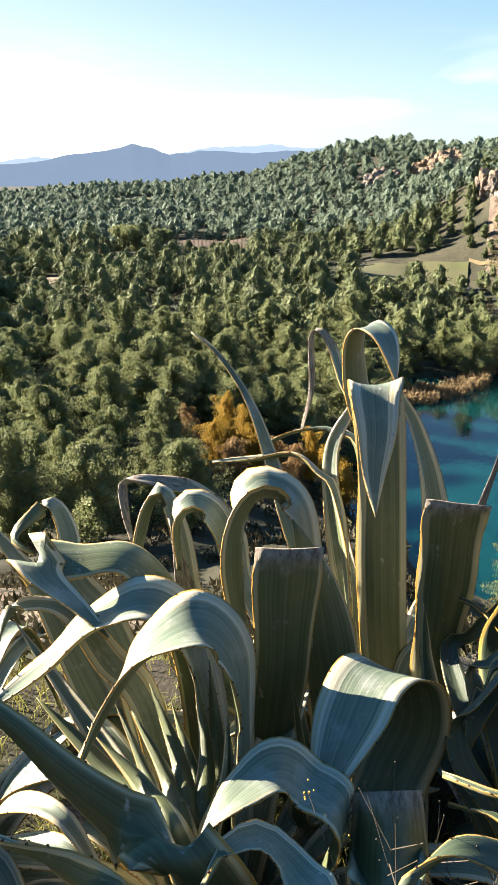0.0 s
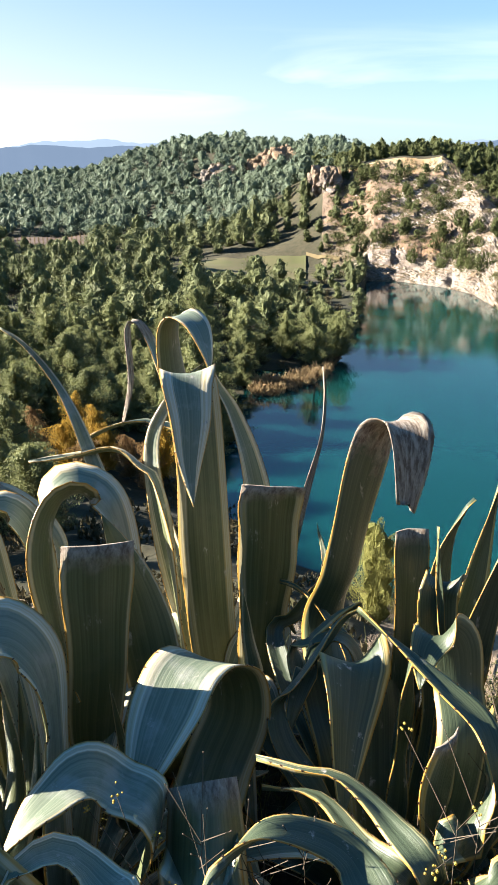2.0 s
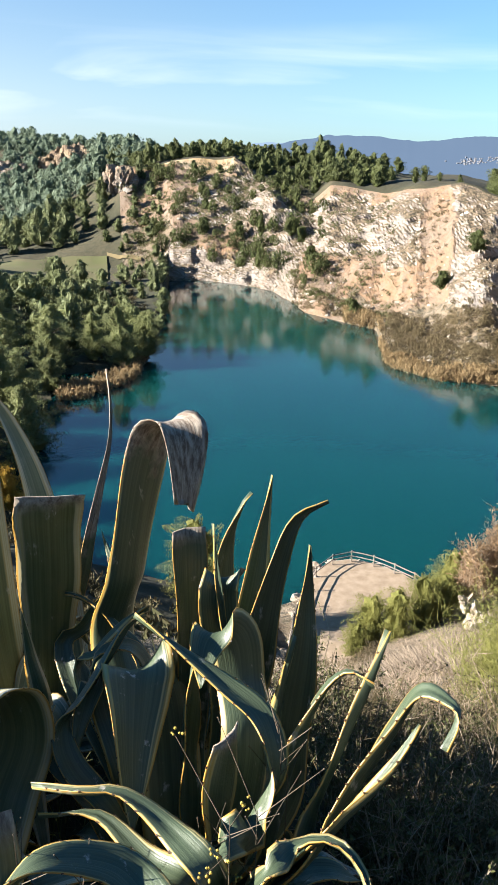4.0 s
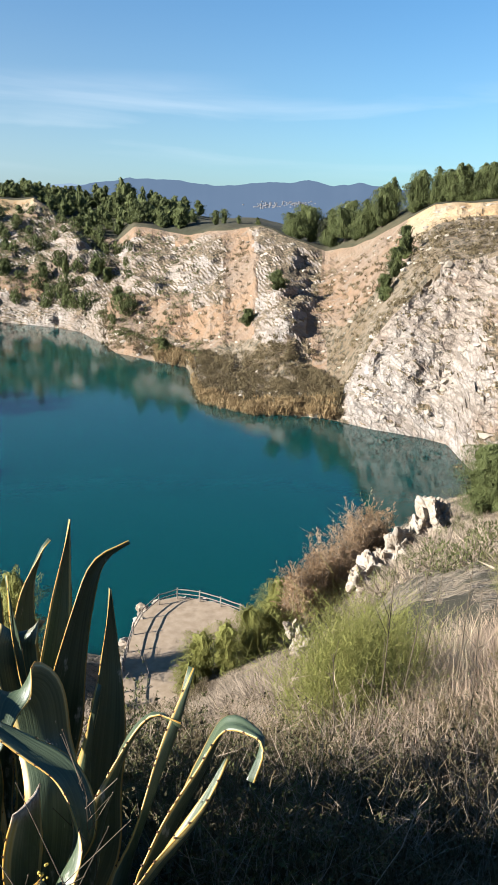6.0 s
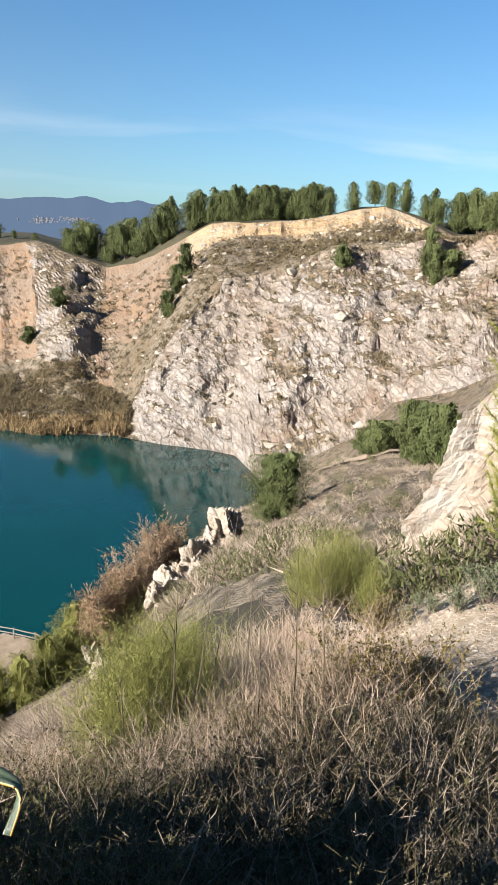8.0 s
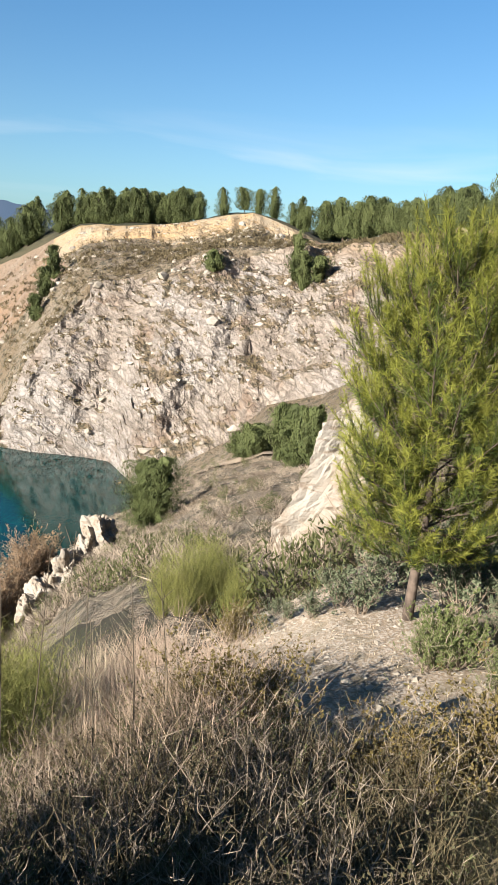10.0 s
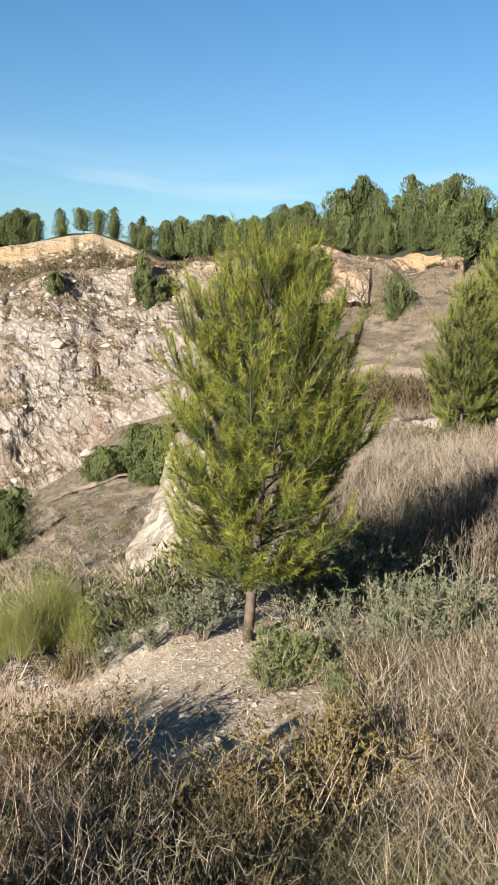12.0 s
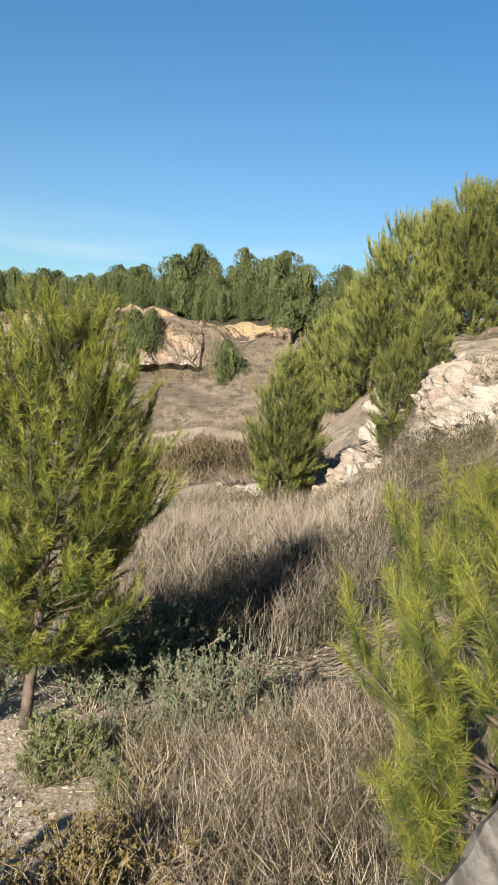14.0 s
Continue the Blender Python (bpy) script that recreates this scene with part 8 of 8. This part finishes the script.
# tall bare stalks in front of the lake
for k, (az, r, h) in enumerate(((45.2, 3.2, 1.35), (47.4, 3.6, 1.5), (51.8, 3.4, 1.3), (53.0, 3.0, 1.1), (56.5, 3.2, 1.2), (49.2, 4.0, 1.5), (41.5, 3.0, .9), (59.5, 3.4, 1.0), (93.5, 4.6, 1.0), (95.6, 4.4, .9), (97.4, 4.8, 1.1))):
    rng = np.random.default_rng(300 + k)
    x, y = near(az, r)
    ob = thing("bare_stalk", (x, y, ground_at(x, y) - 0.02), "tall thin bare stalk rising from the dry grass", "plant", "bare stalks")
    tip = Vector((rng.normal(0, 0.10), rng.normal(0, 0.10), h))
    pieces = [tube([(0, 0, 0), tip * 0.5 + Vector((0.02, 0.0, 0)), tip], [0.0042, 0.0032, 0.0016], 5)]
    for _ in range(6):
        q = rng.uniform(0.55, 0.95)
        p = tip * q
        e = p + Vector((rng.normal(0, 0.06), rng.normal(0, 0.06), rng.uniform(0.05, 0.16)))
        pieces.append(tube([p, e], [0.002, 0.001], 3))
    v, f = join(pieces)
    part("stem", mesh_of("stem", v, f), MAT_STALK, ob)

# ---- stones ----
rock("boulder", (4.2, 2.0), (0.36, 0.26, 0.20), 5, "pale rounded boulder at the edge of the path", 0.4, 0.3)
rock("flat_stone", (3.86, .48), (0.20, 0.16, 0.07), 6, "flat grey stone half sunk in the path", 0.9, 0.3, level=3)
rock("flat_stone", (4.15, 1.35), (0.17, 0.12, 0.06), 7, "flat pale stone on the path", 0.2, 0.3, level=3)


def pebbles(name, label, roots, size, material, seed):
    rng = np.random.default_rng(seed)
    bm = bmesh.new()
    bmesh.ops.create_icosphere(bm, subdivisions=1, radius=1.0)
    ball, tri = np.array([v.co for v in bm.verts]), np.array([[v.index for v in f.verts] for f in bm.faces])
    bm.free()
    vs, fs = [], []
    for k, p in enumerate(roots):
        s = size * rng.lognormal(0, 0.45)
        q = ball * (1 + rng.uniform(-0.3, 0.3, (len(ball), 1))) * [s, s * rng.uniform(0.6, 1), s * rng.uniform(0.35, 0.7)]
        a = rng.uniform(0, 6.28)
        c, d = math.cos(a), math.sin(a)
        vs.append(np.stack([q[:, 0] * c - q[:, 1] * d, q[:, 0] * d + q[:, 1] * c, q[:, 2]], 1) + p)
        fs.append(tri + k * len(ball))
    me = mesh_of(name, np.concatenate(vs), np.concatenate(fs))
    me.materials.append(material)
    tagged(new(name, me), label, "stones", kind="stuff")


MAT_PEBBLE = make_leaf("limestone_pebbles", (0.218, 0.188, 0.149), (0.298, 0.268, 0.223), (0.188, 0.154, 0.114), 0.9, 0.0)
pebbles("path_pebbles", "pale limestone pebbles strewn over the path", area(56, 96, 2.8, 6.8, 11000, 3, 0.25), 0.014, MAT_PEBBLE, 1)
pebbles("slope_stones", "pale stones scattered on the slopes", np.array([(*s, ground_at(*s)) for s in zone_spots(44, 84, 2.4, 4.0, 3000)]), 0.075, MAT_PEBBLE, 2)
pebbles("cliff_foot_stones", "fallen blocks under the quarry faces", np.array([(*s, ground_at(*s)) for s in zone_spots(19, 70, 5.02, 6.9, 1300)]), 0.5, MAT_PEBBLE, 3)


# ---- the wooden rail beside the viewpoint ----
RAIL = ((1.75, -0.69, 1.03), (1.95, -0.87, 1.18))
def build_rail():
    a, b = Vector(RAIL[0]), Vector(RAIL[1])
    rail = thing("wooden_fence", (b.x, b.y, ground_at(b.x, b.y)), "weathered grey wooden fence rail beside the viewpoint", "fence")
    inv = rail.matrix_basis.inverted()
    way = (b - a).normalized()
    side = way.cross(Vector((0, 0, 1))).normalized()
    up = side.cross(way)
    bm = bmesh.new()
    rings = []
    for k in range(15):
        p = a.lerp(b, k / 14)
        ring = []
        for j in range(12):
            g = 2 * math.pi * j / 12
            w = 0.047 * (1 + 0.05 * math.sin(k * 1.7 + j))
            ring.append(bm.verts.new(inv @ (p + side * math.copysign(abs(math.cos(g)) ** 0.55, math.cos(g)) * w + up * math.copysign(abs(math.sin(g)) ** 0.55, math.sin(g)) * w)))
        rings.append(ring)
    for r0, r1 in zip(rings, rings[1:]):
        for j in range(12):
            bm.faces.new((r0[j], r0[(j + 1) % 12], r1[(j + 1) % 12], r1[j]))
    bm.faces.new(rings[0][::-1])
    bm.faces.new(rings[-1])
    part("rail", bm, MAT_GRAIN, rail)
    for q in (0.12, 0.9):
        p = a.lerp(b, q)
        z = ground_at(p.x, p.y) - 0.2
        v, f = tube([(p.x, p.y, z), (p.x, p.y, (z + p.z) / 2), (p.x, p.y, p.z - 0.03)], [0.055, 0.052, 0.05], 10)
        part("post", mesh_of("post", [inv @ Vector(c) for c in v], f, True), MAT_GRAIN, rail)


def make_grain():
    s = Shader("grey_wood_grain", 0.85)
    g = s.noise(s.stretch(s.obj(), 60, 60, 60), 1.0, 3)
    long = s.noise(s.stretch(s.obj(), 5, 70, 70, (0, 0, 8)), 1.0, 4)
    c = s.mix(s.ramp(long, (0.38, 0.0), (0.62, 1.0)), (0.125, 0.112, 0.095), (0.048, 0.041, 0.034))
    s.bump(s.math("ADD", long, g), 0.5, 0.004)
    return s.colour(c)


MAT_GRAIN = make_grain()
build_rail()
